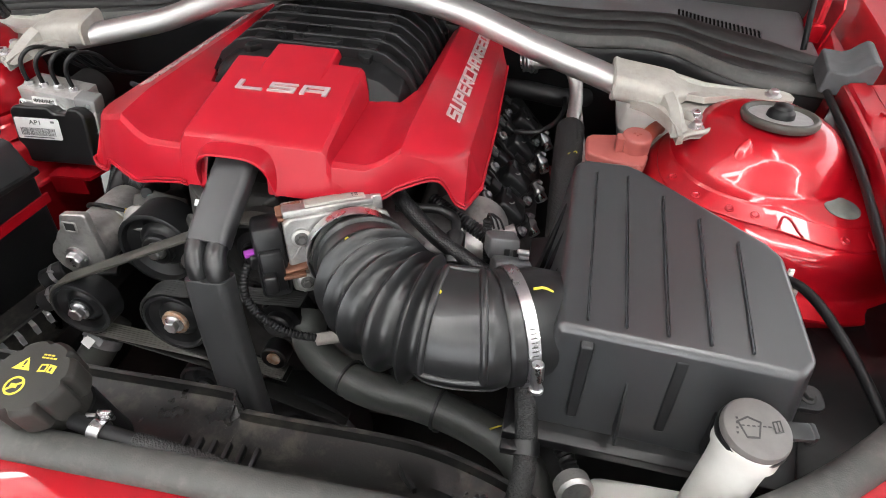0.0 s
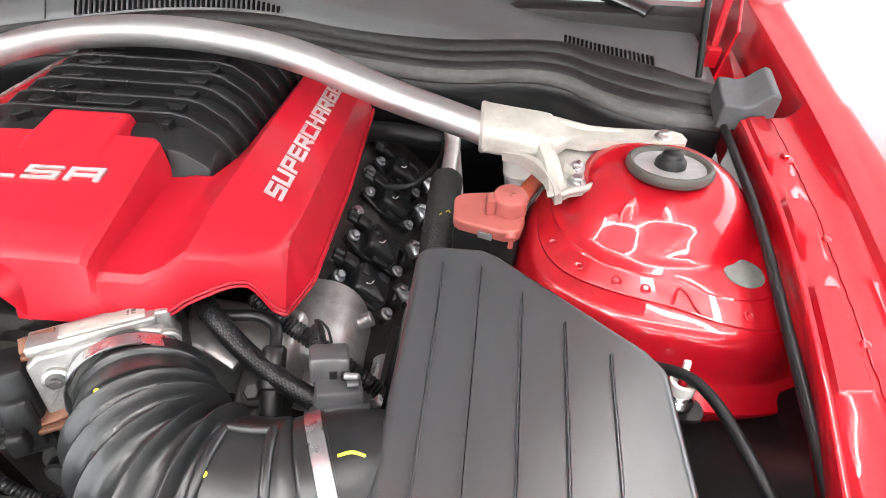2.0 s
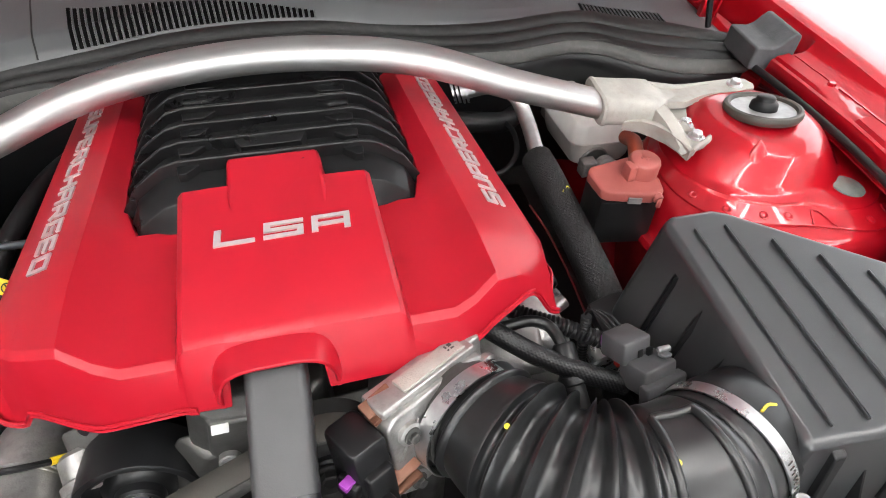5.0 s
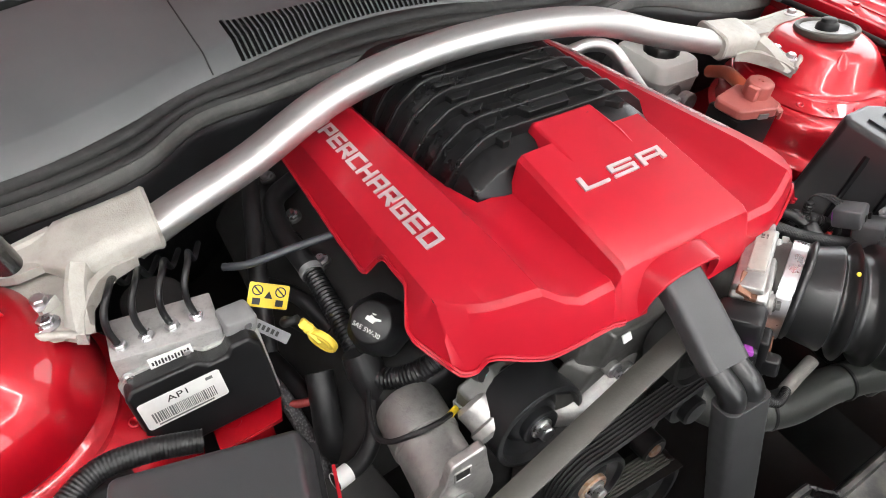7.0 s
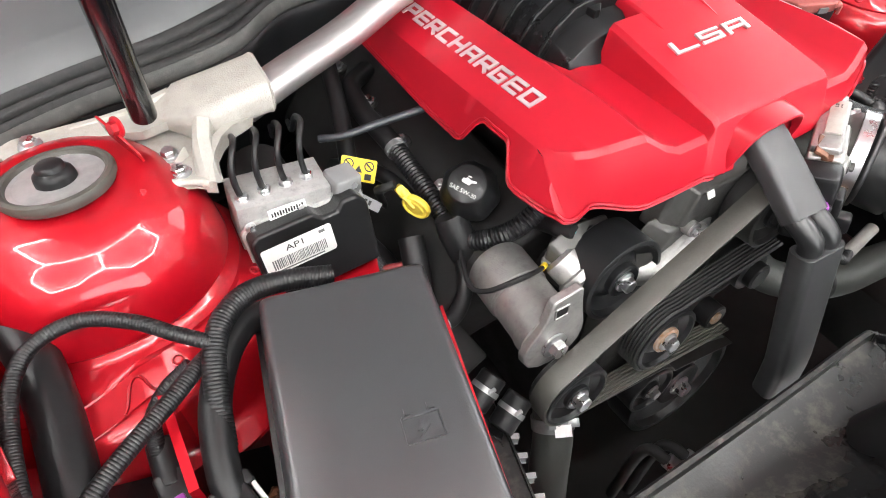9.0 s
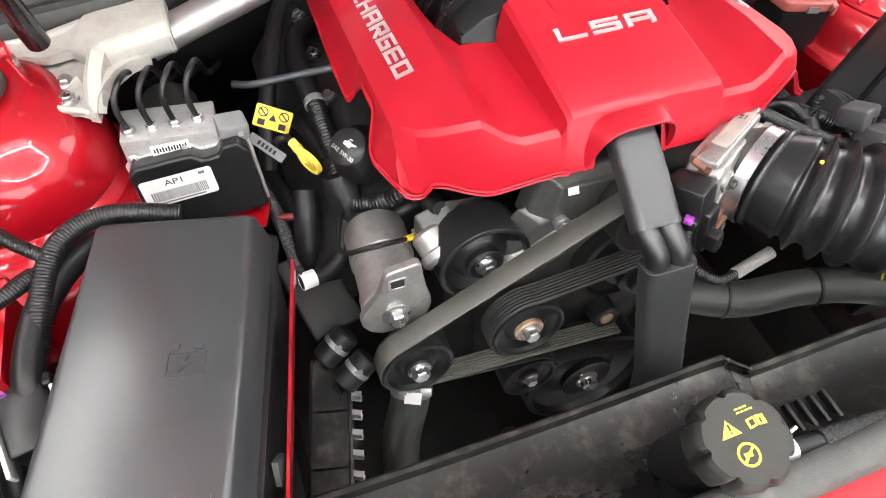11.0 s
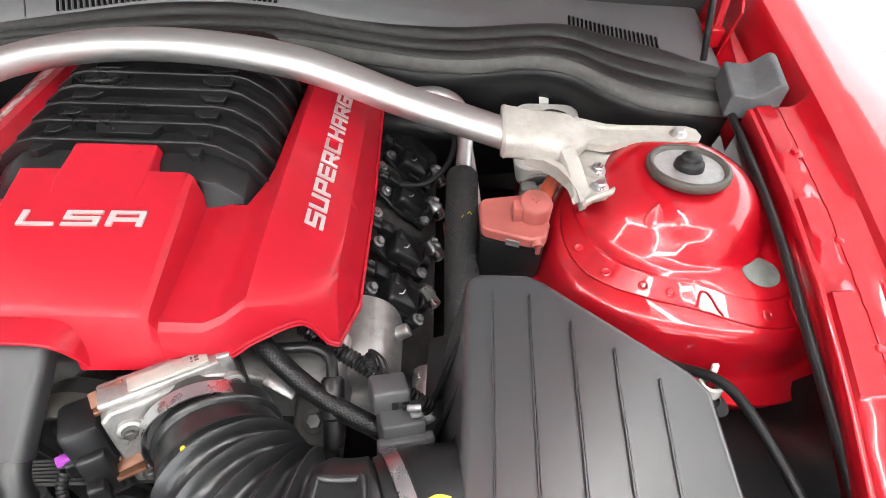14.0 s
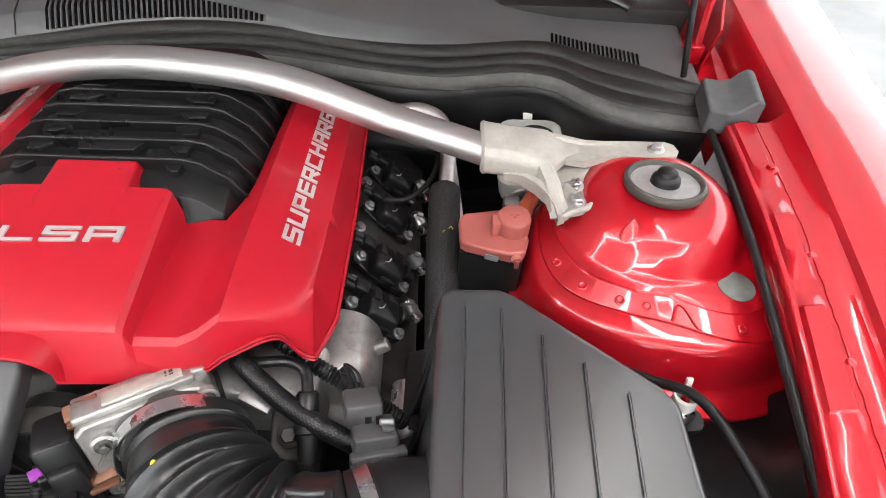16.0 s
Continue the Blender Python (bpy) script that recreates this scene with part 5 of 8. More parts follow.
box(bm, (0.040, -0.294, 0.859), (0.032, 0.022, 0.020), turn(0, 10, 40), 0.003)
box(bm, (0.025, -0.306, 0.858), (0.012, 0.018, 0.016), turn(0, 10, 40), 0.002)
plug = part("connector", bm, BLACK_PLASTIC, thr, bevel=0.001)
bm = fresh()
box(bm, (0.0225, -0.3085, 0.8665), (0.010, 0.008, 0.005), turn(0, 10, 40), 0.001)
part("connector_lock", bm, PURPLE, plug, "purple locking clip")
bm = fresh()
sweep(bm, [(0.022, -0.313, 0.857), (0.019, -0.324, 0.845), (0.025, -0.336, 0.830), (0.042, -0.344, 0.816), (0.066, -0.343, 0.798), (0.096, -0.3355, 0.786)], 0.0042, step=0.0012, radius=corrugated(0.0036, 0.0046, 0.0010))
tagged(part("sensor_lead", bm, RUBBER), "thin corrugated black sensor lead", "cable")
bm = fresh()
sweep(bm, [(0.092, -0.336, 0.785), (0.112, -0.333, 0.790), (0.136, -0.330, 0.796)], 0.0066, n=12)
tagged(part("cloth_wrap", bm, surface("beige_cloth_tape", (0.19, 0.18, 0.165), (0.15, 0.14, 0.13), 0.8, 0.9, big=60, fine=900, bump=0.6)), "grey cloth tape round the lead", "tape wrap")

# ---- mass air flow sensor in the neck ----
MZ = -0.014
maf = thing("air_flow_sensor", (0.272, -0.262, 0.86), "black air flow sensor plug with purple lock", "sensor")
SENSOR_GREY = surface("sensor_grey_plastic", (0.055, 0.055, 0.058), (0.075, 0.075, 0.078), 0.34, 0.44, big=30, bump=0.15)
RM = turn(-22, 6, 14)
bm = fresh()
box(bm, (0.276, -0.272, 0.874 + MZ), (0.036, 0.030, 0.026), RM, 0.003)
box(bm, (0.281, -0.289, 0.873 + MZ), (0.046, 0.010, 0.018), RM, 0.002)
body = part("sensor_body", bm, SENSOR_GREY, maf, bevel=0.001)
bm = fresh()
box(bm, (0.265, -0.249, 0.885 + MZ), (0.031, 0.028, 0.022), RM, 0.003)
part("plug", bm, SENSOR_GREY, maf, "dark grey connector plug", bevel=0.001)
bm = fresh()
box(bm, (0.2505, -0.246, 0.886 + MZ), (0.0025, 0.016, 0.010), RM, 0.0008)
part("plug_lock", bm, PURPLE, maf, "purple locking bar")
bm = fresh()
rod(bm, (0.281, -0.268, 0.882), (0.293, -0.267, 0.881), 0.0028, n=10, edge=0.001)
box(bm, (0.288, -0.270, 0.877), (0.009, 0.008, 0.003), RM, 0.001)
part("latch", bm, GALV, body, "pale metal latch")
bm = fresh()
for k in range(3):
    box(bm, (0.262 + 0.009 * k, -0.262, 0.8715), (0.006, 0.003, 0.010), RM, 0.0008)
part("plug_tabs", bm, BLACK_PLASTIC, body)
for k in range(3):
    bm = fresh()
    sweep(bm, [(0.255 + 0.005 * k, -0.236, 0.880), (0.250 + 0.004 * k, -0.222, 0.882), (0.246, -0.212, 0.875), (0.247, -0.214, 0.83)], 0.0012, n=6)
    part("wire", bm, RUBBER, maf)
bm = fresh()
sweep(bm, [(0.246, -0.214, 0.872), (0.248, -0.216, 0.845), (0.252, -0.222, 0.79)], 0.0048, step=0.0012, radius=corrugated(0.0036, 0.0050, 0.0011))
tagged(part("sensor_conduit", bm, RUBBER), "thin corrugated black conduit", "cable")

# ---- wrapped twin coolant pipes coming out of the cover ----
duct = thing("wrapped_coolant_pipes", (0, -0.32, 0.75), "twin coolant pipes in a flat black foil wrap", "coolant pipe")
SATIN_WRAP = surface("satin_black_wrap", (0.030, 0.0305, 0.032), (0.040, 0.0405, 0.042), 0.36, 0.44, big=12, fine=900, bump=0.12, spec=0.5)
UPPER = smooth_path([(-0.0120, -0.205, 0.929), (-0.0125, -0.232, 0.919), (-0.0135, -0.262, 0.9035), (-0.0155, -0.290, 0.888), (-0.0165, -0.3120, 0.8750)], 6)
LOWER = smooth_path([(-0.0100, -0.3335, 0.8530), (-0.0060, -0.3420, 0.820), (0.000, -0.3520, 0.780), (0.0075, -0.3630, 0.735), (0.0150, -0.3730, 0.690), (0.020, -0.380, 0.640)], 6)


def ribbon(bm, pts, w, h, r):
    """A flat wrap: a rounded rectangle swept down a path, level across."""
    rings = []
    for i, p in enumerate(pts):
        t = (pts[min(i + 1, len(pts) - 1)] - pts[max(0, i - 1)]).normalized()
        X = Vector((1, -0.12, 0))
        X = (X - X.dot(t) * t).normalized()
        Y = t.cross(X)
        k = 1.0 + 0.012 * math.sin(i * 2.3)
        rings.append([tuple(p + X * a * k + Y * b) for a, b in rrect(w, h, r, 4)])
    return loft(bm, rings)


part("upper_wrap", ribbon(fresh(), UPPER, 0.0430, 0.0225, 0.0070), SATIN_WRAP, duct, "satin black wrap", bevel=0.0008)
part("lower_wrap", ribbon(fresh(), LOWER, 0.0470, 0.0260, 0.0080), SATIN_WRAP, duct, "satin black wrap", bevel=0.0008)
for s in (-1, 1):
    bm = fresh()
    line = UPPER[-9::4] + [Vector((-0.0150, -0.3235, 0.8695)), Vector((-0.0118, -0.3315, 0.8610))] + LOWER[1:12:4]
    sweep(bm, [tuple(p + Vector((0.0105 * s, -0.001 * s, 0.0005))) for p in line], 0.0108, n=18, per=6)
    part("pipe", bm, SHINY_RUBBER, duct)

# ---- belt drive ----
def pulley(name, o, axis, r, w, label, hub=None, face=None, bolt=0.009, grooves=0, bolt_mat=None, dish=0.010):
    pl = thing(name, o, label, "pulley", "belt pulleys")
    a = Vector(axis).normalized()
    bm = fresh()
    prof = [(r * 0.30, -w * 0.9), (r * 0.93, -w), (r, -w * 0.94)]
    if grooves:
        for k in range(grooves):
            y0 = -w * 0.9 + w * 0.85 * k / grooves
            prof += [(r, y0), (r - 0.0018, y0 + w * 0.42 / grooves), (r, y0 + w * 0.84 / grooves)]
    prof += [(r, -0.001), (r - 0.0014, 0.0), (r * 0.90, 0.0), (r * 0.86, -dish * 0.5), (r * 0.62, -dish), (r * 0.52, -dish * 0.7), (r * 0.44, -dish * 0.5), (0, -dish * 0.5)]
    lathe(bm, prof, o, a, 48)
    body = part("rim", bm, face or BLACK_SATIN, pl)
    bm = fresh()
    lathe(bm, [(r * 0.40, -dish * 0.55), (r * 0.40, -0.001), (r * 0.35, 0.0005), (r * 0.27, -0.001), (0, -0.001)], o, a, 32)
    part("hub", bm, hub or BLACK_SATIN, pl)
    hexbolt("bolt", pl, Vector(o) - a * 0.001, a, bolt, bolt_mat or STEEL, 1.35)
    return pl


AX = (0.0, -1.0, 0.12)
pulley("idler_pulley", (-0.138, -0.246, 0.784), AX, 0.049, 0.046, "large smooth black idler pulley", bolt=0.0085, dish=0.016)
pulley("ribbed_idler_pulley", (-0.105, -0.300, 0.722), AX, 0.040, 0.030, "black ribbed idler pulley with rusty bearing", hub=RUSTY, bolt=0.0085, face=BLACK_SATIN)
pulley("tensioner_pulley", (-0.227, -0.302, 0.720), AX, 0.037, 0.032, "smooth black tensioner pulley", bolt=0.0092)
pulley("lower_idler_pulley", (-0.091, -0.309, 0.612), AX, 0.034, 0.028, "small black lower idler pulley", bolt=0.0072)
pulley("crank_pulley", (0.02, -0.296, 0.50), AX, 0.092, 0.045, "large black crankshaft pulley", bolt=0.012, dish=0.02)
pulley("water_pump_pulley", (0.028, -0.262, 0.735), AX, 0.058, 0.040, "dark water pump pulley", face=DARK, bolt=0.0085, bolt_mat=DARK)
pulley("blower_pulley", (0.012, -0.284, 0.838), AX, 0.040, 0.040, "dark supercharger drive pulley", face=DARK, bolt=0.008, bolt_mat=DARK)


hub = thing("pump_hub", (0.028, -0.29, 0.747), "black stepped pump hub beside the belt", "pump hub")
bm = fresh()
lathe(bm, [(0.030, -0.034), (0.030, -0.022), (0.022, -0.020), (0.022, -0.012), (0.024, -0.011), (0.024, -0.004), (0.016, -0.003), (0.016, 0.006), (0.0135, 0.008), (0.0, 0.008)], (0.026, -0.292, 0.744), AX, 32)
part("hub_body", bm, BLACK_PLASTIC, hub, smooth=35)
plug_cup = thing("core_plug", (0.0056, -0.285, 0.671), "rusty plug in a black cup", "core plug")
bm = fresh()
lathe(bm, [(0.017, -0.02), (0.017, 0.0), (0.0150, 0.002), (0.0110, 0.0), (0.0, -0.001)], (0.0056, -0.290, 0.671), AX, 28)
part("cup", bm, BLACK_PLASTIC, plug_cup)
bm = fresh()
lathe(bm, [(0.0085, -0.002), (0.0085, 0.0020), (0.0070, 0.0030), (0.0, 0.0030)], (0.0056, -0.290, 0.671), AX, 20)
part("plug", bm, RUSTY, plug_cup, "rusty orange plug")


def belt(name, pts, w, label, flip=1, mat=None):
    """A flat belt standing on edge in the pulley plane, following points of that plane."""
    band = thing(name, pts[len(pts) // 2], label, "drive belt")
    P, L = resample([Vector(p) for p in pts], 0.006)
    back = Vector((0, 1, -0.12)).normalized()
    n = 7
    ribs = [(0.0, -0.0008)]
    for k in range(n):
        ribs += [(w * (k + 0.15) / n, -0.0012), (w * (k + 0.5) / n, -0.0028), (w * (k + 0.85) / n, -0.0012)]
    ribs += [(w, -0.0008)]
    for piece, prof in (("backing", [(0.0, -0.0008), (0.0, 0.0009), (0.0006, 0.0013), (w - 0.0006, 0.0013), (w, 0.0009), (w, -0.0008)]), ("ribs", ribs)):
        rings = []
        for i, p in enumerate(P):
            t = (P[min(i + 1, len(P) - 1)] - P[max(0, i - 1)]).normalized()
            nrm = t.cross(back).normalized()
            rings.append([tuple(p + back * a + nrm * b * flip) for a, b in prof])
        bm = fresh()
        loft(bm, rings)
        part(piece, bm, mat or BELT_RIBS, band)
    return band


def arc(o, r, a0, a1, n=10):
    """Points round a pulley, degrees from +x towards up, in the pulley plane."""
    out = []
    for k in range(n + 1):
        a = radians(a0 + (a1 - a0) * k / n)
        out.append(Vector(o) + Vector((r * math.cos(a), 0.12 * r * math.sin(a), r * math.sin(a))))
    return out


TEN, RIB, LOW, BLP = (-0.227, -0.300, 0.720), (-0.105, -0.298, 0.722), (-0.091, -0.307, 0.612), (0.012, -0.286, 0.838)
belt("blower_belt", arc(BLP, 0.0425, 60, 112, 4) + arc(TEN, 0.0392, 112, 270, 12) + [Vector((-0.10, -0.306, 0.672)), Vector((0.02, -0.306, 0.655))], 0.023, "worn olive-black belt over the tensioner", -1, BELT)
belt("accessory_belt", [Vector((0.055, -0.29, 0.775))] + arc(RIB, 0.0425, 78, 262, 12) + [Vector((0.02, -0.30, 0.640))], 0.026, "ribbed black accessory belt")
belt("lower_belt", arc(TEN, 0.0392, 262, 280, 2) + arc(LOW, 0.0365, 92, 20, 6) + [Vector((0.09, -0.30, 0.56))], 0.024, "ribbed black lower belt")

# ---- tensioner casting and generator ----
alt = thing("tensioner_housing", (-0.235, -0.22, 0.74), "cast aluminium belt tensioner housing", "tensioner")
bm = fresh()
A0, A1 = Vector((-0.225, -0.166, 0.766)), Vector((-0.2325, -0.268, 0.773))
d = A1 - A0
lathe(bm, [(0.0, -0.004), (0.026, -0.003), (0.0315, 0.001), (0.0330, 0.006), (0.0330, d.length * 0.44), (0.0318, d.length * 0.45), (0.0318, d.length * 0.47), (0.0310, d.length * 0.48), (0.0310, d.length * 0.80), (0.0325, d.length * 0.86), (0.0325, d.length * 0.98)], A0, d, 48)
part("barrel", bm, CAST, alt, smooth=35)
PN = Vector(AX).normalized()
PM = Matrix((Vector((1, 0, 0)), PN.cross(Vector((1, 0, 0))), PN)).transposed()
PO = Vector((-0.2335, -0.2735, 0.7685))
bm = fresh()
fan = [(-0.0060, 0.0560), (-0.0030, 0.0590), (0.0250, 0.0625), (0.0285, 0.0595), (0.0300, 0.0430), (0.0325, 0.0260), (0.0360, 0.0110), (0.0365, 0.0000), (0.0330, -0.0110), (0.0250, -0.0200), (0.0130, -0.0260), (-0.0020, -0.0285),
       (-0.0160, -0.0265), (-0.0270, -0.0190), (-0.0335, -0.0080), (-0.0345, 0.0010), (-0.0300, 0.0120), (-0.0200, 0.0240), (-0.0120, 0.0370)]
slab(bm, fan[::-1], -0.010, 0.0, PM, PO)
face = part("front_plate", bm, CAST, alt, "fan-shaped satin cast plate", bevel=0.0022, segs=3)
# near-black plate in place of the hole, its shade put into the colour
bm = fresh()
slab(bm, [(-0.0020, 0.0385), (0.0105, 0.0385), (0.0110, 0.0480), (-0.0020, 0.0480)], -0.0008, 0.0006, PM, PO)
part("square_socket", bm, DARK, face, "dark plate drawn as a shaded square hole")
bm = fresh()
for p, q in (((-0.0032, 0.0372), (0.0118, 0.0372)), ((0.0118, 0.0372), (0.0122, 0.0492)), ((0.0122, 0.0492), (-0.0032, 0.0492)), ((-0.0032, 0.0492), (-0.0032, 0.0372))):
    rod(bm, PO + PM @ Vector((p[0], p[1], 0.0002)), PO + PM @ Vector((q[0], q[1], 0.0002)), 0.0011, n=8)
part("socket_rim", bm, CAST, face)
hexbolt("bolt", alt, PO + PM @ Vector((0, 0, 0.0005)), AX, 0.0095)
alt.location += Vector((-0.003, 0.013, 0.001))
outlet = thing("water_outlet", (-0.17, -0.21, 0.79), "cast aluminium coolant outlet behind the pulley", "engine casting")
bm = fresh()
lathe(bm, [(0.017, -0.016), (0.020, -0.012), (0.020, 0.006), (0.023, 0.008), (0.023, 0.016), (0.019, 0.020)], (-0.178, -0.208, 0.790), (0.25, -0.85, -0.35), 28)
part("neck", bm, CAST, outlet, smooth=35)
bm = fresh()
loft(bm, [[(-0.195, -0.185, 0.765), (-0.120, -0.185, 0.765), (-0.120, -0.185, 0.820), (-0.165, -0.185, 0.828), (-0.195, -0.185, 0.815)], [(-0.185, -0.218, 0.760), (-0.130, -0.222, 0.760), (-0.125, -0.216, 0.806), (-0.160, -0.212, 0.815), (-0.185, -0.212, 0.800)]])
part("body", bm, DARK_CAST, outlet, bevel=0.004, segs=3)
hexbolt("bolt", outlet, (-0.158, -0.222, 0.800), AX, 0.0048)
bm = fresh()
box(bm, (-0.1770, -0.188, 0.788), (0.026, 0.018, 0.019), turn(0, -6, 10), 0.003)
box(bm, (-0.1920, -0.190, 0.786), (0.006, 0.013, 0.013), turn(0, -6, 10), 0.001)
box(bm, (-0.1760, -0.1975, 0.791), (0.018, 0.003, 0.005), turn(0, -6, 10), 0.001)
tagged(part("sender_plug", bm, GREY_PLASTIC, None, bevel=0.001), "grey sender connector on the castings", "connector")
bm = fresh()
sweep(bm, [(-0.195, -0.190, 0.787), (-0.206, -0.197, 0.7955), (-0.226, -0.203, 0.8045), (-0.248, -0.199, 0.8000), (-0.264, -0.188, 0.786), (-0.270, -0.170, 0.776), (-0.262, -0.142, 0.778), (-0.250, -0.118, 0.778)], 0.0027, n=8)
tagged(part("sender_lead", bm, RUBBER), "thin taped black sender lead", "cable")
bm = fresh()
sweep(bm, [(-0.1955, -0.1905, 0.7875), (-0.201, -0.194, 0.7920), (-0.2060, -0.197, 0.7955)], 0.0034, n=8)
tagged(part("tape_flag", bm, YELLOW_LABEL), "yellow tape round the sender lead", "tape wrap")
CYAN_DOT = surface("cyan_paint_dot", (0.05, 0.55, 0.50), rough=0.5, bump=0.0)
for p, r in (((-0.150, -0.190, 0.806), 0.0155), ((-0.172, -0.178, 0.818), 0.010)):
    can = thing("sensor_can", p, "round black sensor with a cyan paint dot", "sensor", "engine front sensors")
    ax = Vector((0.15, -0.80, 0.35)).normalized()
    bm = fresh()
    lathe(bm, [(r * 0.8, -0.03), (r, -0.028), (r, -0.006), (r * 1.08, -0.005), (r * 1.08, 0.002), (r * 0.9, 0.006), (r * 0.84, 0.014), (r * 0.7, 0.016), (0, 0.016)], p, ax, 24)
    body = part("housing", bm, BLACK_PLASTIC, can)
    bm = fresh()
    lathe(bm, [(0.0022, -0.001), (0.0022, 0.0005), (0, 0.0005)], Vector(p) + ax * 0.0165 + Vector((r * 0.3, 0, -r * 0.35)), ax, 10)
    part("paint_dot", bm, CYAN_DOT, body, "cyan paint dot")

# engine front cover and block
eng = thing("engine_block", (0, 0.0, 0.55), "dark engine block with cast front cover", "engine block")
# block drawn near-black, the shade behind the pulleys put into its colour
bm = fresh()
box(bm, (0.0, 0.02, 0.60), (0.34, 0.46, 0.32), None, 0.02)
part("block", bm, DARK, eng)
bm = fresh()
loft(bm, [[(-0.12, -0.215, 0.50), (0.13, -0.215, 0.50), (0.13, -0.215, 0.80), (0.09, -0.22, 0.85), (-0.10, -0.22, 0.83), (-0.14, -0.215, 0.76)], [(-0.10, -0.24, 0.52), (0.11, -0.24, 0.52), (0.11, -0.24, 0.79), (0.08, -0.24, 0.84), (-0.08, -0.24, 0.82), (-0.12, -0.24, 0.75)]])
part("front_casting", bm, DARK_CAST, eng, "grey cast front cover", bevel=0.004)
bm = fresh()
loft(bm, [[(x * k - 0.035, y0, z * k + 0.845) for x, z in ((-0.060, -0.030), (-0.040, -0.040), (0.040, -0.040), (0.060, -0.020), (0.055, 0.030), (-0.050, 0.034))] for k, y0 in ((1.0, -0.205), (0.96, -0.226), (0.70, -0.236), (0.66, -0.242))])
part("snout_casting", bm, DARK_CAST, eng, "cast blower snout", bevel=0.004, segs=3)
bm = fresh()
sweep(bm, [(-0.118, -0.212, 0.752), (-0.100, -0.232, 0.764), (-0.078, -0.240, 0.776), (-0.052, -0.238, 0.792), (-0.028, -0.226, 0.806), (-0.006, -0.212, 0.812)], 0.0165, n=20, per=6)
pipe = part("water_pipe", bm, CAST, eng, "satin cast coolant pipe")
for p in ((-0.040, -0.250, 0.806), (-0.062, -0.248, 0.822)):
    bm = fresh()
    lathe(bm, [(0.0085, -0.016), (0.0085, 0.0), (0.0075, 0.001), (0.0, 0.001)], p, AX, 18)
    part("bolt_boss", bm, CAST, pipe)
    hexbolt("bolt", pipe, Vector(p) + PN * 0.001, AX, 0.0050)
bm = fresh()
box(bm, (-0.060, -0.2460, 0.868), (0.012, 0.0015, 0.007), turn(-40, 12, 8))
part("tag", bm, WHITE_LABEL, eng, "small white tag")

# ---- coolant hoses at the front ----
def plain_hose(name, pts, r, mat, label, cat="hose", n=18, **kw):
    bm = fresh()
    sweep(bm, pts, r, n=n, **kw)
    return tagged(part(name, bm, mat), label, cat)


plain_hose("lower_coolant_hose", [(0.052, -0.262, 0.735), (0.058, -0.288, 0.722), (0.086, -0.314, 0.716), (0.137, -0.336, 0.714), (0.205, -0.345, 0.715), (0.258, -0.360, 0.717), (0.297, -0.381, 0.720), (0.322, -0.412, 0.722), (0.332, -0.46, 0.715)], 0.0205, GREY_HOSE, "thick dull grey radiator hose")
for p, d in (((0.118, -0.3285, 0.7145), (1, -0.5, 0)), ((0.222, -0.3490, 0.7155), (1, -0.25, 0))):
    bm = fresh()
    lathe(bm, [(0.0206, -0.002), (0.0222, -0.0015), (0.0222, 0.0015), (0.0206, 0.002)], p, d, 28, close=False)
    box(bm, (p[0], p[1] - 0.012, p[2] - 0.018), (0.007, 0.007, 0.007), None, 0.001)
    tagged(part("cable_tie", bm, RUBBER, None, solid=0.0004), "black cable tie round the hose", "cable tie")
plain_hose("upper_radiator_hose", [(-0.222, -0.268, 0.668), (-0.236, -0.296, 0.640), (-0.254, -0.320, 0.606), (-0.262, -0.340, 0.55), (-0.256, -0.35, 0.48)], 0.0215, GREY_HOSE, "grey rubber hose with printed marks")
bm = fresh()
lathe(bm, [(0.0218, -0.007), (0.0232, -0.0065), (0.0232, 0.0065), (0.0218, 0.007)], (-0.232, -0.288, 0.648), (0.3, 0.7, 0.7), 28, close=False)
sc = tagged(part("spring_clamp", bm, GALV, None, solid=0.0006), "wide steel spring hose clamp", "hose clamp")
bm = fresh()
box(bm, (-0.221, -0.305, 0.665), (0.012, 0.009, 0.0016), turn(35, 0, -25), 0.0006)
box(bm, (-0.244, -0.297, 0.668), (0.008, 0.008, 0.0016), turn(35, 0, -25), 0.0006)
part("clamp_ears", bm, GALV, sc)
bm = fresh()
box(bm, (-0.236, -0.3065, 0.664), (0.018, 0.012, 0.0008), turn(25, 0, -25))
tagged(part("hose_sticker", bm, WHITE_LABEL), "small printed sticker on the hose", "sticker")

# refrigerant unions low behind the shroud
for k, p in enumerate(((-0.118, -0.385, 0.585), (-0.096, -0.392, 0.585))):
    u = thing("pipe_union", p, "bright hexagonal refrigerant pipe union", "pipe union", "pipe unions")
    d = Vector((0.35, -0.75, -0.35)).normalized()
    bm = fresh()
    lathe(bm, [(0.0095, -0.012), (0.0105, -0.011), (0.0105, 0.004), (0.0095, 0.005)], p, d, 6)
    part("nut", bm, STEEL, u)
    bm = fresh()
    lathe(bm, [(0.0070, 0.004), (0.0070, 0.009), (0.0090, 0.010), (0.0090, 0.016), (0.0070, 0.017), (0.0070, 0.022), (0.0088, 0.023), (0.0088, 0.030), (0.006, 0.032)], p, d, 20)
    part("sleeve", bm, STEEL, u)
    bm = fresh()
    sweep(bm, [Vector(p) - d * 0.008, Vector(p) - d * 0.04 + Vector((0, 0, -0.02)), Vector(p) + Vector((-0.03, 0.03, -0.12))], 0.0068, n=12)
    part("tail_pipe", bm, DARK, u)

# ---- fuse box ----
fuse = thing("fuse_box", (-0.43, -0.28, 0.74), "black plastic fuse box with grained lid", "fuse box")
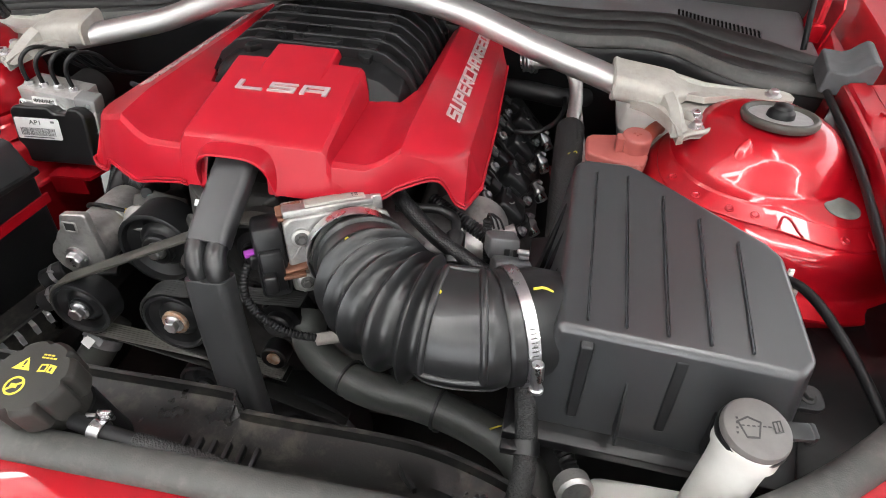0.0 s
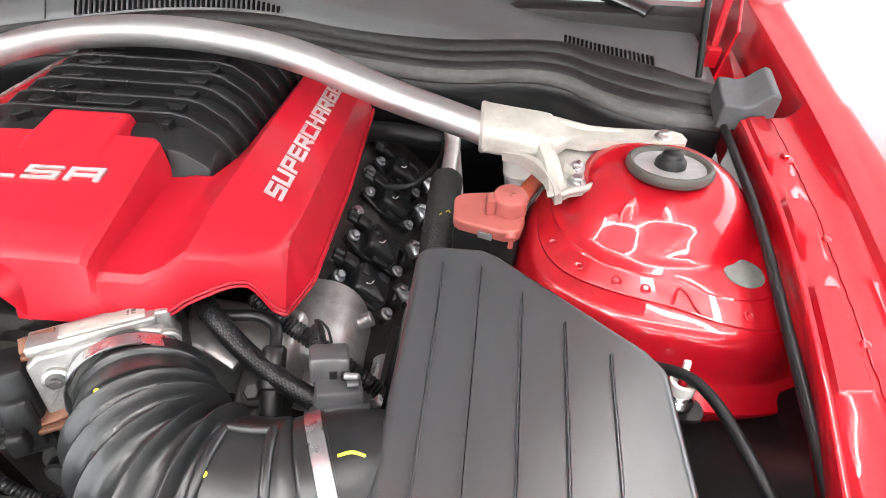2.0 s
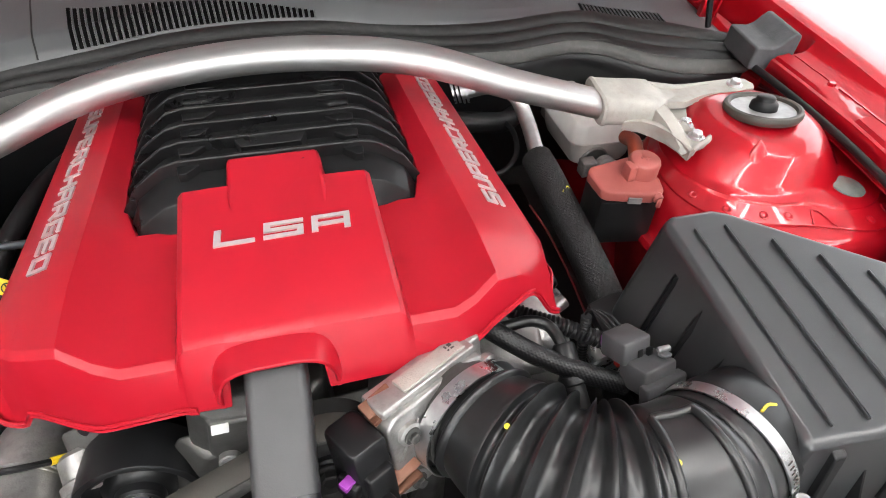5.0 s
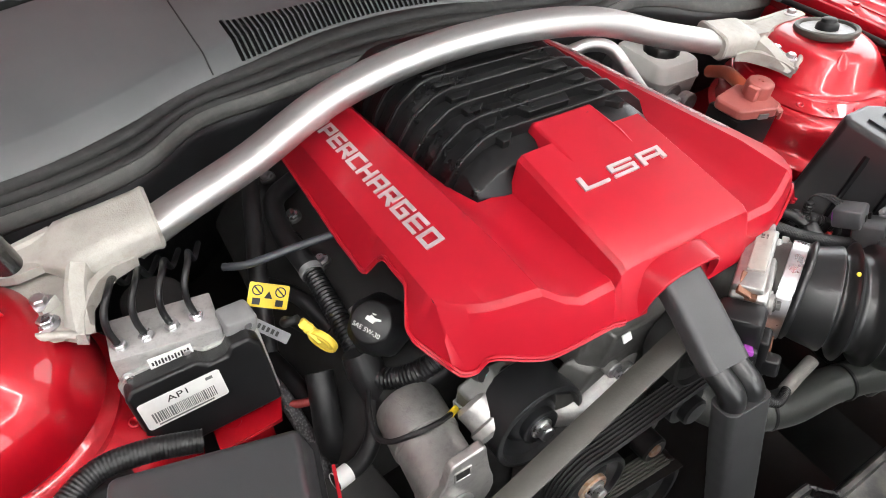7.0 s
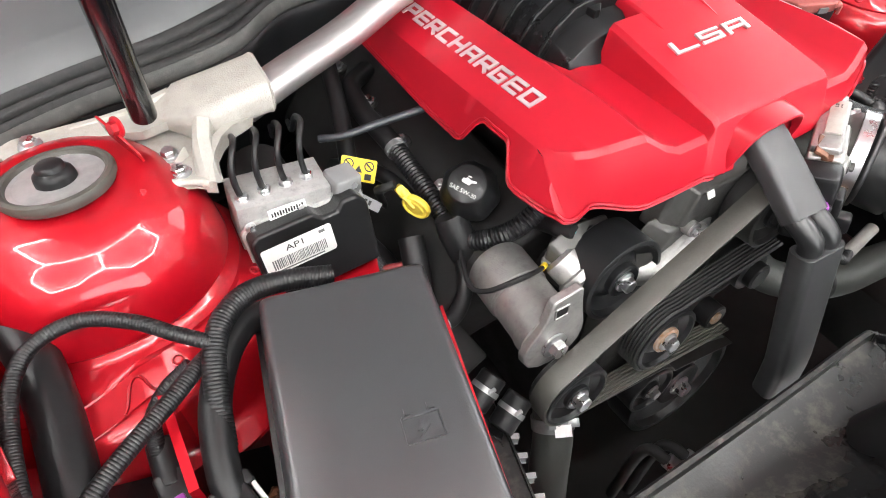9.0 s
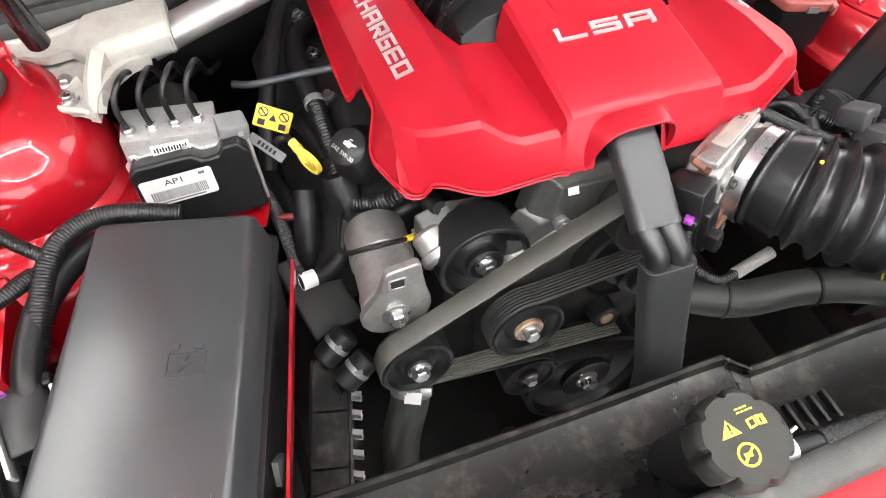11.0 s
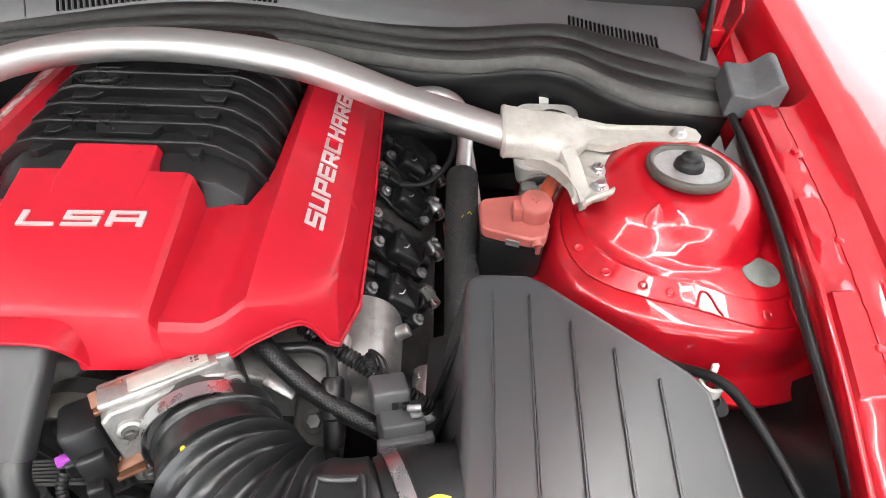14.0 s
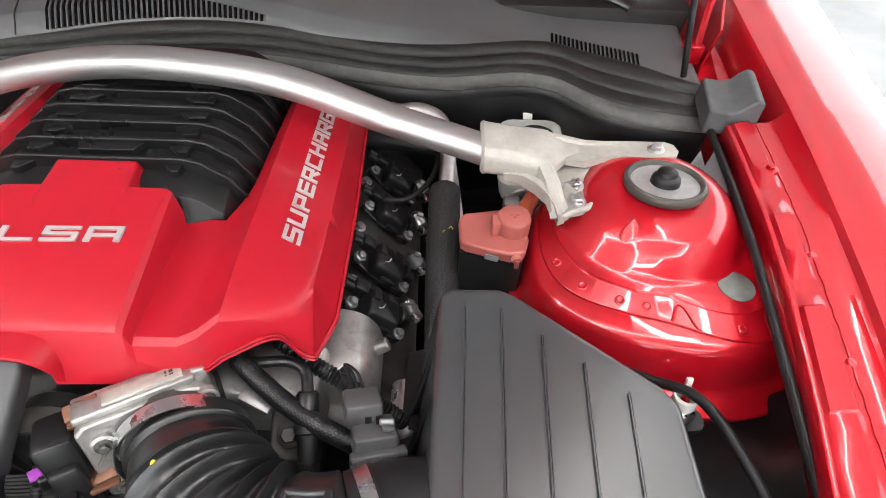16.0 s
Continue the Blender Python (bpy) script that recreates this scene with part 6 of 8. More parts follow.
FO, FR, FF = Vector((-0.4625, -0.154, 0)), Vector((0.973, -0.230, 0)).normalized(), Vector((-0.230, -0.973, 0)).normalized()


def on_fuse(a, b, z):
    return FO + FR * a + FF * b + Vector((0, 0, z))


def fuse_ring(z, g, w=0.130, L=0.275, r=0.006):
    pts = []
    for cx, cy, a0 in ((w + g - r, -g + r, -90), (w + g - r, L + g - r, 0), (-g + r, L + g - r, 90), (-g + r, -g + r, 180)):
        for k in range(4):
            a = radians(a0 + 30 * k)
            pts.append(tuple(on_fuse(cx + r * math.cos(a), cy + r * math.sin(a), z)))
    return pts


bm = fresh()
loft(bm, [fuse_ring(0.826, 0.007), fuse_ring(0.832, 0.006), fuse_ring(0.8675, 0.001), fuse_ring(0.8715, -0.0015), fuse_ring(0.8730, -0.005)])
flid = part("lid", bm, LID_PLASTIC, fuse, smooth=35)
bm = fresh()
loft(bm, [fuse_ring(0.820, 0.006), fuse_ring(0.821, 0.011), fuse_ring(0.827, 0.011), fuse_ring(0.828, 0.006)])
part("lid_rim", bm, BLACK_PLASTIC, fuse, bevel=0.0008)
bm = fresh()
loft(bm, [fuse_ring(0.66, -0.004), fuse_ring(0.70, 0.0), fuse_ring(0.822, 0.005)])
part("base", bm, BLACK_PLASTIC, fuse)
# battery symbol moulded into the lid
def fuse_bar(bm, a, b, la, lb, h=0.0012):
    slab(bm, [tuple((FR * x + FF * y).xy) for x, y in ((-la / 2, -lb / 2), (la / 2, -lb / 2), (la / 2, lb / 2), (-la / 2, lb / 2))], 0.8725, 0.8730 + h, None, FO + FR * a + FF * b)


bm = fresh()
for a, b, la, lb in ((0.091, 0.128, 0.026, 0.0016), (0.091, 0.146, 0.026, 0.0016), (0.078, 0.137, 0.0016, 0.018), (0.104, 0.137, 0.0016, 0.018), (0.083, 0.124, 0.005, 0.005), (0.099, 0.124, 0.005, 0.005)):
    fuse_bar(bm, a, b, la, lb)
slab(bm, [tuple((FR * x + FF * y).xy) for x, y in ((0.093, 0.131), (0.086, 0.139), (0.090, 0.139), (0.087, 0.144), (0.096, 0.136), (0.091, 0.136))], 0.8725, 0.8742, None, FO)
part("battery_symbol", bm, LID_PLASTIC, flid, "moulded battery symbol")
bm = fresh()
fuse_bar(bm, 0.112, 0.235, 0.014, 0.010)
fuse_bar(bm, 0.112, 0.235, 0.008, 0.005, 0.002)
part("lid_latch_mark", bm, LID_PLASTIC, flid)
bm = fresh()
p = on_fuse(0.138, 0.185, 0.772)
slab(bm, [(-0.014, -0.012), (0.014, -0.012), (0.002, 0.014)], -0.002, 0.003, Matrix((FF, Vector((0, 0, 1)), FR)).transposed(), p)
part("side_moulding", bm, GREY_PLASTIC, fuse, "grey triangular clip", bevel=0.001)
# red panel edge beside the fuse box and the finned grey module below
bm = fresh()
loft(bm, [[tuple(on_fuse(0.148, b, z)) for b, z in ((0.0, 0.80), (0.30, 0.775), (0.30, 0.762), (0.0, 0.787))], [tuple(on_fuse(0.151, b, z)) for b, z in ((0.0, 0.80), (0.30, 0.775), (0.30, 0.762), (0.0, 0.787))]])
part("battery_tray_panel", bm, RED_PAINT, car)
mod = thing("finned_module", (-0.345, -0.30, 0.66), "dusty grey finned electronic module", "control module")
FM = Matrix((FR, FF, Vector((0, 0, 1)))).transposed()
for k in range(4):
    bm = fresh()
    c = on_fuse(0.172, 0.085 + 0.056 * k, 0.668)
    box(bm, c, (0.036, 0.052, 0.05), FM, 0.003)
    part("case_segment", bm, DUSTY, mod, "dusty grey case")
for k in range(11):
    bm = fresh()
    c = on_fuse(0.196, 0.075 + 0.020 * k, 0.683)
    box(bm, c, (0.012, 0.0035, 0.014), FM @ turn(0, 0, 12), 0.001)
    part("fin", bm, GALV, mod, "bare aluminium fin")

# ---- brake control unit ----
abs_ = thing("brake_control_unit", (-0.40, -0.03, 0.76), "brake control unit with aluminium block and black case", "brake unit")
bm = fresh()
box(bm, (-0.402, -0.012, 0.812), (0.090, 0.048, 0.082), turn(0, 4, -3), 0.0015)
part("valve_block", bm, BLOCK_ALU, abs_, "machined aluminium block")
AX_ = Vector((1, 0.012, 0.05)).normalized()
AN = Vector((-0.01, -0.965, 0.262)).normalized()
AY = AN.cross(AX_).normalized()
AF = Matrix((AX_, AY, AN)).transposed()
AO = Vector((-0.3865, -0.061, 0.803))
outline = [(-0.058, -0.040), (0.058, -0.040), (0.059, 0.030), (0.050, 0.041), (0.034, 0.041), (0.028, 0.033), (0.012, 0.033), (0.004, 0.041), (-0.050, 0.041), (-0.058, 0.034)]
bm = fresh()
slab(bm, outline, -0.020, 0.010, AF, AO)
part("case", bm, BLACK_PLASTIC, abs_, "black moulded case", bevel=0.004, segs=3)
bm = fresh()
slab(bm, [(x * 1.045, y * 1.065) for x, y in outline], -0.016, -0.010, AF, AO)
part("case_flange", bm, BLOCK_ALU, abs_, "bare aluminium case flange", bevel=0.001)
for x in (-0.050, 0.0, 0.055):
    hexbolt("case_screw", abs_, AO + AF @ Vector((x, 0.0415, -0.010)), AF @ Vector((0, 0.0, 1)), 0.0036)
bm = fresh()
slab(bm, rrect(0.070, 0.030, 0.003), 0.010, 0.0106, AF, AO + AF @ Vector((-0.018, 0.010, 0)))
lab = part("label", bm, WHITE_LABEL, abs_, "white printed barcode label")
lettering("label_text", "AP1", 0.0088, AO + AF @ Vector((-0.020, 0.0185, 0.0108)), AX_, AY, INK, lab, depth=0.00015, wide=1.35)
random.seed(5)
bars = [(-0.044, 0.004, -0.0030, -0.0016), (0.004, 0.010, 0.019, 0.022)]
x = -0.046
while x < 0.008:
    w = random.choice((0.0006, 0.0009, 0.0014))
    bars.append((x, x + w, 0.0, 0.0110))
    x += w + random.choice((0.0006, 0.0009))
for x0, x1, y0, y1 in bars:
    bm = fresh()
    slab(bm, [(x0, y0), (x1, y0), (x1, y1), (x0, y1)], 0.0107, 0.0109, AF, AO)
    part("print_bar", bm, GREY_INK, lab)
bm = fresh()
box(bm, (-0.402, -0.0415, 0.843), (0.036, 0.002, 0.011), turn(-14, 0, 0))
serial = part("small_label", bm, WHITE_LABEL, abs_, "small white serial label")
for k in range(12):
    bm = fresh()
    box(bm, (-0.417 + 0.0027 * k, -0.0428, 0.8438), (0.0015, 0.0006, 0.0035 + 0.002 * (k % 2)), turn(-14, 0, 0))
    part("print_bar", bm, INK, serial)
bm = fresh()
box(bm, (-0.341, -0.030, 0.842), (0.030, 0.028, 0.024), turn(0, 8, 8), 0.004)
part("connector", bm, GREY_PLASTIC, abs_, "grey connector", bevel=0.001)
bm = fresh()
rod(bm, (-0.402, 0.012, 0.815), (-0.402, 0.065, 0.815), 0.030, n=28, edge=0.003)
part("pump_motor", bm, DARK, abs_)
for k in range(4):
    x = -0.4355 + 0.0215 * k
    y = -0.020 + 0.0015 * k
    z = 0.855 - 0.0012 * k
    hexbolt("pipe_nut", abs_, (x, y, z - 0.002), (0, 0, 1), 0.0062, STEEL, 1.1)
    bm = fresh()
    sweep(bm, [(x, y, z), (x - 0.002, y + 0.001, z + 0.022), (x + 0.001, y + 0.006, z + 0.038), (x + 0.010, y + 0.022, z + 0.046), (x + 0.014, y + 0.052, z + 0.030), (x + 0.018, y + 0.085, z - 0.01), (x + 0.03, y + 0.14, z - 0.04)], 0.0030, n=10)
    part("brake_pipe", bm, BLACK_PLASTIC, abs_, "black coated brake pipe")
abs_.location += Vector((0, -0.008, 0.001))
# red bracket below
bm = fresh()
slab(bm, [(-0.395, -0.105), (-0.335, -0.100), (-0.325, -0.070), (-0.345, -0.055), (-0.395, -0.060)], 0.752, 0.757)
slab(bm, [(-0.395, -0.106), (-0.345, -0.102), (-0.345, -0.100), (-0.395, -0.104)], 0.728, 0.755)
lathe(bm, [(0.008, -0.001), (0.008, 0.0008), (0.0, 0.0008)], (-0.376, -0.080, 0.757), (0, 0, 1), 16)
part("unit_bracket", bm, RED_PAINT, car)

# ---- brake fluid reservoir and servo ----
res = thing("brake_fluid_reservoir", (0.45, 0.19, 0.78), "milky white brake fluid reservoir", "fluid reservoir")
bm = fresh()
loft(bm, [[(x * 0.88 + 0.449, y * 0.9 + 0.185, 0.782) for x, y in rrect(0.098, 0.125, 0.018)], [(x * 0.94 + 0.449, y * 0.96 + 0.185, 0.790) for x, y in rrect(0.098, 0.125, 0.018)], [(x + 0.449, y + 0.187, 0.812) for x, y in rrect(0.098, 0.125, 0.018)],
          [(x * 1.03 + 0.449, y * 1.03 + 0.187, 0.814) for x, y in rrect(0.098, 0.125, 0.018)], [(x * 1.03 + 0.449, y * 1.03 + 0.187, 0.818) for x, y in rrect(0.098, 0.125, 0.018)],
          [(x + 0.449, y + 0.188, 0.820) for x, y in rrect(0.098, 0.125, 0.018)], [(x * 0.92 + 0.450, y * 0.94 + 0.190, 0.838) for x, y in rrect(0.098, 0.125, 0.018)], [(x * 0.84 + 0.450, y * 0.88 + 0.190, 0.842) for x, y in rrect(0.098, 0.125, 0.018)]])
part("tank", bm, WHITE_PLASTIC, res, smooth=40)
bm = fresh()
lathe(bm, [(0.030, 0), (0.030, 0.012), (0.027, 0.016), (0.012, 0.017), (0, 0.017)], (0.452, 0.185, 0.840), (0, 0, 1), 30, wobble=lambda a, k: 1.0 + (0.03 * math.cos(12 * a) if k < 2 else 0))
fcap = part("filler_cap", bm, BLACK_PLASTIC, res, "black filler cap")
bm = fresh()
box(bm, (0.470, 0.190, 0.8575), (0.012, 0.004, 0.003), None, 0.001)
part("cap_marking", bm, YELLOW_PRINT, fcap, "yellow cap print")
bm = fresh()
box(bm, (0.448, 0.258, 0.842), (0.014, 0.016, 0.003), turn(30, 0, 0), 0.001)
part("lug", bm, WHITE_PLASTIC, res)
bm = fresh()
rod(bm, (0.445, 0.13, 0.768), (0.445, 0.30, 0.768), 0.022, n=24, edge=0.003)
rod(bm, (0.452, 0.118, 0.770), (0.452, 0.098, 0.772), 0.016, n=24, edge=0.002)
box(bm, (0.428, 0.118, 0.768), (0.022, 0.020, 0.024), None, 0.002)
res.location += Vector((0.010, 0.008, -0.022))
tagged(part("master_cylinder", bm, CAST, None, bevel=0.001), "cast aluminium brake master cylinder", "brake cylinder")
bm = fresh()
lathe(bm, [(0.10, 0.0), (0.122, -0.012), (0.128, -0.03), (0.126, -0.034), (0.118, -0.04), (0.07, -0.055), (0.03, -0.06), (0, -0.06)], (0.455, 0.385, 0.765), (0, 1, 0), 48)
tagged(part("brake_servo", bm, BLACK_PLASTIC), "round black brake servo on the bulkhead", "brake servo")

# ---- positive terminal ----
term = thing("battery_jump_terminal", (0.385, -0.035, 0.81), "faded red plastic battery jump terminal", "battery terminal")
bm = fresh()
slab(bm, [(0.344, -0.050), (0.350, -0.056), (0.398, -0.071), (0.414, -0.066), (0.420, -0.045), (0.416, -0.010), (0.404, 0.004), (0.350, -0.006), (0.343, -0.014)], 0.8385, 0.8535)
cov = part("cover", bm, TERRACOTTA, term, "faded terracotta plastic cover", bevel=0.004, segs=3)
bm = fresh()
lathe(bm, [(0.0188, 0.0), (0.0186, 0.020), (0.0174, 0.023), (0.0155, 0.0245), (0, 0.0245)], (0.4025, -0.030, 0.850), (0.02, -0.05, 1), 32)
box(bm, (0.383, -0.036, 0.862), (0.010, 0.016, 0.020), None, 0.002)
hat = part("cap", bm, TERRACOTTA, term, "round terracotta cap")
bm = fresh()
box(bm, (0.4022, -0.0305, 0.8748), (0.010, 0.0022, 0.0012))
box(bm, (0.4022, -0.0305, 0.8748), (0.0022, 0.010, 0.0012))
part("plus_sign", bm, TERRACOTTA, hat)
bm = fresh()
box(bm, (0.378, -0.0668, 0.8440), (0.015, 0.002, 0.0075), turn(0, 0, -17))
part("window", bm, GREY_PLASTIC, cov, "small dark window")
bm = fresh()
rod(bm, (0.405, -0.073, 0.845), (0.404, -0.066, 0.848), 0.006, n=16, edge=0.001)
box(bm, (0.405, -0.074, 0.842), (0.005, 0.004, 0.012), None, 0.001)
part("strap", bm, TERRACOTTA, cov)
bm = fresh()
box(bm, (0.383, -0.032, 0.806), (0.070, 0.060, 0.064), turn(0, 0, -10), 0.004)
part("base", bm, BLACK_PLASTIC, term, "black base")
bm = fresh()
sweep(bm, [(0.412, -0.012, 0.845), (0.424, 0.015, 0.846), (0.438, 0.045, 0.842), (0.45, 0.08, 0.825)], 0.0095, n=14)
part("lead", bm, surface("orange_red_cable", (0.45, 0.09, 0.045), (0.38, 0.07, 0.035), 0.45, 0.55, bump=0.05), term, "thick orange-red cable")

term.location += Vector((0.006, 0.009, 0.008))

# ---- ignition coils and heads ----
def head(s):
    hd = thing("cylinder_head", (s * 0.25, -0.02, 0.72), "grey cast cylinder head, its rocker cover darkened for shade", "cylinder head", "cylinder heads")
    bm = fresh()
    loft(bm, [[(s * 0.15, y, 0.80), (s * 0.245, y, 0.775), (s * 0.305, y, 0.700), (s * 0.28, y, 0.64), (s * 0.15, y, 0.66)] for y in (-0.155, 0.30)])
    # nearside cover is darkened by colour, as shade under its hoses
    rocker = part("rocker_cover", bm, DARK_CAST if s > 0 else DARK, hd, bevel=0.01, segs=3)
    for y in (-0.13, -0.04, 0.05, 0.14, 0.23):
        p = Vector((s * 0.225, y, 0.7815))
        bm = fresh()
        lathe(bm, [(0.0105, -0.010), (0.0105, 0.004), (0.0090, 0.0055), (0.0, 0.0055)], p, (s * 0.25, 0, 1), 18)
        part("bolt_boss", bm, DARK_CAST, rocker)
        hexbolt("bolt", rocker, p + Vector((s * 0.0014, 0, 0.0055)), (s * 0.25, 0, 1), 0.0055)
    bm = fresh()
    rings = []
    for y, k in ((-0.207, 0.22), (-0.205, 0.52), (-0.199, 0.74), (-0.190, 0.88), (-0.176, 0.97), (-0.160, 1.0), (-0.110, 1.0)):
        rings.append([(s * (0.2180 + 0.050 * k * math.copysign(abs(math.cos(t)) ** 0.75, math.cos(t))), y, 0.7640 + 0.060 * k * math.copysign(abs(math.sin(t)) ** 0.75, math.sin(t)) - 0.0042 * math.cos(t)) for t in [2 * math.pi * j / 36 for j in range(36)]])
    if s < 0:
        return
    loft(bm, rings)
    part("head_casting", bm, CAST, hd, "smooth cast head end", smooth=70)
    bm = fresh()
    rod(bm, (s * 0.246, -0.142, 0.784), (s * 0.276, -0.133, 0.796), 0.0078, n=16, edge=0.001)
    part("casting_stub", bm, CAST, hd)


head(1)
head(-1)


COILS = ((0.2573, -0.094, 0.7855), (0.2590, -0.021, 0.7805), (0.2600, 0.079, 0.7700), (0.2610, 0.160, 0.7640))


def coil(s):
    """Coil pack on the slope of a rocker cover: bracket with two lugs, body, plug, boot, bolts."""
    o = Vector((s * COILS[0][0], COILS[0][1], COILS[0][2]))
    c = thing("ignition_coil", o, "black ignition coil pack with zinc bolts", "ignition coil", "ignition coils")
    u = Vector((0.76 * s, 0, -0.65)).normalized()
    n = Vector((0.65 * s, 0, 0.76)).normalized()
    R = Matrix((u, Vector((0, 1, 0)), n)).transposed()

    def at(a, b, h):
        return o + R @ Vector((a, b, h))
    plate = [(-0.0400, 0.0110), (-0.0425, 0.0030), (-0.0390, -0.0035), (-0.0310, -0.0050), (-0.0240, -0.0080), (-0.0100, -0.0130), (0.0080, -0.0140), (0.0220, -0.0130), (0.0300, -0.0135), (0.0385, -0.0120), (0.0415, -0.0050), (0.0390, 0.0020), (0.0330, 0.0080), (0.0300, 0.0260), (0.0180, 0.0340), (-0.0200, 0.0330), (-0.0290, 0.0210)]
    bm = fresh()
    slab(bm, plate if s > 0 else plate[::-1], -0.0060, 0.0, R, o)
    plate_part = part("bracket", bm, BLACK_PLASTIC, c, bevel=0.0016)
    for a, b in ((-0.0330, 0.0050), (0.0330, -0.0050)):
        bm = fresh()
        lathe(bm, [(0.0086, -0.008), (0.0086, 0.0012), (0.0070, 0.0020), (0.0, 0.0020)], at(a, b, 0), n, 20)
        part("lug", bm, BLACK_PLASTIC, plate_part)
        hexbolt("bolt", c, at(a, b, 0.0020), n, 0.0052, GALV, 1.4)

    def ring(g, h):
        return [tuple(at(0.0010 + x * g, 0.0090 + y * g, h)) for x, y in rrect(0.0430, 0.0400, 0.0060, 4)]
    bm = fresh()
    loft(bm, [ring(1.0, -0.002), ring(0.97, 0.0130), ring(0.92, 0.0170), ring(0.82, 0.0190)])
    bd = part("body", bm, BLACK_SATIN, c, smooth=50)
    bm = fresh()
    sweep(bm, [at(-0.0080, 0.0010, 0.0192), at(-0.0030, 0.0035, 0.0193), at(0.0000, 0.0100, 0.0193)], 0.0007, n=6, per=4)
    part("mark", bm, PALE_PRINT, bd, "pale paint tick")
    for p, size in (((-0.0120, 0.0180, 0.0190), (0.0100, 0.0160, 0.0050)), ((0.0120, 0.0240, 0.0165), (0.0150, 0.0100, 0.0060)), ((0.0060, -0.0130, 0.0040), (0.0200, 0.0050, 0.0080))):
        bm = fresh()
        box(bm, at(*p), size, R, 0.0015)
        part("moulded_ridge", bm, BLACK_SATIN, bd, bevel=0.0005)
    bm = fresh()
    box(bm, at(-0.0290, 0.0250, 0.0080), (0.0180, 0.0170, 0.0140), R, 0.0025)
    for b in (0.0205, 0.0295):
        rod(bm, at(-0.0350, b, 0.0080), at(-0.0500, b, 0.0080), 0.0042, n=12, edge=0.001)
    part("plug", bm, BLACK_PLASTIC, c, bevel=0.0008)
    bm = fresh()
    rod(bm, at(0.0160, 0.0220, 0.0020), at(0.0330, 0.0260, -0.0040), 0.0098, 0.0104, 20, 0.002)
    rod(bm, at(0.0330, 0.0260, -0.0040), at(0.0400, 0.0285, -0.0070), 0.0112, 0.0112, 20, 0.002)
    sweep(bm, [at(0.0390, 0.0280, -0.0065), at(0.0520, 0.0340, -0.0150), at(0.0600, 0.0420, -0.0300), at(0.0630, 0.0480, -0.0480)], 0.0088, n=14)
    part("boot", bm, RUBBER, c, "thick rubber plug boot")
    return c


first = coil(1)
base = first.location.copy()
for x, y, z in COILS[1:]:
    copy_thing(first, Matrix.Translation((base.x + x - COILS[0][0], base.y + y - COILS[0][1], base.z + z - COILS[0][2])))
for x, y, z in ((0.289, -0.030, 0.732), (0.295, 0.046, 0.737), (0.296, 0.124, 0.737), (0.298, 0.202, 0.730)):
    sh = thing("plug_heat_shield", (x, y, z), "dimpled bright steel spark plug heat shield", "heat shield", "spark plug shields")
    d = Vector((0.55, -0.25, -0.80)).normalized()
    bm = fresh()
    lathe(bm, [(0.0, -0.008), (0.0070, -0.007), (0.0086, -0.002), (0.0090, 0.006), (0.0106, 0.008), (0.0106, 0.012), (0.0090, 0.014), (0.0090, 0.026)], (x, y, z), d, 24, wobble=lambda a, k: 1.0 + (0.05 * math.cos(5 * a) if k in (1, 2) else 0))
    part("tube", bm, STEEL, sh, smooth=50)
    bm = fresh()
    box(bm, Vector((x, y, z)) + Vector((0.006, -0.004, 0.010)), (0.010, 0.007, 0.005), turn(20, 30, 0), 0.002)
    part("tab", bm, STEEL, sh)
plain_hose("red_wire", [(0.312, 0.05, 0.772), (0.318, 0.0, 0.766), (0.319, -0.06, 0.758), (0.314, -0.13, 0.752)], 0.0014, surface("dark_red_wire", (0.20, 0.012, 0.012), rough=0.45, bump=0.02), "thin dark red wire beside the coils", "wire", n=8)

# ---- hoses to the right of the engine ----
sl = thing("sleeved_hose", (0.333, 0, 0.78), "black woven sleeve over a hose", "hose")
bm = fresh()
woven(bm, [(0.335, 0.098, 0.810), (0.334, 0.06, 0.808), (0.333, 0.0, 0.800), (0.333, -0.06, 0.790), (0.334, -0.13, 0.772), (0.335, -0.20, 0.735)], 0.0200, n=112, step=0.0010, strands=26, pitch=0.060, depth=0.022)
part("sleeve", bm, SLEEVE_FINE, sl)
for k, (a, b) in enumerate(((-0.006, -0.004), (0.001, 0.002), (-0.003, 0.006))):
    bm = fresh()
    sweep(bm, [(0.338 + a, 0.014 + b, 0.8218), (0.341 + a, 0.018 + b, 0.8216), (0.343 + a, 0.015 + b, 0.8205)], 0.0007, n=6, per=3)
    part("paint_stroke", bm, YELLOW_PRINT, sl, "yellow paint stroke")
plain_hose("aluminium_pipe", [(0.262, 0.215, 0.852), (0.300, 0.205, 0.862), (0.328, 0.185, 0.858), (0.338, 0.150, 0.835), (0.336, 0.10, 0.813)], 0.0105, ALU, "bent bare aluminium coolant pipe", "pipe")
plain_hose("thin_aluminium_pipe", [(0.345, 0.15, 0.82), (0.352, 0.09, 0.805), (0.358, 0.02, 0.79), (0.362, -0.05, 0.76)], 0.0042, ALU, "thin bare aluminium pipe", "pipe")
bm = fresh()
for k in range(4):
    rod(bm, (0.250 + 0.006 * k, 0.218 - 0.001 * k, 0.850), (0.253 + 0.006 * k, 0.2175 - 0.001 * k, 0.851), 0.015 - 0.001 * (k % 2), n=18)
tagged(part("pipe_coupling", bm, STEEL), "bright zinc pipe coupling rings", "pipe coupling")
plain_hose("heater_hose", [(0.20, 0.215, 0.805), (0.26, 0.205, 0.810), (0.32, 0.20, 0.806), (0.36, 0.24, 0.79)], 0.0150, RUBBER, "black rubber heater hose")
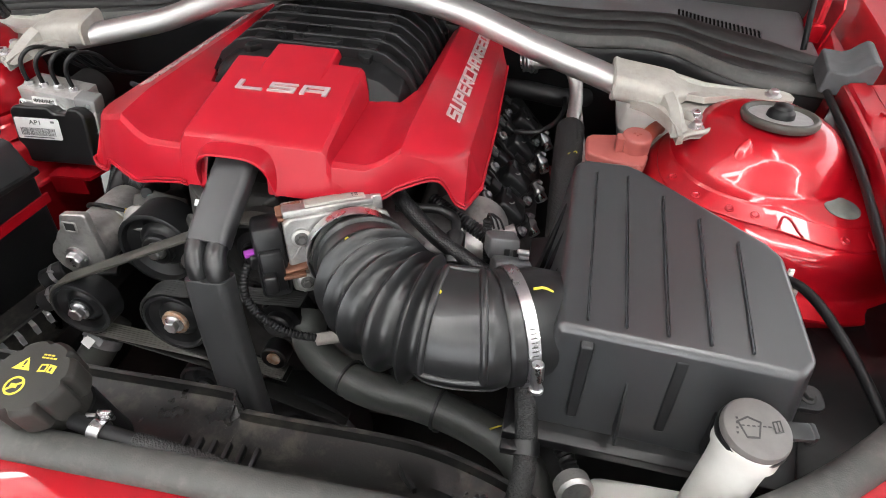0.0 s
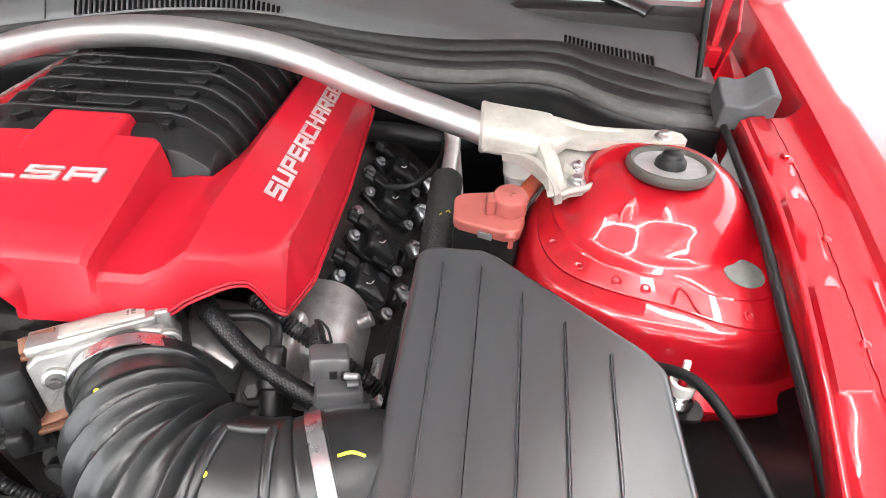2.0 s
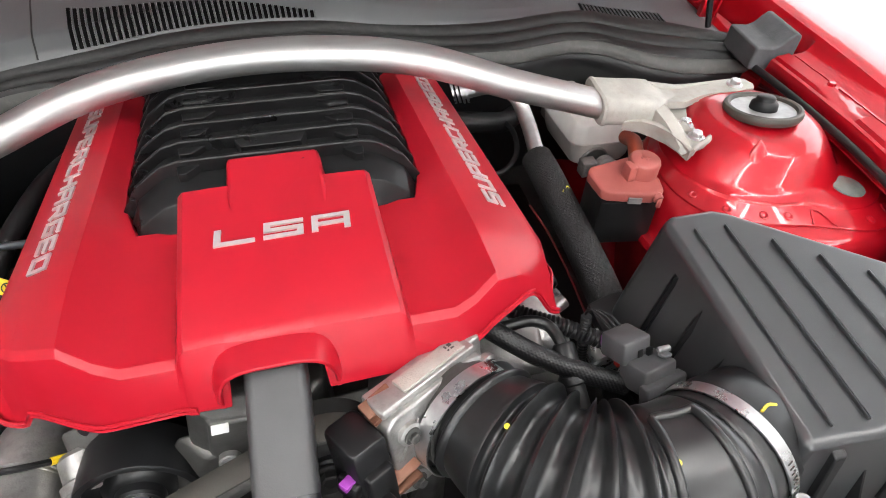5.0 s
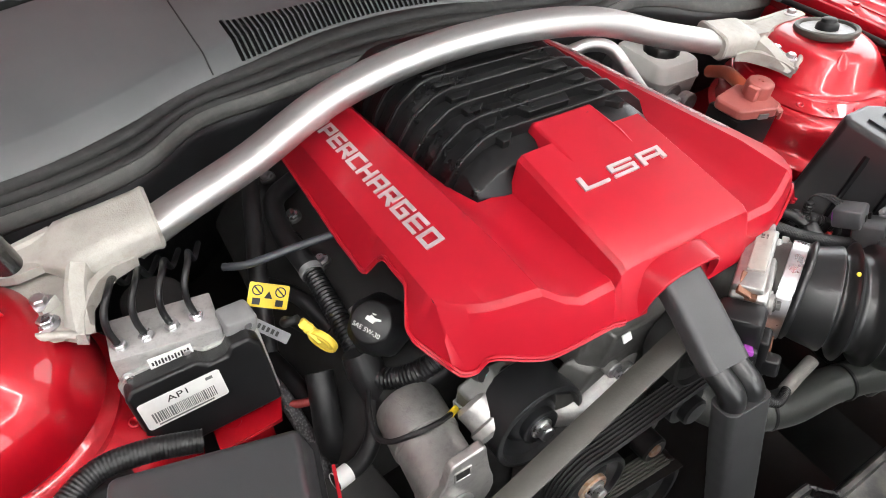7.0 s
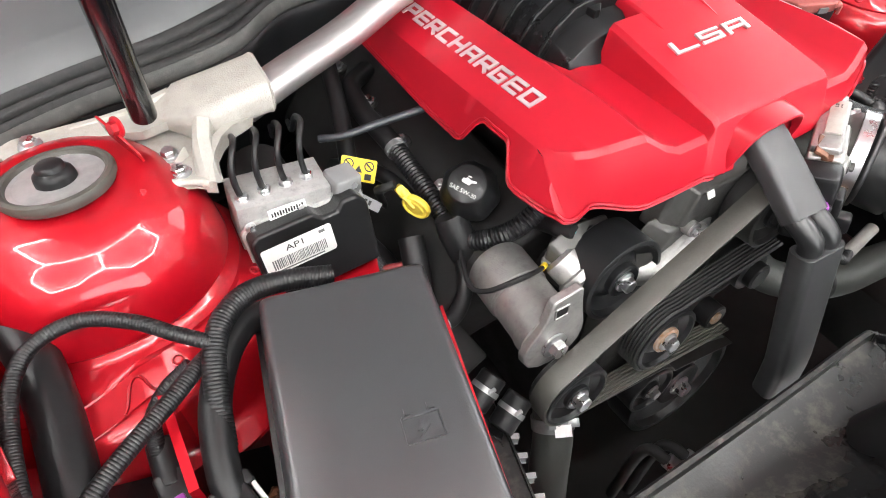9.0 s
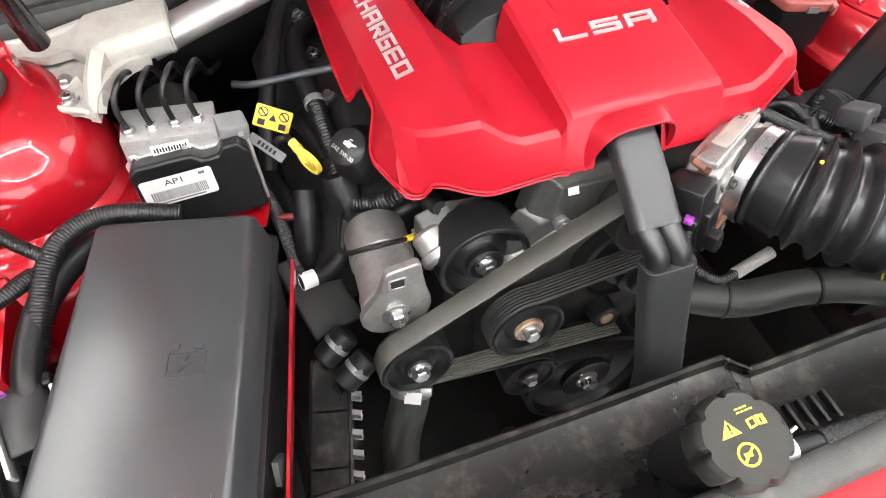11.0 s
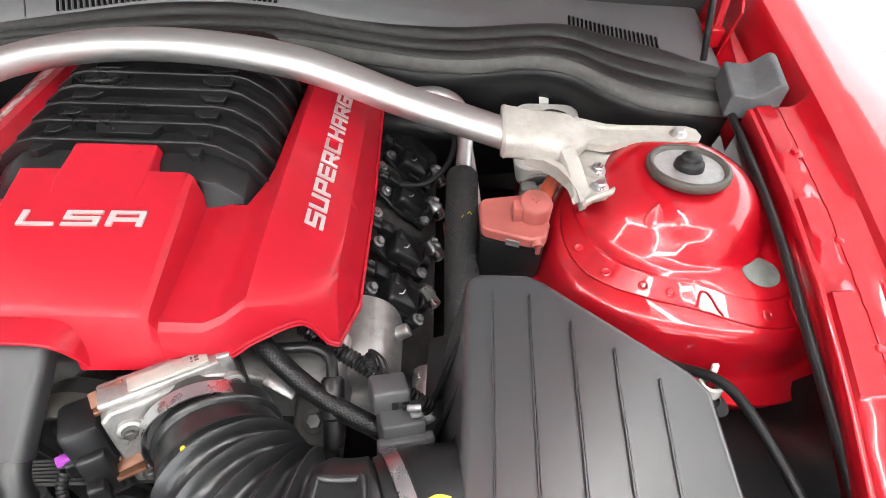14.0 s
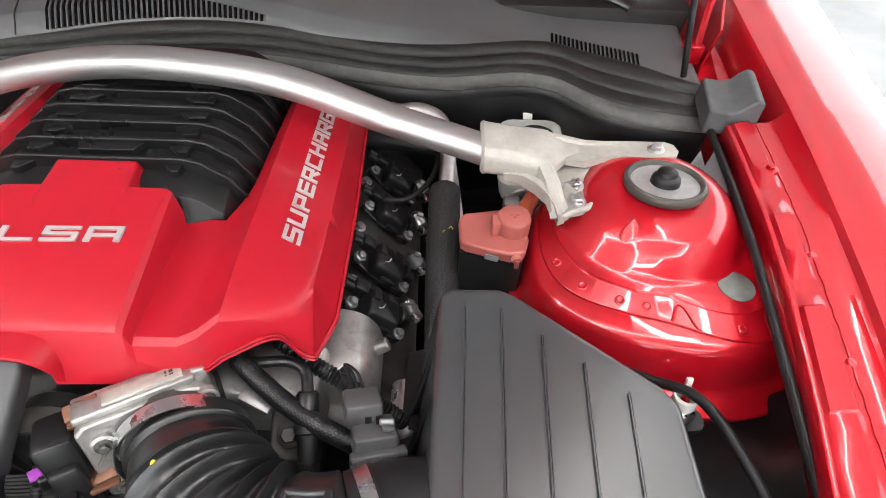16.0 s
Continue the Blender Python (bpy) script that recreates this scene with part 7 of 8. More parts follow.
plain_hose("loose_cable", [(0.255, 0.09, 0.800), (0.285, 0.090, 0.802), (0.312, 0.115, 0.808), (0.325, 0.16, 0.812), (0.322, 0.21, 0.81)], 0.0036, RUBBER, "thin black cable crossing the coils", "cable")
bm = fresh()
woven(bm, [(0.140, -0.190, 0.878), (0.160, -0.214, 0.876), (0.192, -0.238, 0.864), (0.226, -0.257, 0.855), (0.262, -0.270, 0.843)], 0.0086, n=96, strands=14, pitch=0.034, depth=0.035)
tagged(part("braided_vapour_hose", bm, BLACK_PLASTIC), "black braided vapour hose", "hose")
bm = fresh()
sweep(bm, [(0.180, -0.178, 0.862), (0.205, -0.194, 0.858), (0.236, -0.210, 0.852), (0.268, -0.226, 0.842), (0.30, -0.236, 0.82)], 0.008, n=14, step=0.0013, radius=corrugated(0.0042, 0.0082, 0.0016))
tagged(part("corrugated_conduit", bm, BLACK_PLASTIC), "corrugated black wiring conduit", "conduit")
plain_hose("vapour_pipe", [(0.146, -0.206, 0.866), (0.172, -0.208, 0.871), (0.196, -0.206, 0.870), (0.211, -0.214, 0.868), (0.216, -0.232, 0.864), (0.217, -0.246, 0.857)], 0.0052, BLACK_PLASTIC, "bent black plastic vapour pipe", "pipe")
bm = fresh()
lathe(bm, [(0.0075, 0), (0.0100, 0.003), (0.0100, 0.026), (0.012, 0.028), (0.012, 0.034), (0.009, 0.036), (0.009, 0.058)], (0.216, -0.232, 0.866), (0.06, -0.75, -0.55), 20)
tagged(part("purge_valve", bm, BLACK_PLASTIC), "black plastic purge valve", "valve")
for p in ((0.200, -0.256, 0.832),):
    bm = fresh()
    lathe(bm, [(0.011, -0.01), (0.011, 0.003), (0.008, 0.005)], p, (0.1, -0.5, 1), 20)
    lathe(bm, [(0.0075, 0.003), (0.0075, 0.010), (0.006, 0.0115)], p, (0.1, -0.5, 1), 6)
    tagged(part("inlet_bolt", bm, DARK_CAST), "large steel inlet bolt", "bolt", "inlet bolts")
inlet = thing("inlet_casting", (0.17, -0.22, 0.80), "cast aluminium inlet below the cover", "engine casting")
bm = fresh()
loft(bm, [[(0.12, -0.17, 0.79), (0.225, -0.16, 0.79), (0.222, -0.165, 0.838), (0.12, -0.17, 0.855)], [(0.125, -0.232, 0.79), (0.225, -0.236, 0.79), (0.212, -0.228, 0.826), (0.125, -0.222, 0.842)]])
part("casting", bm, CAST, inlet, bevel=0.006, segs=3)
bm = fresh()
loft(bm, [[(0.175, -0.225, 0.80), (0.225, -0.225, 0.80), (0.222, -0.228, 0.822), (0.178, -0.228, 0.826)], [(0.178, -0.275, 0.78), (0.222, -0.278, 0.78), (0.220, -0.274, 0.812), (0.180, -0.268, 0.818)]])
part("bolt_lug", bm, DARK_CAST, inlet, bevel=0.004, segs=3)
bm = fresh()
box(bm, (0.168, -0.232, 0.846), (0.030, 0.012, 0.010), turn(10, 18, -20), 0.002)
part("bracket_tab", bm, CAST, inlet)
bm = fresh()
rod(bm, (0.300, -0.17, 0.775), (0.298, -0.205, 0.770), 0.018, n=20, edge=0.002)
rod(bm, (0.296, -0.225, 0.790), (0.303, -0.24, 0.792), 0.010, n=14, edge=0.002)
tagged(part("engine_lift_eye", bm, STEEL), "steel fitting beside the head", "fitting")
bm = fresh()
box(bm, (0.278, -0.238, 0.828), (0.012, 0.006, 0.006), turn(0, 0, 20), 0.001)
tagged(part("red_clip", bm, surface("bright_red_clip", (0.62, 0.03, 0.02), rough=0.4, bump=0.0)), "small red plastic clip", "clip")

# ---- filler cap, breather and dipstick side ----
oil = thing("oil_filler_cap", (-0.236, -0.085, 0.80), "black oil filler cap with white print", "oil cap")
OD = Vector((-0.42, -0.38, 0.82)).normalized()
OO = Vector((-0.2320, -0.098, 0.836))
bm = fresh()
lathe(bm, [(0.026, -0.055), (0.031, -0.034), (0.0310, -0.020), (0.0265, -0.006), (0.0215, 0.005), (0.0200, 0.008), (0.0185, 0.009), (0.0, 0.009)], OO, OD, 44, wobble=lambda a, k: 1.0 + (0.035 * math.cos(7 * a) if k in (1, 2, 3) else 0))
oc = part("cap", bm, BLACK_PLASTIC, oil)
OX = Vector((0.45, -0.85, -0.10))
OX = (OX - OX.dot(OD) * OD).normalized()
OY = OD.cross(OX)
lettering("cap_text", "SAE 5W-30", 0.0062, OO + OD * 0.0092 - OY * 0.0085, OX, OY, PALE_PRINT, oc, depth=0.0001)
bm = fresh()
OM = Matrix((OX * 0.62, OY * 0.62, OD)).transposed()
slab(bm, [(-0.010, 0.0), (0.004, -0.001), (0.006, 0.004), (0.014, 0.008), (0.012, 0.010), (0.003, 0.008), (-0.004, 0.010), (-0.006, 0.007), (-0.010, 0.006)], 0.0090, 0.0093, OM, OO)
slab(bm, [(-0.004, 0.011), (0.002, 0.012), (0.002, 0.014), (-0.004, 0.013)], 0.0090, 0.0093, OM, OO)
part("oil_can_symbol", bm, PALE_PRINT, oc)

bm = fresh()
sweep(bm, [(-0.247, 0.085, 0.802), (-0.2455, 0.029, 0.7965), (-0.245, -0.030, 0.789), (-0.2455, -0.080, 0.781), (-0.247, -0.105, 0.775)], 0.0110, n=20, step=0.0012, radius=corrugated(0.0048, 0.0116, 0.0015))
tagged(part("breather_hose", bm, BLACK_PLASTIC), "corrugated black breather hose", "hose")
bm = fresh()
lathe(bm, [(0.0122, -0.005), (0.0136, -0.004), (0.0136, 0.004), (0.0122, 0.005)], (-0.2455, 0.029, 0.7965), (0, 1, 0.11), 28, close=False)
tagged(part("grey_collar", bm, GREY_PLASTIC, None, solid=0.001), "grey collar on the breather hose", "hose collar")
bm = fresh()
sweep(bm, [(-0.2455, 0.032, 0.797), (-0.250, 0.065, 0.803), (-0.252, 0.10, 0.803), (-0.24, 0.16, 0.80), (-0.20, 0.20, 0.79)], 0.0128, n=16)
tagged(part("breather_elbow", bm, RUBBER), "thick black breather elbow", "hose")
bm = fresh()
lathe(bm, [(0.016, -0.03), (0.019, -0.01), (0.017, 0.01), (0.013, 0.03)], (-0.247, -0.112, 0.775), (0.1, -0.6, -0.8), 20)
tagged(part("tape_joint", bm, RUBBER), "black taped wiring joint", "tape wrap")
bm = fresh()
sweep(bm, [(-0.246, -0.112, 0.776), (-0.232, -0.130, 0.785), (-0.210, -0.145, 0.800), (-0.188, -0.150, 0.815), (-0.165, -0.150, 0.83)], 0.0105, n=16, step=0.0013, radius=corrugated(0.0042, 0.0108, 0.0016))
tagged(part("corrugated_conduit", bm, BLACK_PLASTIC), "corrugated black wiring conduit", "conduit")
plain_hose("down_conduit", [(-0.248, -0.118, 0.77), (-0.262, -0.150, 0.745), (-0.285, -0.168, 0.735), (-0.315, -0.175, 0.74)], 0.0088, RUBBER, "taped black wiring loom", "cable loom")
bm = fresh()
lathe(bm, [(0.0090, -0.008), (0.0094, -0.008), (0.0094, 0.008), (0.0090, 0.008)], (-0.3080, -0.1740, 0.7385), (-1, -0.25, 0.15), 20, close=False)
tagged(part("loom_label", bm, WHITE_LABEL, None, solid=0.0004), "white label round the loom", "label")
plain_hose("black_rod", [(-0.330, 0.046, 0.832), (-0.308, 0.032, 0.8375), (-0.265, 0.026, 0.8430), (-0.221, 0.018, 0.8495), (-0.205, 0.016, 0.852)], 0.0042, surface("black_painted_pipe", (0.03, 0.034, 0.04), rough=0.28, bump=0.02), "slim black painted pipe", "pipe")
dip = thing("dipstick", (-0.279, -0.068, 0.81), "yellow plastic dipstick handle", "dipstick")
bm = fresh()
DX = Vector((0.45, -0.50, -0.74)).normalized()
DO = Vector((-0.275, -0.064, 0.802))
DN = Vector((-0.30, -0.55, 0.78)).normalized()
DN = (DN - DN.dot(DX) * DX).normalized()
DM = Matrix((DX, DN.cross(DX), DN)).transposed()
DV = Vector((-0.20, 0.50, -0.50)).normalized()
lathe(bm, [(0.0, -0.0035), (0.0085, -0.0035), (0.0095, -0.0020), (0.0125, -0.0020), (0.0138, -0.0036), (0.0155, -0.0036), (0.0165, -0.0020), (0.0165, 0.0020), (0.0155, 0.0036), (0.0138, 0.0036), (0.0125, 0.0020), (0.0095, 0.0020), (0.0085, 0.0035), (0.0, 0.0035)], DO + DX * 0.004, DX.cross(DV), 36)
slab(bm, rrect(0.030, 0.0095, 0.003), -0.0040, 0.0040, DM, DO - DX * 0.012)
part("handle", bm, YELLOW, dip, bevel=0.0015, segs=2)
bm = fresh()
rod(bm, DO - DX * 0.014, DO - DX * 0.022, 0.0060, 0.005, 16, 0.001)
part("stopper", bm, YELLOW, dip)
bm = fresh()
sweep(bm, [DO - DX * 0.03, (-0.300, -0.040, 0.815), (-0.29, -0.01, 0.78), (-0.26, 0.02, 0.70)], 0.0045, n=10)
part("guide_tube", bm, DARK, dip)
# warning sleeve
plain_hose("tall_hose", [(-0.318, -0.010, 0.745), (-0.308, 0.020, 0.775), (-0.297, 0.055, 0.800), (-0.282, 0.10, 0.815), (-0.262, 0.17, 0.82), (-0.24, 0.24, 0.81)], 0.0105, RUBBER, "black rubber fuel hose")
wl = thing("warning_label", (-0.302, 0.040, 0.79), "yellow fuel warning label wrapped on a hose", "label")
LX = Vector((0.82, -0.30, -0.34)).normalized()
LN = Vector((-0.1, -0.75, 0.66))
LN = (LN - LN.dot(LX) * LX).normalized()
LM = Matrix((LX, LN.cross(LX), LN)).transposed()
LO = Vector((-0.2975, 0.038, 0.780)) + LN * 0.012
bm = fresh()
slab(bm, rrect(0.042, 0.026, 0.002), 0.008, 0.0092, LM, LO)
part("card", bm, YELLOW_LABEL, wl)
bm = fresh()
for x in (-0.012, 0.012):
    ring = [(x + 0.0058 * math.cos(2 * math.pi * k / 18), 0.005 + 0.0058 * math.sin(2 * math.pi * k / 18)) for k in range(18)]
    for k in range(18):
        a, b = ring[k], ring[(k + 1) % 18]
        slab(bm, [a, b, (x + (b[0] - x) * 0.78, 0.005 + (b[1] - 0.005) * 0.78), (x + (a[0] - x) * 0.78, 0.005 + (a[1] - 0.005) * 0.78)], 0.0092, 0.0095, LM, LO)
    slab(bm, [(x - 0.005, 0.0085), (x - 0.0038, 0.0095), (x + 0.005, 0.0015), (x + 0.0038, 0.0005)], 0.0092, 0.0095, LM, LO)
    slab(bm, [(x - 0.004, -0.0105), (x + 0.004, -0.0105), (x + 0.004, -0.0035), (x - 0.004, -0.0035)], 0.0092, 0.0095, LM, LO)
slab(bm, [(-0.0045, -0.003), (0.0045, -0.003), (0.0, 0.005)], 0.0092, 0.0095, LM, LO)
part("pictograms", bm, INK, wl)

# grey tag on a taped loom
GREY_TAG = surface("grey_tag_paper", (0.28, 0.28, 0.29), (0.24, 0.24, 0.25), 0.5, 0.6, big=60, bump=0.05)
gt = thing("loom_tag", (-0.313, -0.015, 0.785), "grey printed tag on a taped loom", "label")
TX = Vector((0.030, -0.030, -0.018)).normalized()
TN = Vector((-0.1, -0.7, 0.7))
TN = (TN - TN.dot(TX) * TX).normalized()
TM = Matrix((TX, TN.cross(TX), TN)).transposed()
bm = fresh()
slab(bm, rrect(0.046, 0.0115, 0.001), 0.0, 0.0008, TM, (-0.3130, -0.015, 0.7855))
card = part("card", bm, GREY_TAG, gt)
for k in range(5):
    bm = fresh()
    slab(bm, rrect(0.0030, 0.0052, 0.0004), 0.0008, 0.0011, TM, Vector((-0.3130, -0.015, 0.7855)) + TX * (-0.010 + 0.0050 * k))
    part("print_bar", bm, INK, card)

# dark hose work under the cover's edge
for k, pts in enumerate(([(-0.30, 0.10, 0.74), (-0.28, 0.06, 0.76), (-0.262, 0.02, 0.765), (-0.25, -0.03, 0.76)], [(-0.33, 0.06, 0.70), (-0.31, -0.02, 0.71), (-0.30, -0.08, 0.70), (-0.30, -0.14, 0.68)],
                         [(-0.285, -0.075, 0.765), (-0.292, -0.10, 0.745), (-0.300, -0.125, 0.71), (-0.30, -0.14, 0.66)], [(-0.34, -0.02, 0.76), (-0.325, -0.06, 0.74), (-0.318, -0.10, 0.72), (-0.315, -0.15, 0.70)])):
    plain_hose("loom_branch", pts, (0.009, 0.012, 0.0145, 0.008)[k], (RUBBER, RUBBER, RUBBER, SLEEVE)[k], "dark wiring and hose branch in the bay", "cable loom")
bm = fresh()
box(bm, (-0.30, -0.16, 0.69), (0.06, 0.10, 0.012), turn(20, 0, 15), 0.003)
tagged(part("shield_plate", bm, DARK, None, bevel=0.001), "dark metal shield plate", "heat shield")
plain_hose("red_fuel_line", [(-0.325, -0.075, 0.735), (-0.300, -0.085, 0.738), (-0.275, -0.085, 0.74)], 0.0045, surface("dark_red_pipe", (0.22, 0.02, 0.02), rough=0.4, bump=0.05), "short dark red pipe", "pipe")

# ---- looms on the nearside wing ----
def conduit(name, pts, r, pitch, label, mat=None):
    bm = fresh()
    sweep(bm, pts, r, n=16, step=pitch * 0.5 / 4, radius=corrugated(pitch * 0.5, r, r * 0.06))
    return tagged(part(name, bm, mat or BLACK_PLASTIC), label, "conduit")


conduit("wing_conduit", [(-0.640, -0.24, 0.855), (-0.640, -0.187, 0.862), (-0.633, -0.141, 0.868), (-0.615, -0.116, 0.872), (-0.583, -0.110, 0.873), (-0.550, -0.129, 0.872), (-0.526, -0.152, 0.868), (-0.506, -0.168, 0.862)], 0.0060, 0.0048, "thin corrugated conduit over the tower")
conduit("main_conduit", [(-0.525, -0.235, 0.830), (-0.516, -0.200, 0.846), (-0.506, -0.172, 0.857), (-0.492, -0.152, 0.862), (-0.468, -0.138, 0.862), (-0.436, -0.138, 0.858), (-0.40, -0.145, 0.85)], 0.0092, 0.0056, "thick corrugated wiring conduit")
conduit("crossing_conduit", [(-0.640, -0.262, 0.850), (-0.612, -0.240, 0.852), (-0.586, -0.220, 0.852), (-0.541, -0.189, 0.850), (-0.515, -0.168, 0.846), (-0.49, -0.155, 0.84)], 0.0068, 0.0050, "corrugated conduit crossing the bay side")
plain_hose("plug_conduit", [(-0.531, -0.268, 0.822), (-0.531, -0.250, 0.830), (-0.522, -0.209, 0.838), (-0.504, -0.173, 0.840), (-0.480, -0.147, 0.838), (-0.455, -0.140, 0.83)], 0.0120, RUBBER, "heavy taped black loom to a plug", "conduit")
conduit("short_conduit", [(-0.572, -0.20, 0.795), (-0.566, -0.180, 0.815), (-0.548, -0.170, 0.832), (-0.525, -0.165, 0.842)], 0.0066, 0.0048, "short corrugated black wiring conduit")
conn = thing("multi_way_plug", (-0.532, -0.285, 0.79), "black multi-way plug with pale locking levers", "connector")
bm = fresh()
PM = turn(8, 0, 14)
box(bm, (-0.533, -0.288, 0.815), (0.036, 0.052, 0.030), PM, 0.004)
box(bm, (-0.531, -0.262, 0.820), (0.032, 0.012, 0.022), PM, 0.003)
part("shell", bm, BLACK_PLASTIC, conn, bevel=0.001)
for s in (-1, 1):
    bm = fresh()
    box(bm, Vector((-0.533, -0.290, 0.818)) + PM @ Vector((0.022 * s, -0.006, 0)), (0.0035, 0.055, 0.014), PM, 0.001)
    part("lever", bm, WHITE_PLASTIC, conn, "pale locking lever")
pc = thing("wing_plug", (-0.572, -0.22, 0.77), "black wiring plug with purple lock", "connector")
bm = fresh()
rod(bm, (-0.568, -0.185, 0.795), (-0.570, -0.222, 0.785), 0.012, 0.0125, 20, 0.002)
box(bm, (-0.570, -0.225, 0.785), (0.022, 0.030, 0.022), turn(10, 0, 5), 0.003)
part("shell", bm, BLACK_PLASTIC, pc, bevel=0.001)
bm = fresh()
box(bm, (-0.571, -0.240, 0.796), (0.016, 0.010, 0.005), turn(10, 0, 5), 0.001)
box(bm, (-0.571, -0.248, 0.793), (0.018, 0.006, 0.010), turn(10, 0, 5), 0.001)
part("lock", bm, PURPLE, pc, "purple locking clip")
for k in range(3):
    bm = fresh()
    sweep(bm, [(-0.575 + 0.004 * k, -0.250, 0.790), (-0.574 + 0.004 * k, -0.262, 0.785), (-0.570, -0.275, 0.775)], 0.0013, n=6)
    part("wire", bm, (WHITE_PLASTIC, TAN, PURPLE)[k], pc)
bm = fresh()
sweep(bm, [(-0.572, -0.270, 0.778), (-0.570, -0.290, 0.770), (-0.572, -0.32, 0.75)], 0.012, n=14)
part("boot", bm, RUBBER, pc)
plain_hose("air_duct", [(-0.690, -0.02, 0.840), (-0.655, -0.040, 0.848), (-0.630, -0.080, 0.845), (-0.622, -0.140, 0.832), (-0.622, -0.216, 0.822), (-0.628, -0.29, 0.80)], 0.018, BLACK_PLASTIC, "smooth black plastic duct on the wing", "duct")
bm = fresh()
lathe(bm, [(0.030, 0), (0.034, 0.006), (0.036, 0.05), (0.03, 0.056)], (-0.655, -0.05, 0.846), (-1, 0.5, 0), 28)
tagged(part("duct_bellmouth", bm, BLACK_PLASTIC), "round black duct end", "duct")
bm = fresh()
slab(bm, [(-0.555, -0.255), (-0.548, -0.255), (-0.548, -0.17), (-0.555, -0.17)], 0.70, 0.835)
part("plug_bracket", bm, RED_PAINT, car)
bm = fresh()
random.seed(9)
for k in range(14):
    box(bm, (-0.500 + random.uniform(-0.012, 0.012), -0.275 + random.uniform(-0.018, 0.018), 0.745 + random.uniform(0, 0.012)), [random.uniform(0.006, 0.02) for _ in range(3)], turn(*[random.uniform(0, 180) for _ in range(3)]), 0.002)
box(bm, (-0.500, -0.275, 0.725), (0.05, 0.06, 0.03), None, 0.004)
tagged(part("leaf_debris", bm, BROWN_DUST), "dry brown leaf litter beside the fuse box", "debris", kind="stuff")
for k, (p0, p1) in enumerate((((-0.315, -0.252, 0.705), (-0.283, -0.240, 0.722)), ((-0.302, -0.280, 0.695), (-0.270, -0.268, 0.712)))):
    bm = fresh()
    rod(bm, p0, p1, 0.014, n=20, edge=0.002)
    h2 = tagged(part("hose_stub", bm, RUBBER), "short black hose stub with clamp", "hose")
    bm = fresh()
    m = Vector(p0).lerp(Vector(p1), 0.55)
    lathe(bm, [(0.0142, -0.0028), (0.0148, -0.0028), (0.0148, 0.0028), (0.0142, 0.0028)], m, Vector(p1) - Vector(p0), 24, close=False)
    box(bm, m + Vector((0.0, -0.010, 0.012)), (0.008, 0.004, 0.003), None, 0.0008)
    part("clamp", bm, GALV, h2, "steel spring clamp", solid=0.0005)

# ---- gas strut on the nearside ----
gs = thing("gas_strut", (-0.478, 0.035, 0.92), "black gas strut propping the bonnet", "gas strut")
STRUT_BLACK = surface("gloss_black_paint", (0.006, 0.006, 0.007), (0.008, 0.008, 0.009), 0.14, 0.18, bump=0.0, spec=0.7)
G0, G1 = Vector((-0.484, 0.030, 0.928)), Vector((-0.484, -0.246, 1.722))
bm = fresh()
rod(bm, G0, G1, 0.0108, n=24, edge=0.002)
part("cylinder", bm, STRUT_BLACK, gs, "gloss black cylinder")
bm = fresh()
slab(bm, [(-0.022, -0.030), (0.006, -0.034), (0.010, 0.0), (0.002, 0.018), (-0.010, 0.020), (-0.016, 0.0)], 0, 0.0025, Matrix((Vector((0.1, 0.35, -0.93)).normalized() * -1, Vector((0.35, -0.9, -0.2)).normalized(), Vector((-0.9, -0.3, 0)).normalized())).transposed(), (-0.505, 0.012, 0.922))
hexbolt("ball_stud", gs, (-0.506, 0.014, 0.936), (-0.8, -0.4, 0.2), 0.006, RED_PAINT)
part("mounting_plate", bm, RED_PAINT, gs, "red painted mounting plate", bevel=0.001)

# ---- radiator shroud ----
shroud = thing("radiator_shroud", (0.0, -0.44, 0.75), "dusty black plastic radiator shroud", "radiator shroud")
RIM = [(-0.42, -0.398), (-0.30, -0.404), (-0.12, -0.406), (0.018, -0.405), (0.034, -0.409), (0.046, -0.420), (0.062, -0.424), (0.20, -0.424), (0.27, -0.436), (0.33, -0.458), (0.40, -0.490)]
rp = smooth_path([(x, y, 0) for x, y in RIM], 5)
bm = fresh()
sheet(bm, [[(p.x, p.y + 0.004, 0.66) for p in rp], [(p.x, p.y + 0.002, 0.776) for p in rp], [(p.x, p.y, 0.7785) for p in rp], [(p.x, p.y - 0.004, 0.7785) for p in rp], [(p.x, p.y - 0.006, 0.768) for p in rp], [(p.x, min(p.y - 0.03, -0.445), 0.764) for p in rp], [(p.x, -0.474, 0.778) for p in rp], [(p.x, -0.496, 0.800) for p in rp], [(p.x, -0.512, 0.824) for p in rp], [(p.x, -0.520, 0.836) for p in rp]])
part("panel", bm, DUSTY, shroud, solid=0.003, smooth=50)
for k in range(6):
    bm = fresh()
    x = 0.10 + 0.013 * k
    box(bm, (x - 0.08, -0.480, 0.790), (0.004, 0.03, 0.008), None, 0.001)
    part("grille_rib", bm, BLACK_PLASTIC, shroud)
bm = fresh()
loft(bm, [[(0.205, -0.452, 0.765), (0.225, -0.470, 0.765), (0.222, -0.472, 0.765)], [(0.205, -0.452, 0.785), (0.225, -0.470, 0.785), (0.222, -0.472, 0.785)]])
part("corner_web", bm, BLACK_PLASTIC, shroud)
bm = fresh()
random.seed(3)
core = [[(-0.33 + 0.006 * k, -0.478 - 0.004 * (k % 2), 0.772) for k in range(60)], [(-0.33 + 0.006 * k, -0.478 - 0.004 * (k % 2), 0.74) for k in range(60)]]
sheet(bm, core)
part("radiator_core", bm, CAST, shroud, "bare aluminium radiator fins")

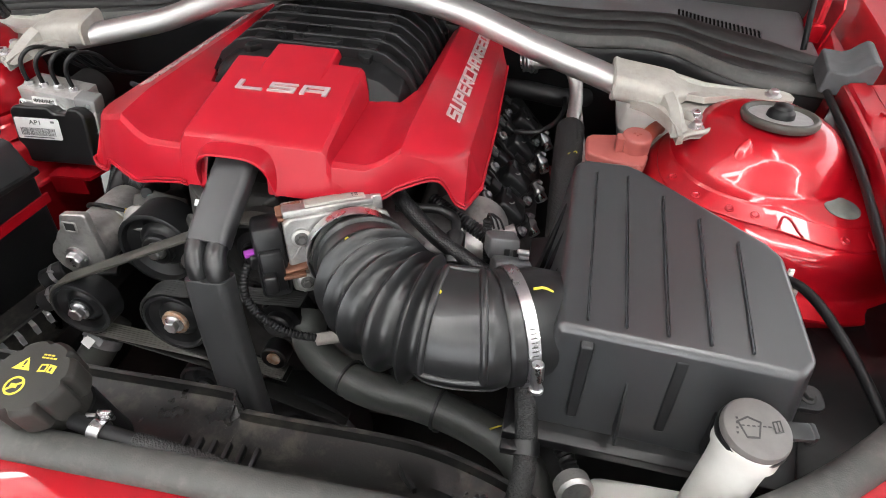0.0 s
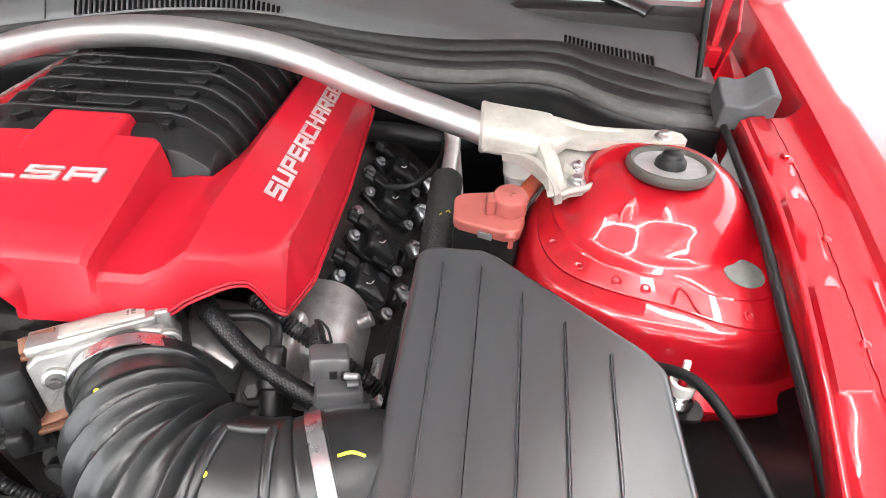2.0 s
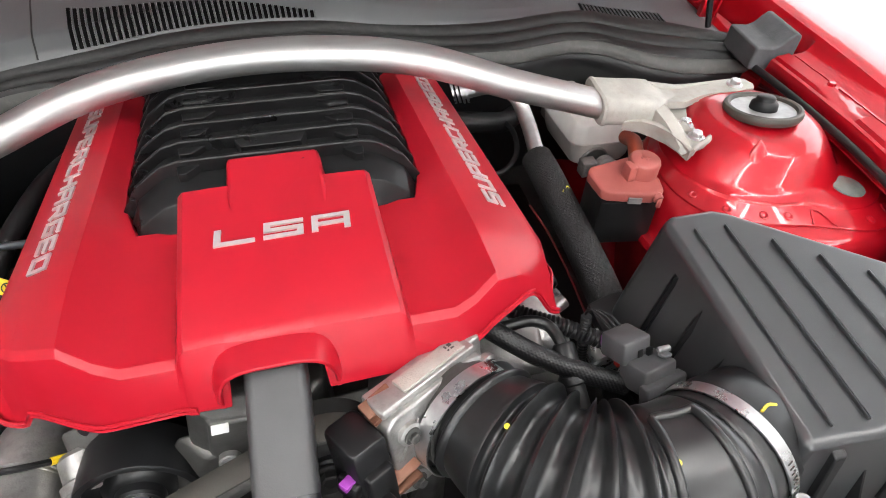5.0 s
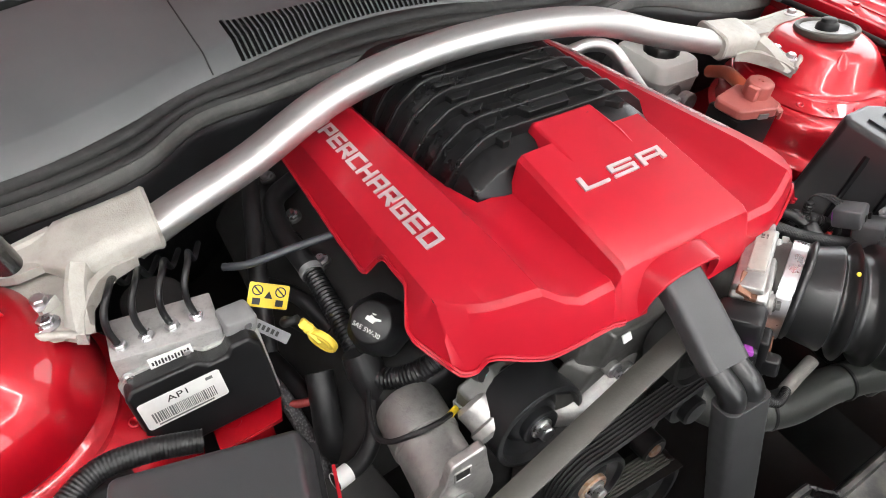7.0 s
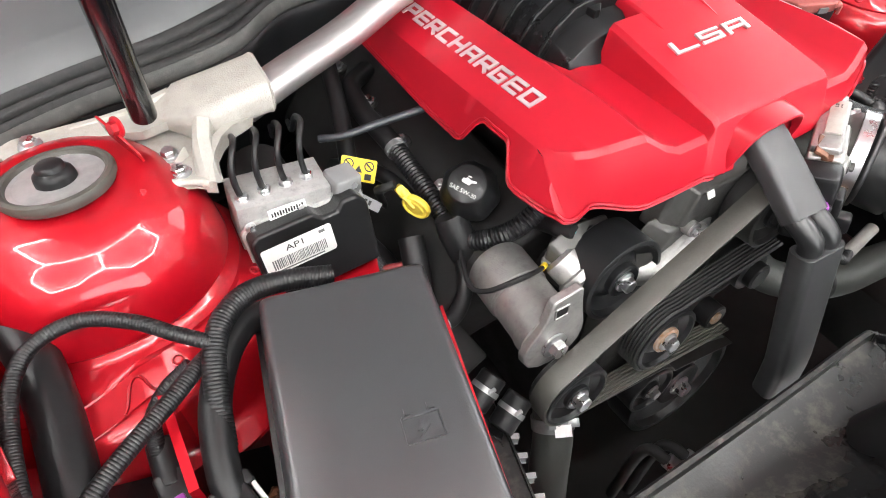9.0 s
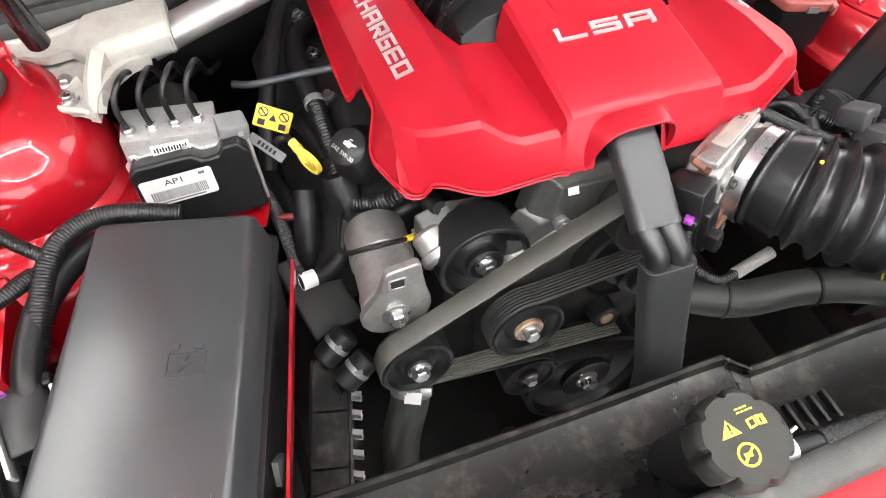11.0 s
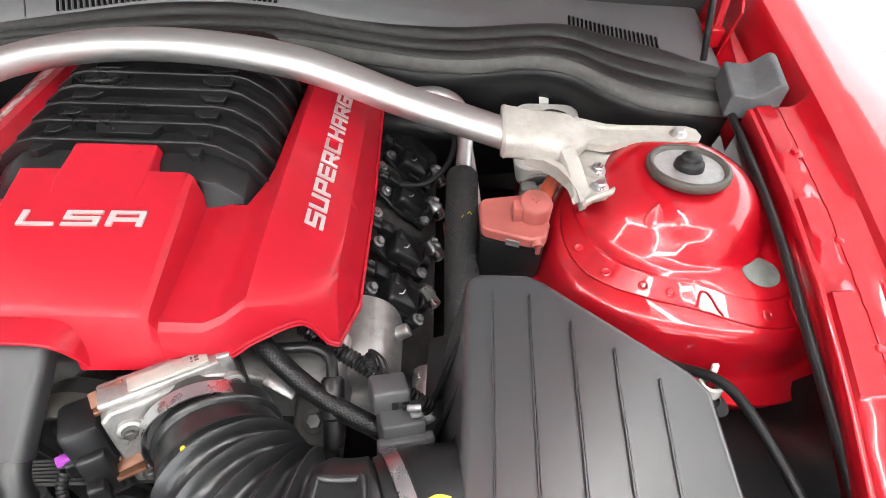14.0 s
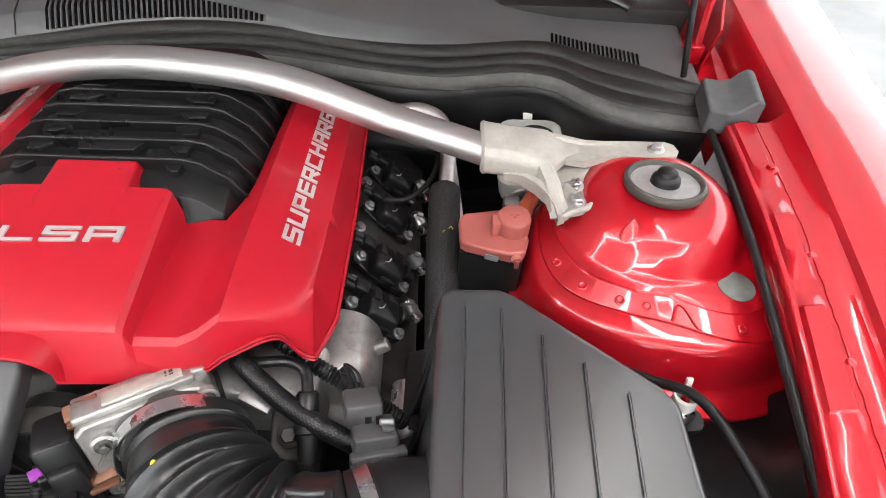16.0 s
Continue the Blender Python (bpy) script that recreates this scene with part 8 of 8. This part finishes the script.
rc = thing("coolant_cap", (-0.052, -0.474, 0.83), "black coolant cap with yellow warning signs", "coolant cap")
RN = Vector((-0.05, -0.12, 1)).normalized()
RO = Vector((-0.0655, -0.4900, 0.882))
bm = fresh()
lathe(bm, [(0.022, -0.045), (0.025, -0.022), (0.0325, -0.018), (0.0330, 0.004), (0.0318, 0.0075), (0.0290, 0.0100), (0.0, 0.0105)], RO, RN, 112, wobble=lambda a, k: 1.0 - (0.15 * max(0, math.cos(8 * a)) ** 4 * (1.0, 0.5, 1.0, 1.0, 0.9, 0.5, 0.0)[k] if 0 < k < 6 else 0))
cp = part("cap", bm, surface("dusty_cap_plastic", (0.020, 0.0195, 0.018), (0.030, 0.029, 0.026), 0.45, 0.6, big=30, fine=900, bump=0.3, spec=0.3), rc, "fluted dusty black cap")
RXv = Vector((1, 0, 0.05))
RXv = (RXv - RXv.dot(RN) * RN).normalized()
RYv = RN.cross(RXv)
RM_ = Matrix((RXv, RYv, RN)).transposed()


def flat(bm, o, M, polys, z, h=0.0003, k=0.82):
    for poly in polys:
        poly = [(a * k, b * k) for a, b in poly]
        slab(bm, poly, z, z + h, M, o)


def ring_poly(cx, cy, r, w, n=20):
    out = []
    for k in range(n):
        a, b = 2 * math.pi * k / n, 2 * math.pi * (k + 1) / n
        out.append([(cx + r * math.cos(a), cy + r * math.sin(a)), (cx + r * math.cos(b), cy + r * math.sin(b)), (cx + (r - w) * math.cos(b), cy + (r - w) * math.sin(b)), (cx + (r - w) * math.cos(a), cy + (r - w) * math.sin(a))])
    return out


bm = fresh()
flat(bm, RO, RM_, [[(-0.020, 0.004), (-0.002, 0.004), (-0.010, 0.017)]], 0.0103)
flat(bm, RO, RM_, ring_poly(-0.006, -0.012, 0.0095, 0.002), 0.0103)
flat(bm, RO, RM_, [[(-0.0135, -0.0165), (-0.012, -0.018), (0.002, -0.0075), (0.0005, -0.006)], [(-0.010, -0.010), (-0.003, -0.010), (-0.003, -0.014), (-0.010, -0.014)]], 0.0103)
flat(bm, RO, RM_, [[(0.006, 0.004), (0.0135, 0.005), (0.0135, 0.013), (0.006, 0.012)], [(0.0145, 0.005), (0.022, 0.004), (0.022, 0.012), (0.0145, 0.013)]], 0.0103)
flat(bm, RO, RM_, [[(0.002 + 0.004 * k, 0.018), (0.005 + 0.004 * k, 0.018), (0.005 + 0.004 * k, 0.0195), (0.002 + 0.004 * k, 0.0195)] for k in range(4)] + [[(0.002 + 0.004 * k, 0.021), (0.005 + 0.004 * k, 0.021), (0.005 + 0.004 * k, 0.0225), (0.002 + 0.004 * k, 0.0225)] for k in range(3)], 0.0103)
part("warning_signs", bm, YELLOW_PRINT, cp, "yellow printed signs")
bm = fresh()
flat(bm, RO, RM_, [[(-0.0108, 0.0085), (-0.0092, 0.0085), (-0.0092, 0.0135), (-0.0108, 0.0135)], [(-0.0108, 0.006), (-0.0092, 0.006), (-0.0092, 0.0075), (-0.0108, 0.0075)], [(0.008, 0.006), (0.012, 0.0065), (0.012, 0.011), (0.008, 0.0105)], [(0.017, 0.006), (0.0185, 0.006), (0.0185, 0.010), (0.017, 0.010)]], 0.0106)
part("sign_detail", bm, INK, cp)
bm = fresh()
lathe(bm, [(0.026, -0.11), (0.025, -0.04)], RO, RN, 32)
part("filler_neck", bm, BLACK_PLASTIC, rc)
# overflow hose
ov = thing("overflow_hose", (0.05, -0.503, 0.84), "braided black overflow hose", "hose")
bm = fresh()
sweep(bm, [(-0.042, -0.499, 0.850), (-0.012, -0.503, 0.848), (0.018, -0.505, 0.845)], 0.0066, n=16)
part("rubber_end", bm, RUBBER, ov)
bm = fresh()
woven(bm, [(0.012, -0.505, 0.8455), (0.040, -0.506, 0.842), (0.076, -0.508, 0.837), (0.110, -0.511, 0.830), (0.17, -0.515, 0.818)], 0.0078, n=64, strands=12, pitch=0.028, depth=0.045)
part("braid", bm, SLEEVE_FINE, ov)
bm = fresh()
lathe(bm, [(0.0078, -0.005), (0.0088, -0.005), (0.0088, 0.005), (0.0078, 0.005)], (-0.018, -0.5025, 0.8485), (1, -0.10, -0.07), 24, close=False)
box(bm, (-0.014, -0.494, 0.858), (0.011, 0.003, 0.011), turn(0, 0, 10), 0.001)
box(bm, (-0.026, -0.496, 0.855), (0.008, 0.003, 0.008), turn(0, 0, 10), 0.001)
tagged(part("spring_clamp", bm, STEEL, None, solid=0.0005), "bare steel spring clamp", "hose clamp")
bm = fresh()
woven(bm, [(0.302, -0.375, 0.842), (0.307, -0.392, 0.815), (0.311, -0.412, 0.795), (0.312, -0.440, 0.785), (0.306, -0.480, 0.775)], 0.0098, n=80, strands=14, pitch=0.034, depth=0.04)
tagged(part("braided_hose", bm, SLEEVE_FINE), "black braided hose under the air box", "hose")
bm = fresh()
lathe(bm, [(0.0112, -0.006), (0.0135, -0.006), (0.0135, 0.006), (0.0112, 0.006)], (0.3105, -0.420, 0.7905), (0.05, -1, -0.5), 20, close=False)
box(bm, (0.297, -0.424, 0.795), (0.016, 0.010, 0.010), None, 0.002)
tagged(part("hose_clip", bm, BLACK_PLASTIC, None, solid=0.0006), "black plastic hose clip", "clip")
bm = fresh()
sweep(bm, [(0.325, -0.372, 0.775), (0.340, -0.392, 0.770), (0.352, -0.412, 0.766), (0.360, -0.432, 0.760), (0.364, -0.46, 0.75)], 0.008, n=14, step=0.0014, radius=corrugated(0.0048, 0.0085, 0.0018))
tagged(part("corrugated_conduit", bm, BLACK_PLASTIC), "corrugated black wiring conduit", "conduit")
bm = fresh()
rod(bm, (0.352, -0.436, 0.78), (0.357, -0.452, 0.786), 0.016, n=20, edge=0.003)
tagged(part("hose_end", bm, CAST), "pale hose end fitting", "fitting")
for o in ((0.287, -0.375, 0.741), (0.318, -0.410, 0.742)):
    bm = fresh()
    slab(bm, [(-0.008, 0.000), (0.006, 0.004), (-0.002, 0.006), (0.008, 0.012), (0.006, 0.013), (-0.006, 0.007), (0.001, 0.005), (-0.009, 0.002)], 0, 0.0006, turn(-30, 0, 20), o)
    tagged(part("paint_mark", bm, YELLOW_PRINT), "yellow paint mark on the hose", "paint mark")

# ---- washer bottle ----
wb = thing("washer_bottle", (0.455, -0.44, 0.72), "white washer bottle neck with grey cap", "washer bottle")
WN = Vector((0.03, -0.10, 1)).normalized()
WO = Vector((0.4660, -0.4315, 0.889))
bm = fresh()
lathe(bm, [(0.020, -0.006), (0.0243, -0.005), (0.0247, 0.002), (0.0235, 0.0048), (0.021, 0.0060), (0.0, 0.0062)], WO, WN, 48)
wc = part("cap", bm, CAP_FACE, wb, "dusty grey washer cap")
bm = fresh()
lathe(bm, [(0.0250, -0.010), (0.0258, -0.005), (0.0253, -0.002), (0.0230, -0.002)], WO, WN, 48, close=False)
part("cap_rim", bm, BLACK_PLASTIC, wb)
WX = Vector((1, 0.12, 0))
WX = (WX - WX.dot(WN) * WN).normalized()
WM = Matrix((WX, WN.cross(WX), WN)).transposed()
bm = fresh()
wpoly = [[(-0.014, -0.012), (-0.002, -0.012), (-0.0025, -0.010), (-0.0135, -0.010)], [(-0.014, -0.012), (-0.0125, -0.012), (-0.018, 0.006), (-0.0195, 0.005)], [(-0.0035, -0.012), (-0.002, -0.012), (0.004, 0.005), (0.0025, 0.006)],
         [(-0.0195, 0.005), (-0.008, 0.0105), (0.004, 0.005), (0.003, 0.0035), (-0.008, 0.0085), (-0.0185, 0.0035)]]
wpoly += [[(-0.0225 + 0.001 * k, -0.008 + 0.005 * k), (-0.0205 + 0.001 * k, -0.008 + 0.005 * k), (-0.0205 + 0.001 * k, -0.006 + 0.005 * k), (-0.0225 + 0.001 * k, -0.006 + 0.005 * k)] for k in range(4)]
wpoly += [[(-0.016 + 0.005 * k, 0.0), (-0.013 + 0.005 * k, 0.0), (-0.013 + 0.005 * k, 0.0012), (-0.016 + 0.005 * k, 0.0012)] for k in range(6)]
wpoly += [[(0.014, -0.006), (0.0225, -0.004), (0.0225, -0.0028), (0.014, -0.0048)], [(0.014, -0.006), (0.0152, -0.006), (0.0152, 0.006), (0.014, 0.006)], [(0.018, -0.004), (0.019, -0.004), (0.019, 0.007), (0.018, 0.007)], [(0.0213, -0.004), (0.0225, -0.004), (0.0225, 0.008), (0.0213, 0.008)], [(0.014, 0.005), (0.0225, 0.007), (0.0225, 0.0082), (0.014, 0.0062)]]
flat(bm, WO, WM, wpoly, 0.0060, 0.0004, 0.76)
part("washer_symbol", bm, INK, wc, "black washer symbol")
bm = fresh()
box(bm, WO + WM @ Vector((0.034, 0.004, -0.005)), (0.022, 0.015, 0.006), WM, 0.003)
box(bm, WO + WM @ Vector((0.046, 0.006, -0.011)), (0.008, 0.014, 0.014), WM, 0.003)
part("strap", bm, BLACK_SATIN, wb)
bm = fresh()
lathe(bm, [(0.021, -0.15), (0.0205, -0.04), (0.0212, -0.026), (0.0242, -0.020), (0.0240, -0.008), (0.022, -0.006)], WO, Vector((0.10, 0.18, 1)), 40)
part("neck", bm, WHITE_PLASTIC, wb, "milky white neck")
bm = fresh()
loft(bm, [[(x + 0.435, y - 0.46, 0.60) for x, y in rrect(0.16, 0.10, 0.02)], [(x * 0.9 + 0.44, y * 0.9 - 0.455, 0.745) for x, y in rrect(0.16, 0.10, 0.02)], [(x * 0.5 + 0.448, y * 0.6 - 0.45, 0.765) for x, y in rrect(0.16, 0.10, 0.02)]])
part("tank", bm, WHITE_PLASTIC, wb)

# ---- offside wing fittings ----
plain_hose("wing_cable", [(0.685, 0.26, 0.875), (0.674, 0.17, 0.886), (0.6600, 0.05, 0.893), (0.6480, -0.07, 0.893), (0.6330, -0.19, 0.886), (0.6180, -0.33, 0.872), (0.606, -0.46, 0.85)], 0.0049, RUBBER, "black rubber cable along the wing", "cable")
plain_hose("release_cable", [(0.505, -0.166, 0.812), (0.530, -0.190, 0.828), (0.566, -0.222, 0.846), (0.592, -0.285, 0.840), (0.612, -0.37, 0.822), (0.62, -0.46, 0.80)], 0.0050, RUBBER, "black bonnet release cable", "cable")
plain_hose("tower_cable", [(0.600, 0.058, 0.893), (0.625, 0.040, 0.890), (0.645, 0.00, 0.880), (0.652, -0.05, 0.868)], 0.0035, RUBBER, "thin black cable behind the tower", "cable")
st = thing("air_box_stud", (0.556, -0.212, 0.80), "zinc stud with grey clip and red centre", "mounting stud")
bm = fresh()
lathe(bm, [(0.0035, 0.0), (0.013, 0.002), (0.014, 0.006), (0.010, 0.012), (0.0075, 0.015)], (0.558, -0.216, 0.812), (0, 0, 1), 24)
part("stud", bm, STEEL, st)
bm = fresh()
slab(bm, rrect(0.040, 0.024, 0.010), 0.806, 0.811, None, (0.560, -0.222, 0))
part("foot", bm, BLACK_PLASTIC, st)
bm = fresh()
lathe(bm, [(0.0095, 0.014), (0.0115, 0.015), (0.0115, 0.026), (0.0095, 0.027), (0.0075, 0.026), (0.0075, 0.016)], (0.558, -0.216, 0.812), (0, 0.1, 1), 20)
box(bm, (0.560, -0.205, 0.843), (0.006, 0.004, 0.018), turn(-15, 0, 0), 0.001)
part("clip", bm, WHITE_PLASTIC, st, "grey-white clip")
bm = fresh()
lathe(bm, [(0.004, 0.018), (0.004, 0.030), (0.0, 0.031)], (0.558, -0.216, 0.812), (0, 0.1, 1), 12)
part("pin", bm, RED_PLASTIC, st, "red plastic pin")
bm = fresh()
lathe(bm, [(0.019, -0.003), (0.019, 0.0008), (0.017, 0.0016), (0.0, 0.0010)], (0.6330, -0.1000, 0.8628), (0.03, -0.05, 1.0), 28)
tagged(part("sealing_plug", bm, surface("grey_sealer", (0.10, 0.115, 0.105), (0.15, 0.165, 0.15), 0.6, 0.7, big=80, bump=0.4)), "grey sealing plug in the tower", "sealing plug")


def foam_block(s):
    """L-shaped foam end block with a hollow in its top."""
    bm = fresh()
    prof = [(-0.030, -0.024), (0.030, -0.024), (0.032, 0.026), (0.022, 0.030), (0.013, 0.022), (0.005, 0.013), (-0.004, 0.009), (-0.029, 0.010)]
    slab(bm, [(x * s, z) for x, z in (prof if s > 0 else prof[::-1])], -0.042, 0.040, Matrix((Vector((0.985, -0.17 * s, 0)), Vector((0, 0, 1)), Vector((-0.17 * s, -0.985, 0)))).transposed(), (0.695 * s, 0.172, 0.909))
    single("foam_block", bm, FOAM, "dark grey foam block at the scuttle corner", "foam block", "foam blocks", bevel=0.004, segs=2)


foam_block(1)
foam_block(-1)
# hinge area behind the block
hg = thing("hinge_assembly", (0.70, 0.34, 0.90), "red painted bonnet hinge and bracket", "hinge")
bm = fresh()
slab(bm, [(-0.05, -0.05), (0.06, -0.06), (0.13, 0.04), (0.12, 0.12), (0.02, 0.10), (-0.05, 0.04)], -0.002, 0.002, Matrix((Vector((0, 1, 0)), Vector((0.15, 0, 0.98)).normalized(), Vector((0.98, 0, -0.15)).normalized())).transposed(), (0.705, 0.34, 0.91))
part("hinge_plate", bm, RED_PAINT, hg, bevel=0.001)
bm = fresh()
sweep(bm, [(0.690, 0.30, 0.905), (0.692, 0.31, 0.95), (0.696, 0.33, 1.02), (0.70, 0.40, 1.10)], 0.006, n=8)
box(bm, (0.690, 0.30, 0.908), (0.020, 0.012, 0.03), turn(10, 0, 0), 0.003)
part("hinge_arm", bm, RED_PAINT, hg)
hexbolt("hinge_bolt", hg, (0.684, 0.315, 0.915), (-1, -0.3, 0.3), 0.007, RED_PAINT)
bm = fresh()
sheet(bm, [[(0.62, 0.24, 0.872), (0.72, 0.22, 0.872)], [(0.62, 0.36, 0.885), (0.74, 0.36, 0.885)], [(0.62, 0.52, 0.91), (0.76, 0.52, 0.91)]])
part("corner_panel", bm, RED_PAINT, hg, solid=0.002)
plain_hose("prop_rod", [(0.663, 0.250, 0.900), (0.655, 0.262, 0.96), (0.648, 0.272, 1.02), (0.632, 0.290, 1.16)], 0.0045, RUBBER, "slim black rod rising to the bonnet", "rod")
